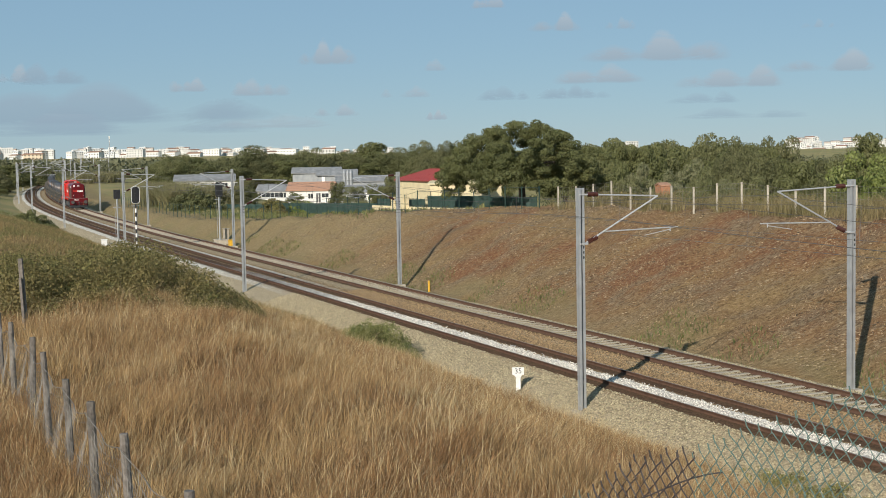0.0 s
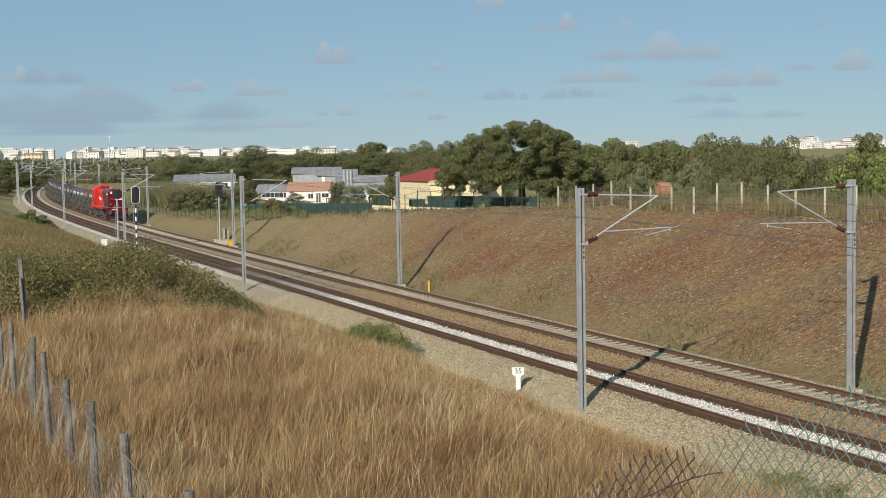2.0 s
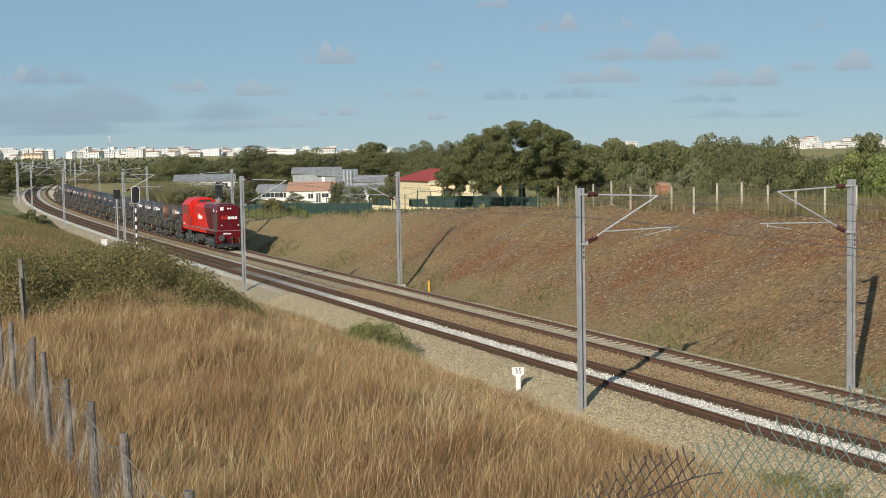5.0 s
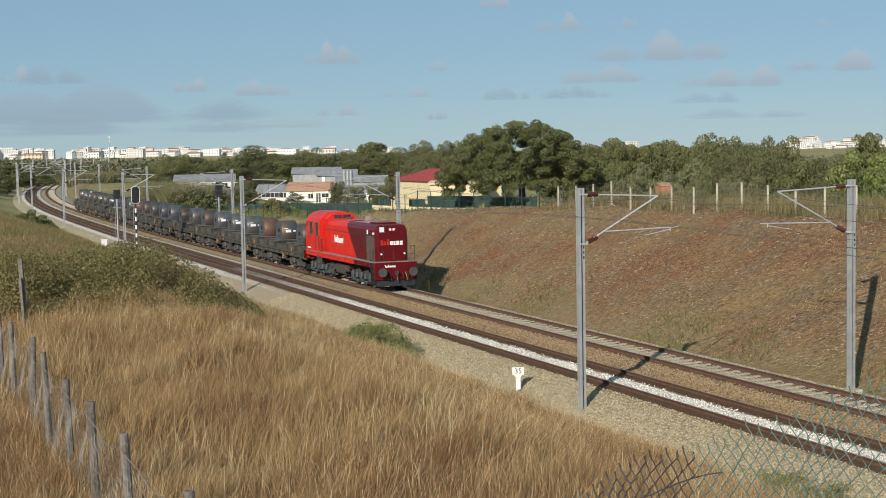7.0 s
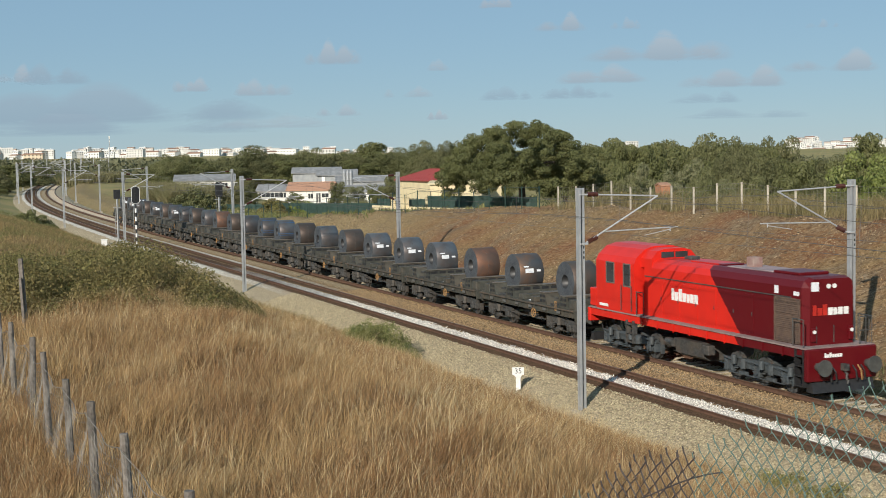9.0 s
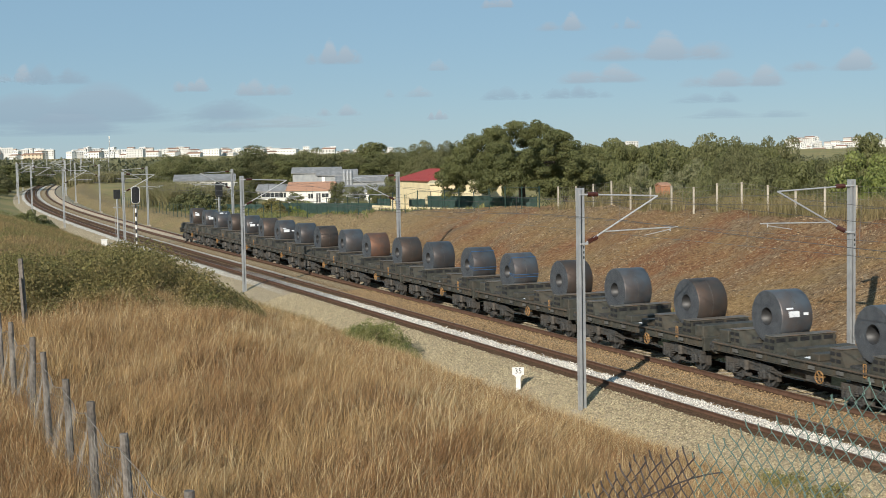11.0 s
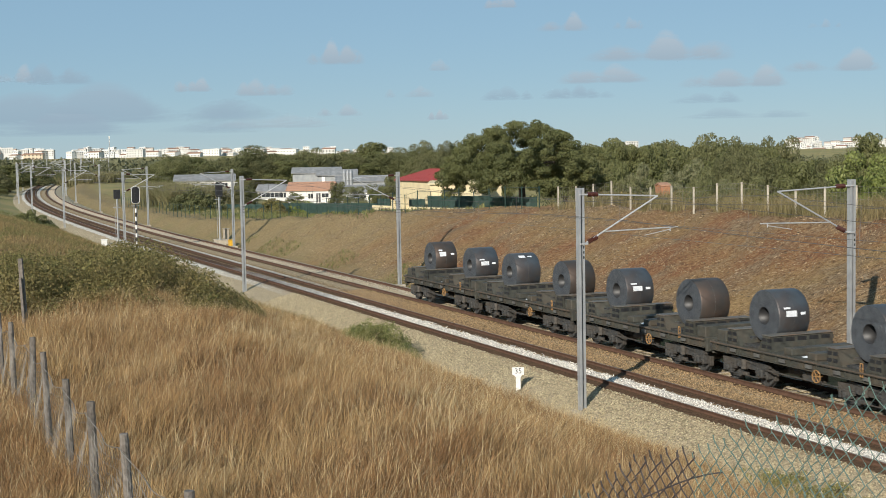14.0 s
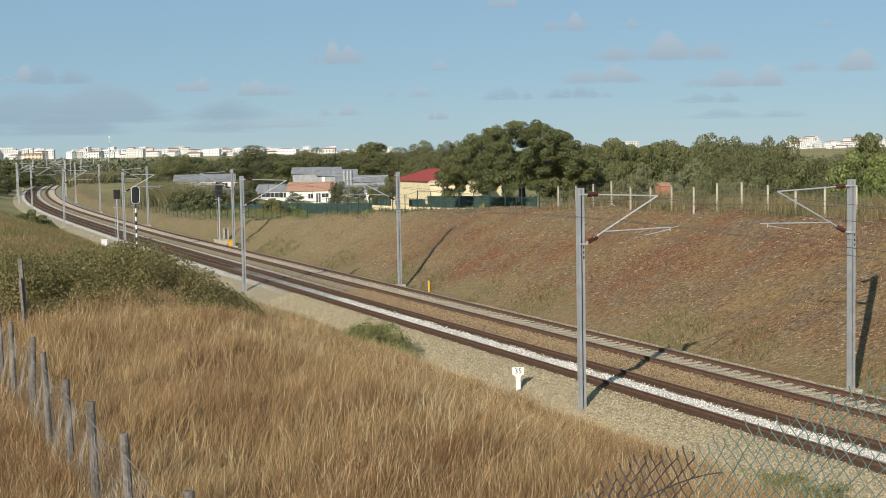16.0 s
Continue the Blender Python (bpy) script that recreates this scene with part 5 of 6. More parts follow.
        if ob.name in used:
            copy_thing(ob, m @ Matrix.Diagonal((1 / ob.scale.x, 1 / ob.scale.y, 1 / ob.scale.z, 1)))
        else:
            used.add(ob.name)
            ob.matrix_basis = m
    for pair in kinds.values():
        for ob in pair:
            if ob.name not in used:
                x, y = bearing(F(1340), 210)
                ob.matrix_basis = pose(x, y, gz(x, y)) @ Matrix.Diagonal((1.2, 1.2, 1.2, 1))
    # far woods, one mass
    g = np.random.default_rng(31)
    cs, rs = [], []
    for k in range(640):
        px, d = (g.uniform(-60, 1640), g.uniform(430, 900)) if k < 520 else (g.uniform(-40, 700), g.uniform(900, 1300))
        top = g.uniform(277, 288) if px < 700 else g.uniform(262, 275)
        if 1380 < px < 1520:
            top = g.uniform(272, 282)
        p = at(F(px), E(top), d)
        for j in range(7):
            r = g.uniform(1.6, 3.2)
            cs.append((p.x + g.normal() * 4.5, p.y + g.normal() * 4.5, p.z - r * 0.8 - g.uniform(0, 7)))
            rs.append(r)
    v, f = leaf_cloud(g, cs, rs, 90000, 0.75)
    tagged(new("far_woods", array_mesh("far_woods", v, f, FAR_LEAF)), "distant mass of grey-green woodland", "woods", kind="stuff")


def blades(name, pts, h, w, lean, material, label, rng, kind="stuff", category="grass"):
    """Bent blades: three faces each, leaning with the wind."""
    n = len(pts)
    a = rng.uniform(0, 2 * math.pi, n)
    side = np.stack([np.cos(a), np.sin(a), np.zeros(n)], 1) * (w * rng.uniform(0.6, 1.4, n))[:, None]
    hh = h * rng.uniform(0.55, 1.25, n)
    swirl = 0.9 * np.sin(pts[:, 0] * 0.8 + 1.3 * np.sin(pts[:, 1] * 0.7)) + 0.6 * np.sin(pts[:, 1] * 1.9 - pts[:, 0] * 0.5)
    ld = np.stack([np.sin(0.36 + swirl), np.cos(0.36 + swirl), 0 * swirl], 1) * (lean * (1 + 0.8 * np.sin(pts[:, 0] * 1.7 + pts[:, 1] * 1.1)))[:, None] + rng.normal(size=(n, 3)) * 0.46
    ld[:, 2] = 0
    top = pts + ld * hh[:, None] + np.stack([0 * hh, 0 * hh, hh], 1)
    mid = pts + ld * hh[:, None] * 0.3 + np.stack([0 * hh, 0 * hh, hh * 0.58], 1)
    v = np.stack([pts - side, pts + side, mid + side * 0.8, mid - side * 0.8, top], 1).reshape(-1, 3)
    b = 5 * np.arange(n)[:, None]
    f = np.concatenate([b + [0, 1, 2], b + [0, 2, 3], b + [3, 2, 4]], 0)
    return tagged(new(name, array_mesh(name, v, f, material)), label, category, kind=kind)


def scatter(rng, n, s0, s1, o0, o1, power=1.0):
    s = s1 + (s0 - s1) * rng.random(n) ** power
    o = rng.uniform(o0, o1, n)
    pts = np.array([s, o]).T
    return np.stack([pts[:, 0], pts[:, 1], ground_z(pts[:, 0], pts[:, 1])], 1)


def build_grass():
    rng = np.random.default_rng(12)
    p = scatter(rng, 330000, -62, -12, 0, 20.6, 1.2)
    edge = 19.6 + 0.9 * np.sin(p[:, 0] * 0.5) + 0.5 * np.sin(p[:, 0] * 1.7)
    p = p[p[:, 1] < edge]
    patch = np.sin(p[:, 0] * 0.55 + np.sin(p[:, 1] * 0.6) * 1.5) * np.sin(p[:, 1] * 0.7 + 1.0) + 0.3 * np.sin(p[:, 0] * 1.9 + p[:, 1])
    h = 0.41 + 0.13 * patch
    blades("dry_grass", p, h, 0.0042, 0.20, GRASS, "tall dry golden-brown grass bending in the wind", rng)
    p = scatter(rng, 30000, -60, -12, 0, 19.5, 1.2)
    blades("grass_stalks", p, 0.70, 0.0025, 0.18, mat("pale_stalk", (0.70, 0.56, 0.33), (0.58, 0.43, 0.22), 1.0, 0.8, island=0.4, trans=0.3), "thin pale seed stalks above the dry grass", rng)
    p = scatter(rng, 16000, -58, -12, 0, 19.3, 1.2)
    blades("fallen_stalks", p, 0.34, 0.0030, 1.3, mat("grey_straw", (0.50, 0.42, 0.29), (0.40, 0.31, 0.19), 1.0, 0.8, island=0.4, trans=0.2), "bent and fallen grey straw among the grass", rng)
    p = scatter(rng, 70000, -170, -55, 2, 20.4)
    blades("bank_grass", p, 0.42, 0.011, 0.2, mat("bank_straw", (0.32, 0.225, 0.105), (0.21, 0.155, 0.065), 0.5, 0.8, island=0.5, trans=0.3, c3=(0.155, 0.145, 0.055), scale3=0.15, amount3=0.8), "dry grass on the bank beside the line", rng)
    p = scatter(rng, 30000, -200, -62, 3, 20.2)
    p = p[np.sin(p[:, 0] * 0.2 + p[:, 1] * 0.3) > 0.1]
    blades("green_bank_weeds", p, 0.42, 0.016, 0.1, GREEN_GRASS, "greenish weeds on the bank", rng)
    p = scatter(rng, 26000, -125, -22, 32.4, 42.5)
    patch = np.sin(p[:, 0] * 0.35 + 1) * np.sin(p[:, 1] * 0.8) + 0.4 * np.sin(p[:, 0] * 1.3)
    p = p[patch > -0.1]
    blades("slope_grass", p, 0.10, 0.018, 0.05, mat("withered_tuft", (0.30, 0.21, 0.115), (0.19, 0.12, 0.06), 0.6, 0.9, island=0.5), "short withered grass tufts on the cutting slope", rng)
    p = scatter(rng, 6000, -135, -22, 31.9, 34.2)
    p = p[np.sin(p[:, 0] * 0.9) + np.sin(p[:, 0] * 0.37 + 2) > 0.2]
    blades("ditch_weeds", p, 0.26, 0.02, 0.1, GREEN_GRASS, "green weeds along the ditch", rng)
    p = scatter(rng, 34000, -83, -34, 41.5, 50)
    p = p[np.sin(p[:, 0] * 0.7) * np.sin(p[:, 1] * 0.9 + 1) + 0.5 * np.sin(p[:, 0] * 0.23 + 2) > -0.45]
    blades("crest_grass", p, 0.75 + 0.3 * np.sin(p[:, 0] * 0.9) * np.sin(p[:, 1]), 0.011, 0.15, mat("tall_straw", (0.32, 0.24, 0.12), (0.21, 0.175, 0.075), 0.8, 0.8, island=0.4, trans=0.3, c3=(0.17, 0.15, 0.06), scale3=0.25, amount3=0.8), "tall straw-coloured grass behind the fence", rng)
    p = scatter(rng, 9000, -210, -110, 38, 60)
    blades("field_grass", p, 0.4, 0.05, 0.2, GREEN_GRASS, "green-brown grass on the flat", rng)
    # stones and clods on the cutting slope
    n = 90000
    q = scatter(rng, n, -125, -22, 32.8, 42.3, 1.2)
    # in bands that run slantwise down the slope
    along, across = q[:, 0] * 0.53 + q[:, 1] * 0.85, q[:, 0] * 0.85 - q[:, 1] * 0.53
    band = np.sin(across * 0.55 + 0.8 * np.sin(along * 0.35)) + 0.7 * np.sin(across * 1.3 + along * 0.22 + 2) + 0.4 * np.sin(across * 3.1 - along * 0.6)
    q = q[band + rng.normal(size=n) * 1.1 > 0.45]
    n = len(q)
    octa = np.array([(1, 0, 0), (-1, 0, 0), (0, 1, 0), (0, -1, 0), (0, 0, 1), (0, 0, -1)], float)
    of = np.array([(0, 2, 4), (2, 1, 4), (1, 3, 4), (3, 0, 4), (2, 0, 5), (1, 2, 5), (3, 1, 5), (0, 3, 5)])
    r = 0.014 + 0.045 * rng.random(n) ** 3.5
    tilt = np.array([[0.53, -0.85, 0], [0.85, 0.53, 0], [0, 0, 1]])
    v = q[:, None] + (octa[None] * r[:, None, None] * rng.uniform(0.5, 1.6, (n, 6, 1)) * np.array([1.7, 0.9, 0.6])) @ tilt.T
    f = (of[None] + 6 * np.arange(n)[:, None, None]).reshape(-1, 3)
    tagged(new("slope_stones", array_mesh("slope_stones", v.reshape(-1, 3), f, mat("slope_rubble", (0.31, 0.235, 0.145), (0.19, 0.128, 0.072), 3.0, 0.95, island=0.65))), "loose stones and clods on the reddish slope", "stones", kind="stuff")


def build_shrub(name, label, x, y, rx, ry, h, leaf, leaves, size, seed, n=60, z0=None):
    rng = np.random.default_rng(seed)
    a, k = rng.uniform(0, 6.28, n), np.sqrt(rng.random(n))
    cx, cy = x + rx * k * np.cos(a), y + ry * k * np.sin(a)
    r = rng.uniform(0.14, 0.30, n) * min(h, 2.4) + 0.06
    top = h * (1 - 0.65 * k ** 2) * rng.uniform(0.5, 1.0, n)
    g = ground_z(cx, cy)
    cz = g + np.maximum(top - r, 0.1)
    low = rng.random(n) < 0.3
    cz[low] = g[low] + 0.15
    v, f = leaf_cloud(rng, np.stack([cx, cy, cz], 1), r, leaves, size, up=0.1)
    shrub = empty(name, pose(x, y, 0), label=label, category="shrub", group="shrubs")
    crown = new("foliage", array_mesh("foliage", v - np.array([x, y, 0]), f, leaf))
    crown.parent = shrub
    bm = bmesh.new()
    for i in range(0, n, 3):
        rod(bm, (cx[i] * 0.3 + x * 0.7 - x, cy[i] * 0.3 + y * 0.7 - y, gz(x, y) - 0.1), (cx[i] - x, cy[i] - y, cz[i]), 0.02, 5, 0.008)
    part("stems", bm, BARK, shrub)
    return shrub


def build_shrubs():
    build_shrub("bramble_thicket", "dense tangled bramble thicket, dull green and brown", -51.5, 8.8, 6.0, 4.2, 2.5, LEAF_BUSH, 90000, 0.04, 41, n=260)
    build_shrub("bramble_thicket", "dark bramble bush beside the old fence post", -49.5, 5.0, 4.2, 3.6, 2.4, LEAF_BUSH, 55000, 0.04, 43, n=150)
    build_shrub("bramble_thicket", "low bramble thicket on the bank above the line", -66.0, 10.5, 8.0, 3.4, 1.1, LEAF_BUSH, 26000, 0.06, 45, n=120)
    build_shrub("green_bush", "small bright green bush at the ballast edge", -56.0, 19.7, 3.9, 1.1, 1.8, mat("dull_bush_leaf", (0.150, 0.175, 0.048), (0.215, 0.205, 0.072), 0.9, 0.65, island=0.35, trans=0.3), 26000, 0.036, 42, n=90)
    build_shrub("weed_bush", "green weeds below the netting fence", -28.2, 21.4, 3.0, 0.9, 0.75, mat("weed_leaf", (0.160, 0.165, 0.042), (0.25, 0.21, 0.07), 2.0, 0.7, island=0.45, trans=0.3), 14000, 0.026, 47, n=110)
    build_shrub("roadside_bush", "dark green bush on the bank by the line", -172, 17.5, 3.2, 2.4, 2.0, LEAF_OAK, 9000, 0.10, 44, n=60)
    for k, (bx, by, bw, bh) in enumerate(((-43.0, 46.2, 1.5, 1.1), (-48.5, 46.8, 1.9, 1.3), (-54.5, 46.0, 1.3, 0.9), (-59.0, 46.9, 2.2, 1.4), (-66.0, 46.4, 1.6, 1.1), (-73.0, 46.6, 2.4, 1.5), (-80.0, 46.2, 2.0, 1.3))):
        build_shrub("crest_bush", "low dark green bush behind the wire fence", bx, by, bw, 1.0, bh, LEAF_MID if k % 2 else LEAF_BUSH, 5000, 0.05, 80 + k, n=36)
    rng = np.random.default_rng(9)
    for (px, d, wide, n, h) in ((305, 215, 5.0, 9000, 3.2), (338, 205, 4.5, 8000, 2.9), (280, 230, 4.0, 7000, 3.0), (160, 380, 9.0, 9000, 2.8)):
        x, y = bearing(F(px), d)
        a, k = rng.uniform(0, 6.28, n), np.sqrt(rng.random(n))
        q = np.stack([x + wide * k * np.cos(a), y + wide * k * np.sin(a), 0 * a], 1)
        q[:, 2] = ground_z(q[:, 0], q[:, 1])
        blades("reed_bed", q, h, 0.035, 0.25, REED, "clump of tall pale green reeds", rng, kind="stuff", category="reeds")
    x, y = bearing(F(345), 195)
    build_shrub("field_bush", "dark green rounded bush by the green fence", x, y, 5.0, 4.0, 3.6, LEAF_MID, 14000, 0.12, 51, n=90)
    for k, px in enumerate((480, 530, 580, 640, 680)):
        x, y = bearing(F(px), 185 + 3 * (k % 2))
        build_shrub("vine_hedge", "low green hedge behind the fence", x, y, 3.6, 1.6, 2.3, LEAF_LIGHT if k % 2 else LEAF_BUSH, 5000, 0.12, 60 + k, n=40)


# ---- fences ----


def build_fences():
    # concrete posts on the crest
    bm = bmesh.new()
    box(bm, 0, 0, 0.65, 0.09, 0.09, 1.72, 0.012)
    me = bpy.data.meshes.new("post")
    bm.to_mesh(me), bm.free()
    me.materials.append(mat("pale_concrete_post", (0.50, 0.44, 0.35), (0.40, 0.35, 0.28), 6, 0.9, obj=0.12))
    fence = empty("wire_fence", label="wire fence with pale concrete posts on the crest", category="fence")
    o = lambda s: TOE_FAR + (float(np.interp(s, CREST_S, CREST_Z)) - BED) / 0.58 + 0.9
    posts = [-37 - 2.25 * k for k in range(21)]
    for s in posts:
        ob = new("post", me)
        ob.matrix_basis = pose(s, o(s), gz(s, o(s)), 0, 0, 4 * math.sin(s))
        ob.parent = fence
    for hh in (0.15, 0.5, 0.85, 1.2, 1.45):
        bm = bmesh.new()
        tube(bm, [(a, o(a), gz(a, o(a)) + hh) for a in posts], 0.006, 4)
        part("wire", bm, NETTING, fence)
    bm = bmesh.new()
    for a, b in zip(posts, posts[1:]):
        for j in range(8):
            s = a + (b - a) * j / 8
            rod(bm, (s, o(s), gz(s, o(s)) + 0.1), (s, o(s), gz(s, o(s)) + 1.45), 0.003, 3, caps=False)
    part("netting", bm, NETTING, fence)
    # green steel fence further along
    fence = empty("steel_fence", label="dark green steel post fence along the crest", category="fence")
    bm = bmesh.new()
    box(bm, 0, 0, 0.75, 0.06, 0.06, 1.75)
    me = bpy.data.meshes.new("green_post")
    bm.to_mesh(me), bm.free()
    me.materials.append(GREEN_FENCE)
    posts = [-84.5 - 2.4 * k for k in range(58)]
    where = lambda s: line(s, o(s))[0]
    for s in posts:
        p = where(s)
        ob = new("post", me)
        ob.matrix_basis = pose(p.x, p.y, gz(p.x, p.y))
        ob.parent = fence
    for hh in (0.1, 0.85, 1.55):
        bm = bmesh.new()
        tube(bm, [(where(a).x, where(a).y, gz(where(a).x, where(a).y) + hh) for a in posts], 0.012, 4)
        part("rail", bm, GREEN_FENCE, fence)
    # screens of green netting behind it, with cream gate pillars
    for px0, px1, d0, d1, t0, t1 in ((372, 500, 205, 190, 362, 385), (500, 668, 190, 170, 360, 382), (668, 690, 170, 168, 352, 374), (724, 752, 163, 160, 353, 376), (757, 868, 160, 150, 347, 368), (868, 950, 150, 145, 349, 366)):
        a, b = at(F(px0), E(t0), d0), at(F(px1), E(t0), d1)
        bm = bmesh.new()
        n = 10
        prev = None
        for k in range(n + 1):
            p = a.lerp(b, k / n)
            zg = at(F(px0 + (px1 - px0) * k / n), E(t1), d0 + (d1 - d0) * k / n).z
            wave = Vector((0.05 * math.sin(k * 2.1), 0.05 * math.cos(k * 1.7), 0))
            v = [bm.verts.new(p + wave), bm.verts.new(Vector((p.x, p.y, min(zg, p.z - 1.0))) - wave)]
            if prev:
                bm.faces.new((prev[0], v[0], v[1], prev[1]))
            prev = v
        bmesh.ops.solidify(bm, geom=bm.faces[:], thickness=0.03)
        tagged(part("screen_netting", bm, GREEN_NET), "dark green privacy netting on a fence", "fence screen", group="netting screens")
        for k in range(5):
            p = a.lerp(b, k / 4)
            bm = bmesh.new()
            g = gz(p.x, p.y)
            rod(bm, (p.x, p.y, min(g, p.z - 1.5)), (p.x, p.y, p.z + 0.1), 0.04, 6)
            tagged(part("netting_post", bm, GREEN_FENCE), "thin green steel post of the netting", "fence post", group="netting posts")
    for px in (696, 716, 720, 754):
        p = at(F(px), E(350 if px != 716 else 353), 162)
        g = min(gz(p.x, p.y), p.z - 1.5)
        bm = bmesh.new()
        box(bm, p.x, p.y, (p.z + g) / 2, 0.4, 0.4, p.z - g, 0.02)
        box(bm, p.x, p.y, p.z + 0.04, 0.5, 0.5, 0.08, 0.01)
        tagged(part("gate_pillar", bm, CREAM), "cream rendered gate pillar", "pillar", group="gate pillars")
    # low cream wall below the screens
    a, b = at(F(660), E(374), 168), at(F(870), E(366), 149)
    bm = bmesh.new()
    m = Matrix.Translation((a + b) / 2) @ Matrix.Rotation(math.atan2(b.y - a.y, b.x - a.x), 4, "Z")
    box(bm, 0, 0, -0.8, (b - a).length, 0.2, 2.0, m=m)
    tagged(part("low_wall", bm, CREAM), "low cream wall below the netting", "wall", kind="structure")
    # old wooden posts with sheep netting by the bridge
    fence = empty("post_and_netting_fence", label="weathered wooden posts with slack wire netting", category="fence")
    posts = [(-11.0, 2.9), (-13.79, 2.8), (-16.76, 2.69), (-19.36, 2.64), (-21.67, 2.61), (-24.61, 2.6), (-27.16, 2.58), (-29.6, 2.46), (-31.9, 2.4)]
    rng = random.Random(4)
    heads = []
    for x, y in posts:
        bm = bmesh.new()
        z0, tilt = gz(x, y), rng.uniform(-0.07, 0.07)
        h = 4.75 - z0 + rng.uniform(-0.03, 0.03)
        rod(bm, (-tilt * 0.3, 0, -0.3), (tilt, -0.02, h), 0.060, 10, 0.054)
        for v in bm.verts:
            v.co.x += 0.008 * math.sin(v.co.z * 7 + v.co.y * 40)
        ob = part("post", bm, WOOD, fence)
        ob.matrix_basis = pose(x, y, z0, 0, 0, rng.uniform(0, 360))
        heads.append((x, y, z0, 4.72))
    bm = bmesh.new()
    for (x0, y0, g0, t0), (x1, y1, g1, t1) in zip(heads, heads[1:]):
        rows = 9
        def pt(f, r):
            k = r / (rows - 1)
            sag = 0.14 * 4 * f * (1 - f) * k
            lo, hi = g0 + (g1 - g0) * f + 0.05, t0 + (t1 - t0) * f - 0.12
            return Vector((x0 + (x1 - x0) * f, y0 + (y1 - y0) * f - 0.09 + 0.03 * math.sin(9 * f + r), lo + (hi - lo) * k ** 0.85 - sag))
        cols = 18
        for r in range(rows):
            for c in range(cols):
                rod(bm, pt(c / cols, r), pt((c + 1) / cols, r), 0.0028 if r < rows - 1 else 0.006, 4, caps=False)
        for c in range(cols):
            for r in range(rows - 1):
                rod(bm, pt(c / cols, r), pt(c / cols, r + 1), 0.0024, 3, caps=False)
    part("netting", bm, NETTING, fence, "slack rusty wire netting")
    # a lone taller post in the brambles
    p = at(F(36), E(462), 40)
    q = at(F(46), E(575), 40)
    bm = bmesh.new()
    box(bm, 0, 0, 0, 0.12, 0.12, 2.0, 0.01, m=Matrix.Translation((p + q) / 2) @ (p - q).to_track_quat("Z", "Y").to_matrix().to_4x4())
    box(bm, 0.16, 0, -0.3, 0.08, 0.08, 1.5, 0.01, m=Matrix.Translation((p + q) / 2) @ (p - q).to_track_quat("Z", "Y").to_matrix().to_4x4())
    tagged(part("old_fence_post", bm, WOOD), "leaning grey fence post in the brambles", "fence post")
    # torn chain-link close to the camera
    fence = empty("chain_link_fence", label="slack torn chain-link netting, green wire with a stretch painted dark as shade", category="fence")
    P0, P1 = at(F(985), E(893), 7.0), at(F(1640), E(640), 5.6)
    run, n, drop = P1 - P0, 66, 0.043
    step = run / n
    flat = Vector((step.x, step.y, 0)).normalized()
    half = 0.5 * Vector((step.x, step.y, 0)).length
    for k in range(n):
        first = math.ceil((P1.z - (P0 + step * (k + 0.5)).z) / drop)
        pts = []
        for j in range(first, first + 24):
            bow = 0.03 * math.sin(k * 0.35 + j * 0.10)
            side = (half if (j + k) % 2 == 0 else -half) * 1.02 + 0.004 * math.sin(j * 2.3 + k * 1.1)
            p = P0 + step * (k + 0.5)
            pts.append(Vector((p.x, p.y, P1.z - j * drop + 0.006 * math.sin(k * 1.3 + j))) + flat * (side + 0.004 * (j - first) * math.sin(k * 0.21)) + FWD * (bow + (0.006 if (j + k) % 2 else -0.006)))
        pts.insert(0, pts[0] + Vector((0, 0, 0.03)) - flat * 0.008)
        bm = bmesh.new()
        arch = 0.055 * math.sin(math.pi * (k - 6) / 22) if 6 < k < 28 else 0.0
        tube(bm, [p + Vector((0, 0, arch)) for p in pts], 0.0046 if arch else 0.0031, 5)
        # the shaded stretch of the netting is painted with a darker wire colour
        part("wire", bm, SHADED_WIRE if 6 < k < 28 else GREEN_WIRE, fence)
    bm = bmesh.new()
    tube(bm, [P0 + run * (0.03 + k / 40) + Vector((0, 0, -0.04 - 0.16 * (k / 19) ** 1.5 - 0.05 * math.sin(k * 0.25))) for k in range(20)], 0.0038)
    part("tension_wire", bm, SHADED_WIRE, fence)
    for q, h in ((P1 + Vector((0.4, 0.5, -0.2)), 5.0), (P0 - run * 0.5 + Vector((0, 0, -0.6)), 4.0)):
        bm = bmesh.new()
        rod(bm, (q.x, q.y, gz(q.x, q.y) - 0.2), q, 0.03, 8)
        part("post", bm, GREEN_FENCE, fence)


# ---- trackside ----


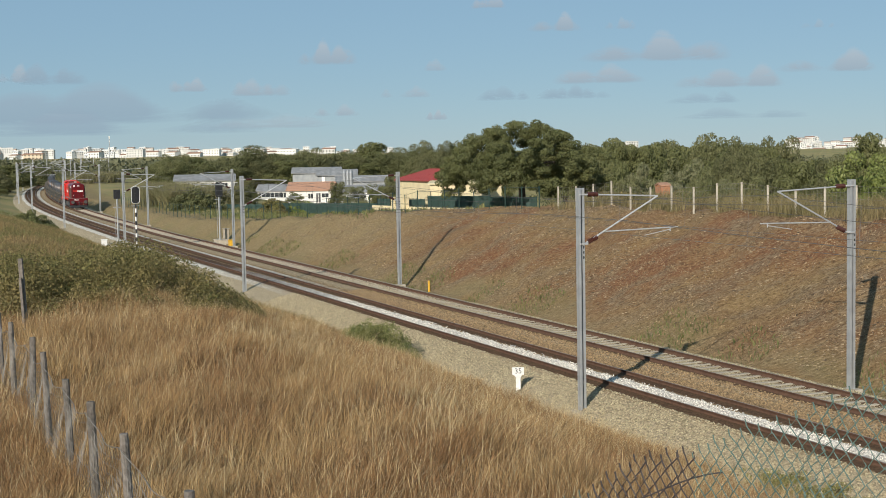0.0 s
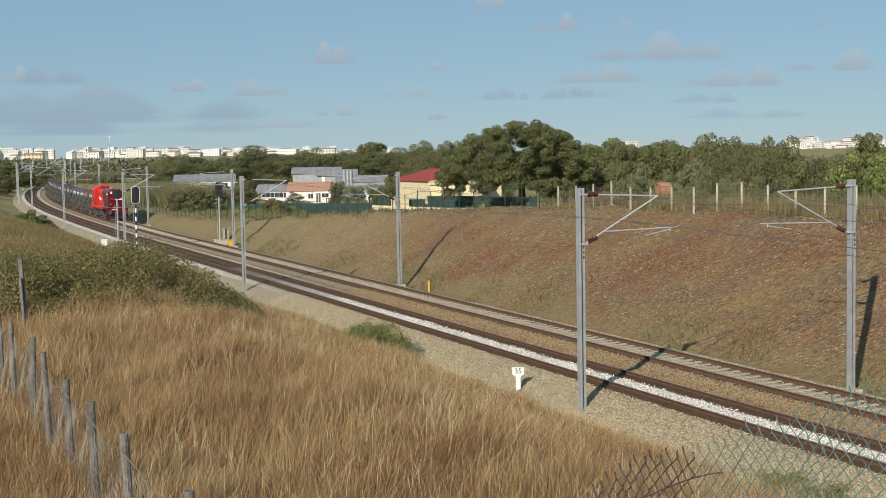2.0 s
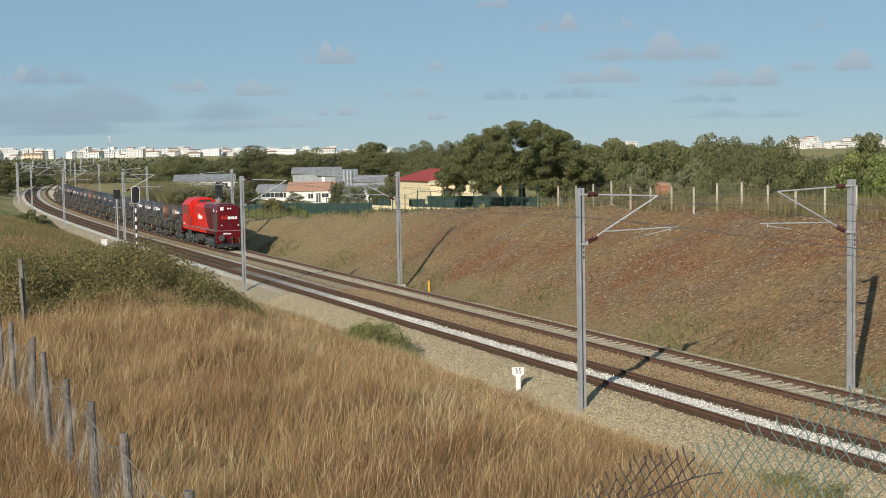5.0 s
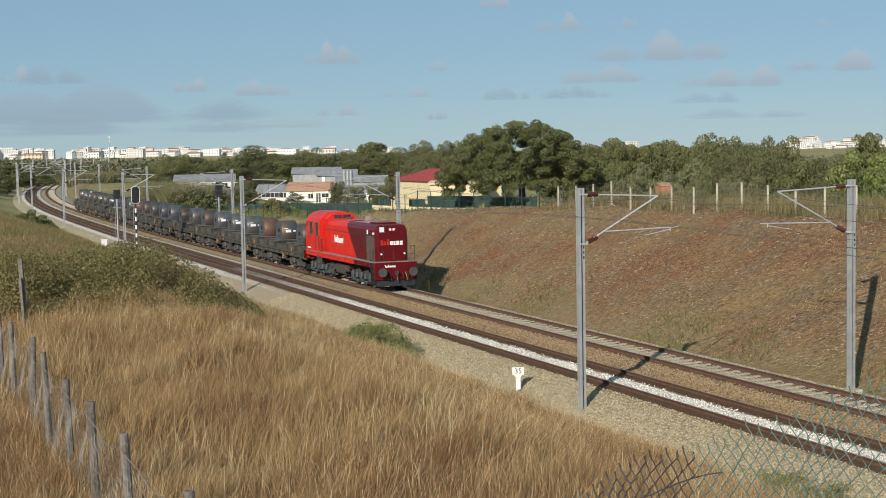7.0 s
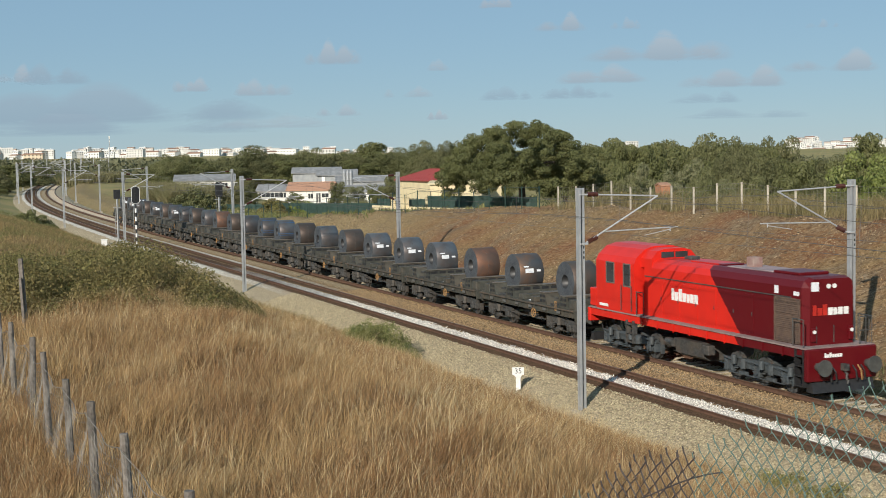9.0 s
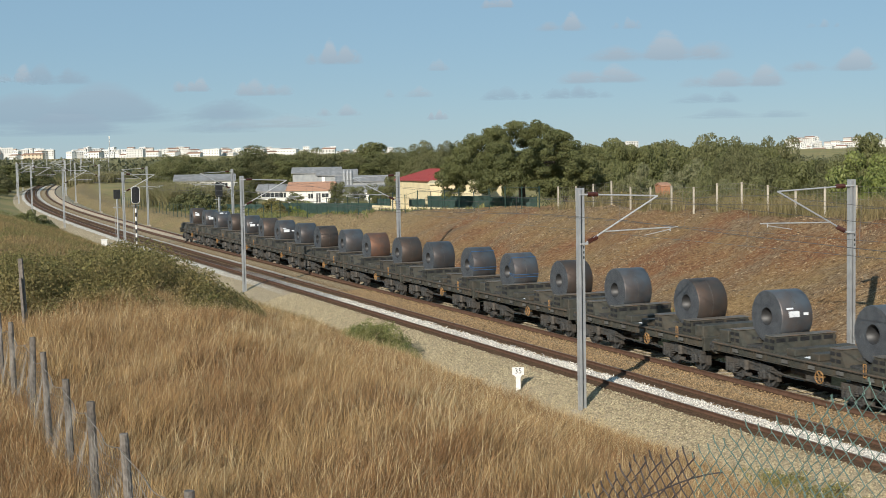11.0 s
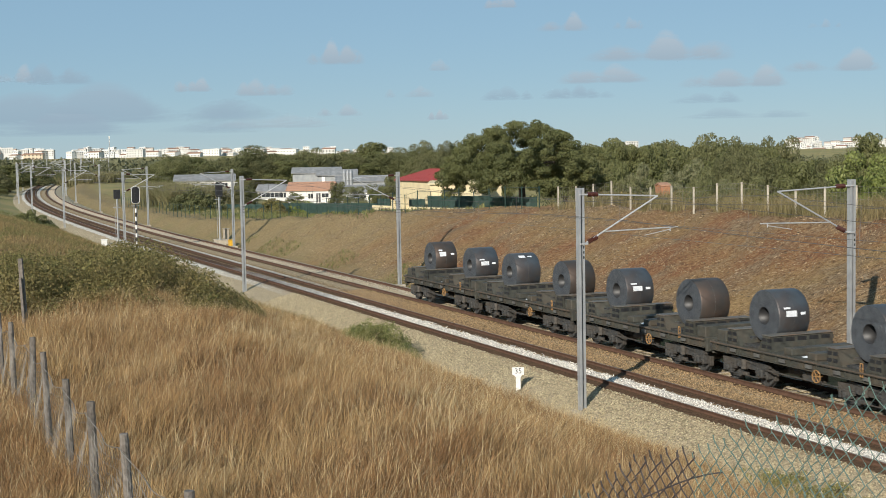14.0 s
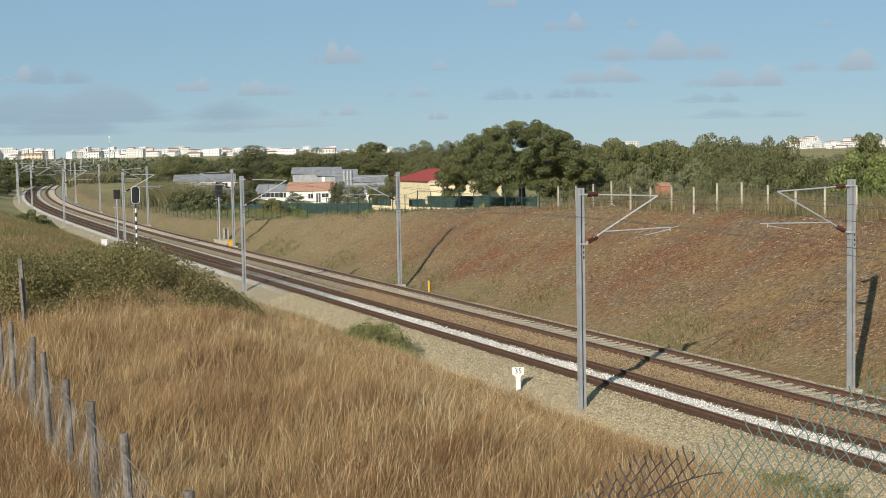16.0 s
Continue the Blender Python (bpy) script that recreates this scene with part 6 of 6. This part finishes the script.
def build_signal(s, o, top, seen, striped, label):
    p, th = line(s, o)
    z0 = -0.65
    sig = empty("railway_signal", turned(Vector((p.x, p.y, z0)), th), label=label, category="railway signal", group="railway signals")
    h = top - z0
    bm = bmesh.new()
    if striped:
        n = int(h - 1.2) * 3
        for k in range(n):
            rod(bm, (0, 0, k * (h - 1.6) / n), (0, 0, (k + 1) * (h - 1.6) / n), 0.085, 10, mi=k % 2)
        part("post", bm, [WHITE, BLACK], sig, "black and white striped post")
    else:
        rod(bm, (0, 0, 0), (0, 0, h - 0.4), 0.075, 10)
        part("post", bm, GALV, sig, "grey steel post")
    bm = bmesh.new()
    prof = [(-0.36, h - 1.35), (-0.25, h - 1.5), (0.25, h - 1.5), (0.36, h - 1.35), (0.36, h - 0.2), (0.22, h), (-0.22, h), (-0.36, h - 0.2)] if striped or not seen else [(-0.33, h - 0.9), (0.33, h - 0.9), (0.33, h), (-0.33, h)]
    prism(bm, prof, 0.0, 0.14, axis="x")
    head = part("signal_head", bm, BLACK, sig, "black signal backboard")
    if striped:
        bm = bmesh.new()
        for a, b in zip(prof, prof[1:] + prof[:1]):
            rod(bm, (0.15, *a), (0.15, *b), 0.02, 6)
        part("rim", bm, WHITE, head, "white rim")
    bm = bmesh.new()
    for k in range(3 if striped or not seen else 2):
        zc = h - 0.3 - 0.42 * k
        for i in range(9):
            a, b = math.pi * i / 9 - 0.2, math.pi * (i + 1) / 9 - 0.2
            for x0 in (0.14, 0.28):
                rod(bm, (x0, 0.13 * math.cos(a), zc + 0.13 * math.sin(a)), (x0, 0.13 * math.cos(b), zc + 0.13 * math.sin(b)), 0.02, 5)
        rod(bm, (0.13, 0, zc), (0.17, 0, zc), 0.11, 12)
    part("hood", bm, BLACK, head)
    bm = bmesh.new()
    for k in range(8):
        rod(bm, (-0.2, -0.18, 0.6 + 0.4 * k), (-0.2, 0.18, 0.6 + 0.4 * k), 0.014, 5)
    for yy in (-0.18, 0.18):
        rod(bm, (-0.2, yy, 0.2), (-0.2, yy, h - 1.4), 0.018, 5)
    box(bm, -0.25, 0, h - 1.75, 0.6, 0.7, 0.04)
    part("ladder", bm, GALV, sig, "grey access ladder")
    bm = bmesh.new()
    box(bm, 0, 0, -0.1, 0.7, 0.7, 0.3, 0.02)
    part("footing", bm, CONCRETE, sig)
    return sig


def build_trackside():
    build_signal(-127.8, 21.85, 5.5, True, True, "three-aspect railway signal on a striped post")
    build_signal(-138.3, 21.85, 5.05, True, False, "railway signal with square black board on grey post")
    build_signal(-136.9, 31.7, 5.6, False, False, "railway signal on a grey post beside a cabinet")
    for s, o, sx, sy, h, m, lab, cat in ((-138.1, 32.6, 0.7, 0.5, 1.6, CONCRETE, "pale grey trackside equipment cabinet", "cabinet"), (-137.4, 32.0, 2.2, 1.2, 0.55, CONCRETE, "low concrete plinth beside the signal", "plinth"),
                                         (-132.9, 31.9, 0.7, 0.5, 0.75, YELLOW, "small yellow trackside box", "equipment box"), (-141.1, 20.9, 0.6, 0.5, 0.8, WHITE, "low white trackside box", "equipment box")):
        p, th = line(s, o)
        bm = bmesh.new()
        box(bm, 0, 0, h / 2 - 0.1, sx, sy, h, 0.02)
        box(bm, 0, 0, h - 0.1, sx + 0.08, sy + 0.08, 0.05)
        box(bm, sx / 2, 0, h * 0.5, 0.02, sy * 0.8, h * 0.7)
        ob = part("equipment_box", bm, m)
        ob.matrix_basis = turned(Vector((p.x, p.y, -0.68)), th)
        tagged(ob, lab, cat)
    bm = bmesh.new()
    rod(bm, (0, 0, -0.2), (0, 0, 0.72), 0.075, 10, 0.065)
    rod(bm, (0, 0, 0.72), (0, 0, 0.78), 0.065, 10, 0.02)
    ob = part("marker_post", bm, YELLOW)
    ob.location = (-81.4, 32.2, gz(-81.4, 32.2))
    tagged(ob, "short yellow cable marker post", "marker post")
    post = empty("kilometre_post", pose(-45.1, 21.25, -0.66, 0, 0, -22), label="white kilometre post with the number 35", category="kilometre post")
    bm = bmesh.new()
    box(bm, 0, 0, 0.20, 0.06, 0.17, 0.85, 0.012)
    prism(bm, [(-0.08, 0.56), (0.08, 0.56), (0.15, 0.67), (-0.15, 0.67)], -0.03, 0.03, axis="x")
    part("stem", bm, WHITE, post)
    bm = bmesh.new()
    box(bm, 0, 0, 0.80, 0.07, 0.43, 0.28, 0.012)
    part("board", bm, WHITE, post)
    cu = bpy.data.curves.new("number", "FONT")
    cu.body, cu.size, cu.align_x, cu.align_y, cu.extrude = "35", 0.27, "CENTER", "CENTER", 0.002
    cu.materials.append(BLACK)
    ob = new("number", cu)
    ob.matrix_basis = Matrix.Translation((0.040, 0, 0.80)) @ Matrix(((0, 0, 1, 0), (1, 0, 0, 0), (0, 1, 0, 0), (0, 0, 0, 1)))
    ob.parent = post


# ---- buildings ----


def gable_house(name, m, lx, ly, eave, ridge, wall, roof, label, windows=(), doors=(), category="building", over=0.35, chimney=False, cols=0, group="", plinth=6.0):
    """Ridge along local x. windows: (side, along, z, w, h); side 'f' (-y), 'b', 'l' (-x), 'r'."""
    ob = empty(name, m, label=label, category=category, group=group)
    bm = bmesh.new()
    prism(bm, [(-ly / 2, -plinth), (ly / 2, -plinth), (ly / 2, eave), (0, ridge - 0.02), (-ly / 2, eave)], -lx / 2, lx / 2, axis="x")
    part("wall", bm, wall, ob)
    k = (ridge - eave) / (ly / 2)
    for sy in (-1, 1):
        bm = bmesh.new()
        e = ly / 2 + over
        prism(bm, [(sy * e, eave - over * k + 0.04), (sy * e, eave - over * k + 0.20), (0, ridge + 0.20), (0, ridge + 0.03)], -lx / 2 - over, lx / 2 + over, axis="x")
        n = int(lx / 1.0)
        slab = part("roof", bm, roof, ob)
        if cols:
            for i in range(n + 1):
                x = -lx / 2 + lx * i / n
                bm = bmesh.new()
                prism(bm, [(sy * e, eave - over * k + 0.20), (sy * e, eave - over * k + 0.26), (0, ridge + 0.26), (0, ridge + 0.20)], x - 0.05, x + 0.05, axis="x")
                part("roof_rib", bm, roof, slab)
    for kind, items in (("window", windows), ("door", doors)):
        for side, a, z, w, h in items:
            bm = bmesh.new()
            fr = bmesh.new()
            x, y, sx, sy = {"f": (a, -ly / 2, w, 0.06), "b": (a, ly / 2, w, 0.06), "l": (-lx / 2, a, 0.06, w), "r": (lx / 2, a, 0.06, w)}[side]
            box(bm, x, y, z, sx + (0.0 if sx > 0.06 else 0.02), sy + (0.0 if sy > 0.06 else 0.02), h)
            o = part(kind, bm, GLASS if kind == "window" else DARK, ob)
            if plinth > 8:
                fr.free()
                continue
            if side in "fb":
                box(fr, x, y, z - h / 2, w + 0.16, 0.16, 0.08), box(fr, x, y, z + h / 2, w + 0.16, 0.16, 0.08), box(fr, x, y, z, 0.06, 0.13, h)
            else:
                box(fr, x, y, z - h / 2, 0.16, w + 0.16, 0.08), box(fr, x, y, z + h / 2, 0.16, w + 0.16, 0.08), box(fr, x, y, z, 0.13, 0.06, h)
            part("frame", fr, WHITE, o)
    if chimney:
        bm = bmesh.new()
        box(bm, lx * 0.25, 0.3, ridge + 0.5, 0.6, 0.6, 1.3, 0.02)
        part("chimney", bm, wall, ob)
    return ob


def at_ground(px, py, d, turn):
    p = at(F(px), E(py), d)
    ang = math.atan2(RIGHT.y, RIGHT.x)
    return Matrix.Translation(p) @ Matrix.Rotation(ang + radians(turn), 4, "Z")


def build_buildings():
    k = lambda px, d: px * d / FOCAL
    # cream warehouse: its long eaves wall runs away, the gable faces the line
    d = 190
    m = at_ground(765, 321, d, 0)
    gable_house("warehouse", m @ Matrix.Rotation(radians(-68), 4, "Z") @ Matrix.Translation((-7.0, 5.2, -3.1)), 14.0, 10.4, 3.1, 4.45, CREAM, ROOF_RED, "cream rendered warehouse with a red sheet roof", cols=1)
    d = 186
    m = at_ground(806, 320, d, -8)
    gable_house("annex", m @ Matrix.Translation((0, 3.0, -3.0)), k(92, d), 6.0, 2.5, 2.8, CREAM, CREAM, "low cream annex behind the cork oak", cols=1)
    d = 285
    m = at_ground(548, 337, d, -6)
    gable_house("farmhouse", m @ Matrix.Translation((0, 3.0, -2.8)), k(80, d), 6.0, 2.8, 4.3, PLASTER, ROOF_TILE, "white farmhouse with an orange tiled roof", windows=(("f", -3.0, 1.6, 1.0, 1.1), ("f", 0.2, 1.6, 1.0, 1.1), ("f", 3.2, 1.7, 1.4, 0.9)), doors=(("f", 1.8, 1.2, 0.9, 2.0),), chimney=True, category="house")
    d = 310
    m = at_ground(362, 321, d, 8)
    gable_house("long_shed", m @ Matrix.Translation((0, 4.5, -2.8)), k(104, d), 9.0, 2.8, 4.1, PLASTER, ROOF_GREY, "long white farm shed with a grey fibre-cement roof", windows=[("f", -6.6 + 2.2 * i, 1.7, 1.3, 1.3) for i in range(7)], cols=1, category="shed", group="farm sheds")
    for px, py, dd, wd, mtr, lab in ((378, 345, 285, 118, ROOF_GREY, "low white shed with grey corrugated roof"), (482, 339, 300, 56, ROOF_GREY, "white outbuilding with a grey roof"), (650, 340, 300, 104, ROOF_GREY, "low white store with a pale grey roof")):
        m = at_ground(px, py, dd, -4)
        gable_house("low_shed", m @ Matrix.Translation((0, 3.5, -2.4)), k(wd, dd), 7.0, 2.4, 3.7, PLASTER, mtr, lab, windows=[("f", (-0.35 + 0.14 * i) * k(wd, dd), 1.6, 1.1, 1.0) for i in range(6)], cols=1, category="shed", group="farm sheds")
    for px, py, dd, wd in ((560, 307, 345, 84), (596, 311, 340, 70), (640, 322, 335, 90)):
        m = at_ground(px, py, dd, 3)
        gable_house("grey_shed", m @ Matrix.Translation((0, 4, -2.4)), k(wd, dd), 8.0, 2.4, 3.7, mat("dull_panel", (0.33, 0.34, 0.34), (0.26, 0.27, 0.28), 1, 0.8), ROOF_GREY, "grey sheet-clad farm shed", cols=1, category="shed", group="farm sheds")
    for i, px in enumerate((609, 615, 621)):
        p = at(F(px), E(300), 320)
        silo = empty("feed_silo", pose(p.x, p.y, p.z - 5.6), label="slim grey metal feed silo", category="silo", group="silos")
        bm = bmesh.new()
        rod(bm, (0, 0, -3), (0, 0, 4.8), 0.42, 14)
        part("tank", bm, SILO, silo)
        bm = bmesh.new()
        rod(bm, (0, 0, 4.8), (0, 0, 5.5), 0.44, 14, 0.08)
        part("cap", bm, SILO, silo)
        bm = bmesh.new()
        for kx in range(5):
            rod(bm, (0, 0, 0.8 * kx), (0, 0, 0.8 * kx + 0.06), 0.45, 14)
        part("hoop", bm, GALV, silo)
    # low ruin of brick among the trees
    m = at_ground(1179, 320, 141, 12)
    gable_house("brick_hut", m @ Matrix.Translation((0, 1, -1.6)), 1.0, 1.6, 1.0, 1.2, mat("bare_brick", (0.42, 0.19, 0.10), (0.34, 0.15, 0.08), 4, 0.9), ROOF_TILE, "small hut of bare orange brick", category="hut", over=0.06)
    # town on the ridge
    rng = random.Random(77)
    base = {}
    for key, (lx, ly, eave, ridge, wall, roof, lab) in dict(a=(13, 10, 6.5, 7.6, PLASTER, ROOF_TILE, "white two-storey town house with tiled roof"), b=(20, 11, 9.0, 9.6, PLASTER, PLASTER, "long white apartment block on the ridge"),
                                                           c=(10, 9, 5.5, 6.6, PLASTER, PLASTER, "small white house with a pale roof"), e=(17, 11, 8.0, 8.9, PINKISH, ROOF_TILE, "pale ochre apartment block with tiled roof")).items():
        rows = 2 if eave < 8 else 3
        n = int(lx / 3.2)
        wins = [("f", -lx / 2 + lx * (i + 0.5) / n, 1.6 + 2.8 * j, 1.2, 1.3) for i in range(n) for j in range(rows)] + [("l", -ly / 4, 1.6 + 2.8 * j, 1.1, 1.3) for j in range(rows)] + [("r", ly / 4, 1.6 + 2.8 * j, 1.1, 1.3) for j in range(rows)]
        base[key] = gable_house("town_house", Matrix(), lx, ly, eave, ridge, wall, roof, lab, windows=wins, category="house", group="houses of the town", chimney=key in "ac", plinth=18)
    used = set()

    def put(px, top, d, key):
        d *= 1.4
        lx, ridge = {"a": (13, 7.6), "b": (20, 9.6), "c": (10, 6.6), "e": (17, 8.9)}[key]
        m = at_ground(px, top, d, rng.uniform(-35, 35)) @ Matrix.Translation((0, 0, -ridge))
        if key in used:
            copy_thing(base[key], m)
        else:
            used.add(key)
            base[key].matrix_basis = m

    px = -20
    while px < 690:
        if rng.random() < 0.9:
            put(px, rng.uniform(259, 267), rng.uniform(1500, 1800), rng.choice("aacccccb"))
            if rng.random() < 0.85:
                put(px + rng.uniform(-8, 8), rng.uniform(263, 269), rng.uniform(1350, 1500), rng.choice("aacccccb"))
            if rng.random() < 0.5:
                put(px + rng.uniform(-8, 8), rng.uniform(267, 276), rng.uniform(1150, 1300), rng.choice("aabccc"))
        px += rng.uniform(8, 14)
    for q in ((240, 264, 1150, "b"), (270, 268, 1100, "a"), (305, 262, 1180, "a"), (375, 264, 1200, "b"), (345, 270, 940, "a"), (510, 264, 1000, "b"), (582, 262, 1000, "a"), (60, 272, 900, "e"), (170, 268, 1000, "a"), (290, 289, 620, "c")):
        put(*q)
    for k2 in range(40):
        put(rng.uniform(1392, 1590), rng.uniform(241, 264), rng.uniform(1350, 1700), rng.choice("aacccb"))
    for k2 in range(26):
        put(rng.uniform(1395, 1500), rng.uniform(250, 272), rng.uniform(1150, 1350), rng.choice("aacc"))
    put(1118, 250, 1700, "b"), put(1450, 264, 1250, "b"), put(1480, 268, 1200, "a")
    # lattice mast on the ridge
    p = at(F(193), E(242), 1500)
    tower = empty("radio_mast", pose(p.x, p.y, p.z - 24), label="slender grey radio mast above the town", category="radio mast")
    bm = bmesh.new()
    for dx in (-0.9, 0.9):
        rod(bm, (dx, 0, -8), (dx, 0, 24), 0.28, 6)
    for j in range(10):
        rod(bm, (-0.9, 0, -6 + 3 * j), (0.9, 0, -3 + 3 * j), 0.16, 5)
    part("lattice", bm, GALV, tower)
    bm = bmesh.new()
    for zz in (19, 22, 23.5):
        for dx in (-1.6, 1.6):
            box(bm, dx, 0, zz, 0.7, 0.6, 1.6)
    part("antenna", bm, WHITE, tower)


# ---- clouds: far backdrop, drifting slowly ----


def cloud_material(seed, low=(0.30, 0.38, 0.46, 1), high=(0.52, 0.57, 0.62, 1)):
    m = bpy.data.materials.new("thin_cloud")
    m.use_nodes = True
    t = m.node_tree
    t.nodes.remove(t.nodes["Principled BSDF"])
    tc = t.nodes.new("ShaderNodeTexCoord")
    mp = t.nodes.new("ShaderNodeMapping")
    mp.inputs["Location"].default_value = (seed * 3.7, seed * 1.3, 0)
    t.links.new(tc.outputs["Generated"], mp.inputs[0])
    n = t.nodes.new("ShaderNodeTexNoise")
    n.inputs["Scale"].default_value, n.inputs["Detail"].default_value, n.inputs["Roughness"].default_value = 5.5, 9, 0.66
    t.links.new(mp.outputs[0], n.inputs["Vector"])
    a = t.nodes.new("ShaderNodeAttribute")
    a.attribute_name = "body"
    add = t.nodes.new("ShaderNodeMath")
    add.operation = "MULTIPLY"
    mr0 = t.nodes.new("ShaderNodeMapRange")
    mr0.inputs[1].default_value, mr0.inputs[2].default_value = 0.22, 0.52
    t.links.new(n.outputs[0], mr0.inputs[0])
    t.links.new(mr0.outputs[0], add.inputs[0]), t.links.new(a.outputs["Fac"], add.inputs[1])
    mr = t.nodes.new("ShaderNodeMapRange")
    mr.inputs[1].default_value, mr.inputs[2].default_value, mr.inputs[4].default_value = 0.05, 0.60, 0.72
    t.links.new(add.outputs[0], mr.inputs[0])
    lit = t.nodes.new("ShaderNodeAttribute")
    lit.attribute_name = "height"
    # glowing card: shaded underside and sunlit top are painted into the emission by height
    r = t.nodes.new("ShaderNodeValToRGB")
    r.color_ramp.elements[0].color, r.color_ramp.elements[1].color = low, high
    t.links.new(lit.outputs["Fac"], r.inputs[0])
    em, tr, ms = t.nodes.new("ShaderNodeEmission"), t.nodes.new("ShaderNodeBsdfTransparent"), t.nodes.new("ShaderNodeMixShader")
    t.links.new(r.outputs[0], em.inputs[0])
    t.links.new(mr.outputs[0], ms.inputs[0]), t.links.new(tr.outputs[0], ms.inputs[1]), t.links.new(em.outputs[0], ms.inputs[2])
    t.links.new(ms.outputs[0], t.nodes["Material Output"].inputs[0])
    return m


CLOUD_ROWS = []


def build_clouds():
    d = 4000
    mats = [cloud_material(k) for k in range(4)] + [cloud_material(5, (0.27, 0.38, 0.48, 1), (0.36, 0.46, 0.55, 1))]
    for k, (px, py, w, h, drift, thin) in enumerate(((575, 92, 95, 52, 17, 1.0), (1140, 82, 270, 62, 8, 1.0), (1090, 130, 190, 40, 9, 0.85), (1300, 134, 190, 48, 9, 0.9), (1470, 106, 170, 48, 10, 1.0), (975, 38, 110, 40, 18, 0.9), (335, 150, 70, 30, 10, 0.8),
                                                     (445, 155, 120, 36, 8, 0.7), (200, 184, 560, 84, 6, 1.0), (60, 132, 160, 44, 12, 0.8), (10, 130, 90, 40, 8, 0.8), (765, 203, 50, 22, 3, 0.9), (765, 115, 70, 26, 9, 0.5), (900, 165, 120, 30, 8, 0.55), (1020, 162, 130, 30, 8, 0.6), (715, 162, 90, 26, 8, 0.5),
                                                     (590, 195, 90, 26, 6, 0.6), (120, 216, 620, 60, 5, 0.9), (870, 3, 70, 24, 25, 0.8), (1245, 172, 150, 26, 7, 0.5), (1095, 40, 60, 26, 16, 0.5), (1290, 200, 260, 24, 5, 0.45), (480, 215, 260, 30, 4, 0.4), (1455, 40, 60, 20, 14, 0.4))):
        p = at(F(px), E(py), d)
        nx, nz = 40, 20
        v, f, body, height = [], [], [], []
        crng = random.Random(100 + k)
        puffs = [(crng.uniform(-0.15, 0.45), crng.uniform(0.18, 0.30), 1.0)] + [(crng.uniform(-0.75, 0.75), crng.uniform(0.14, 0.34), crng.uniform(0.35, 0.8)) for _ in range(4)]
        for i in range(nx + 1):
            for j in range(nz + 1):
                a, b = 2 * i / nx - 1, 2 * j / nz - 1
                v.append((a * w * 0.62 * d / FOCAL, 40 * (a * a + b * b), b * h * 0.62 * d / FOCAL))
                puff = max(hp * math.exp(-((a - cp) / wp) ** 2) for cp, wp, hp in puffs)
                up = b + 0.45
                q = (up / max(puff * 1.35, 0.05)) if up > 0 else -up / 0.22
                body.append(max(0.0, 1 - q * q) * max(0.0, 1 - a ** 4) * min(1.0, puff * 1.6) * thin)
                height.append(0.5 + 0.5 * b)
        for i in range(nx):
            for j in range(nz):
                c = i * (nz + 1) + j
                f.append((c, c + nz + 1, c + nz + 2, c + 1))
        ob = new("cloud", array_mesh("cloud", v, f, mats[4] if k in (8, 9, 13, 14, 17, 19, 21) else mats[k % 4], dict(body=body, height=height)))
        ob.data.shade_smooth()
        ob.visible_shadow = False
        turn = Matrix.Rotation(math.atan2(RIGHT.y, RIGHT.x), 4, "Z")
        tagged(ob, "small pale drifting cumulus cloud low in the sky", "cloud", group="clouds", kind="structure")
        q = at(F(px + drift), E(py), d)
        ob.matrix_basis = Matrix.Translation(p) @ turn
        CLOUD_ROWS.append((ob, [(0.0, Matrix.Translation(p) @ turn), (16.0, Matrix.Translation(q) @ turn)]))


build_ground()
build_ballast()
build_clouds()
build_overhead()
build_buildings()
build_trees()
build_shrubs()
build_grass()
build_fences()
build_trackside()
LOCO, WHEELS, WAGONS, COILS = build_train()
WHEELS = [o for v in (LOCO, *WAGONS) for o in v.children if o.name.startswith("wheelset")]
build_track("track_near", T1, "near railway track with rusty rails")
build_track("track_far", T2, "far railway track with rusty rails on concrete sleepers")
motions()
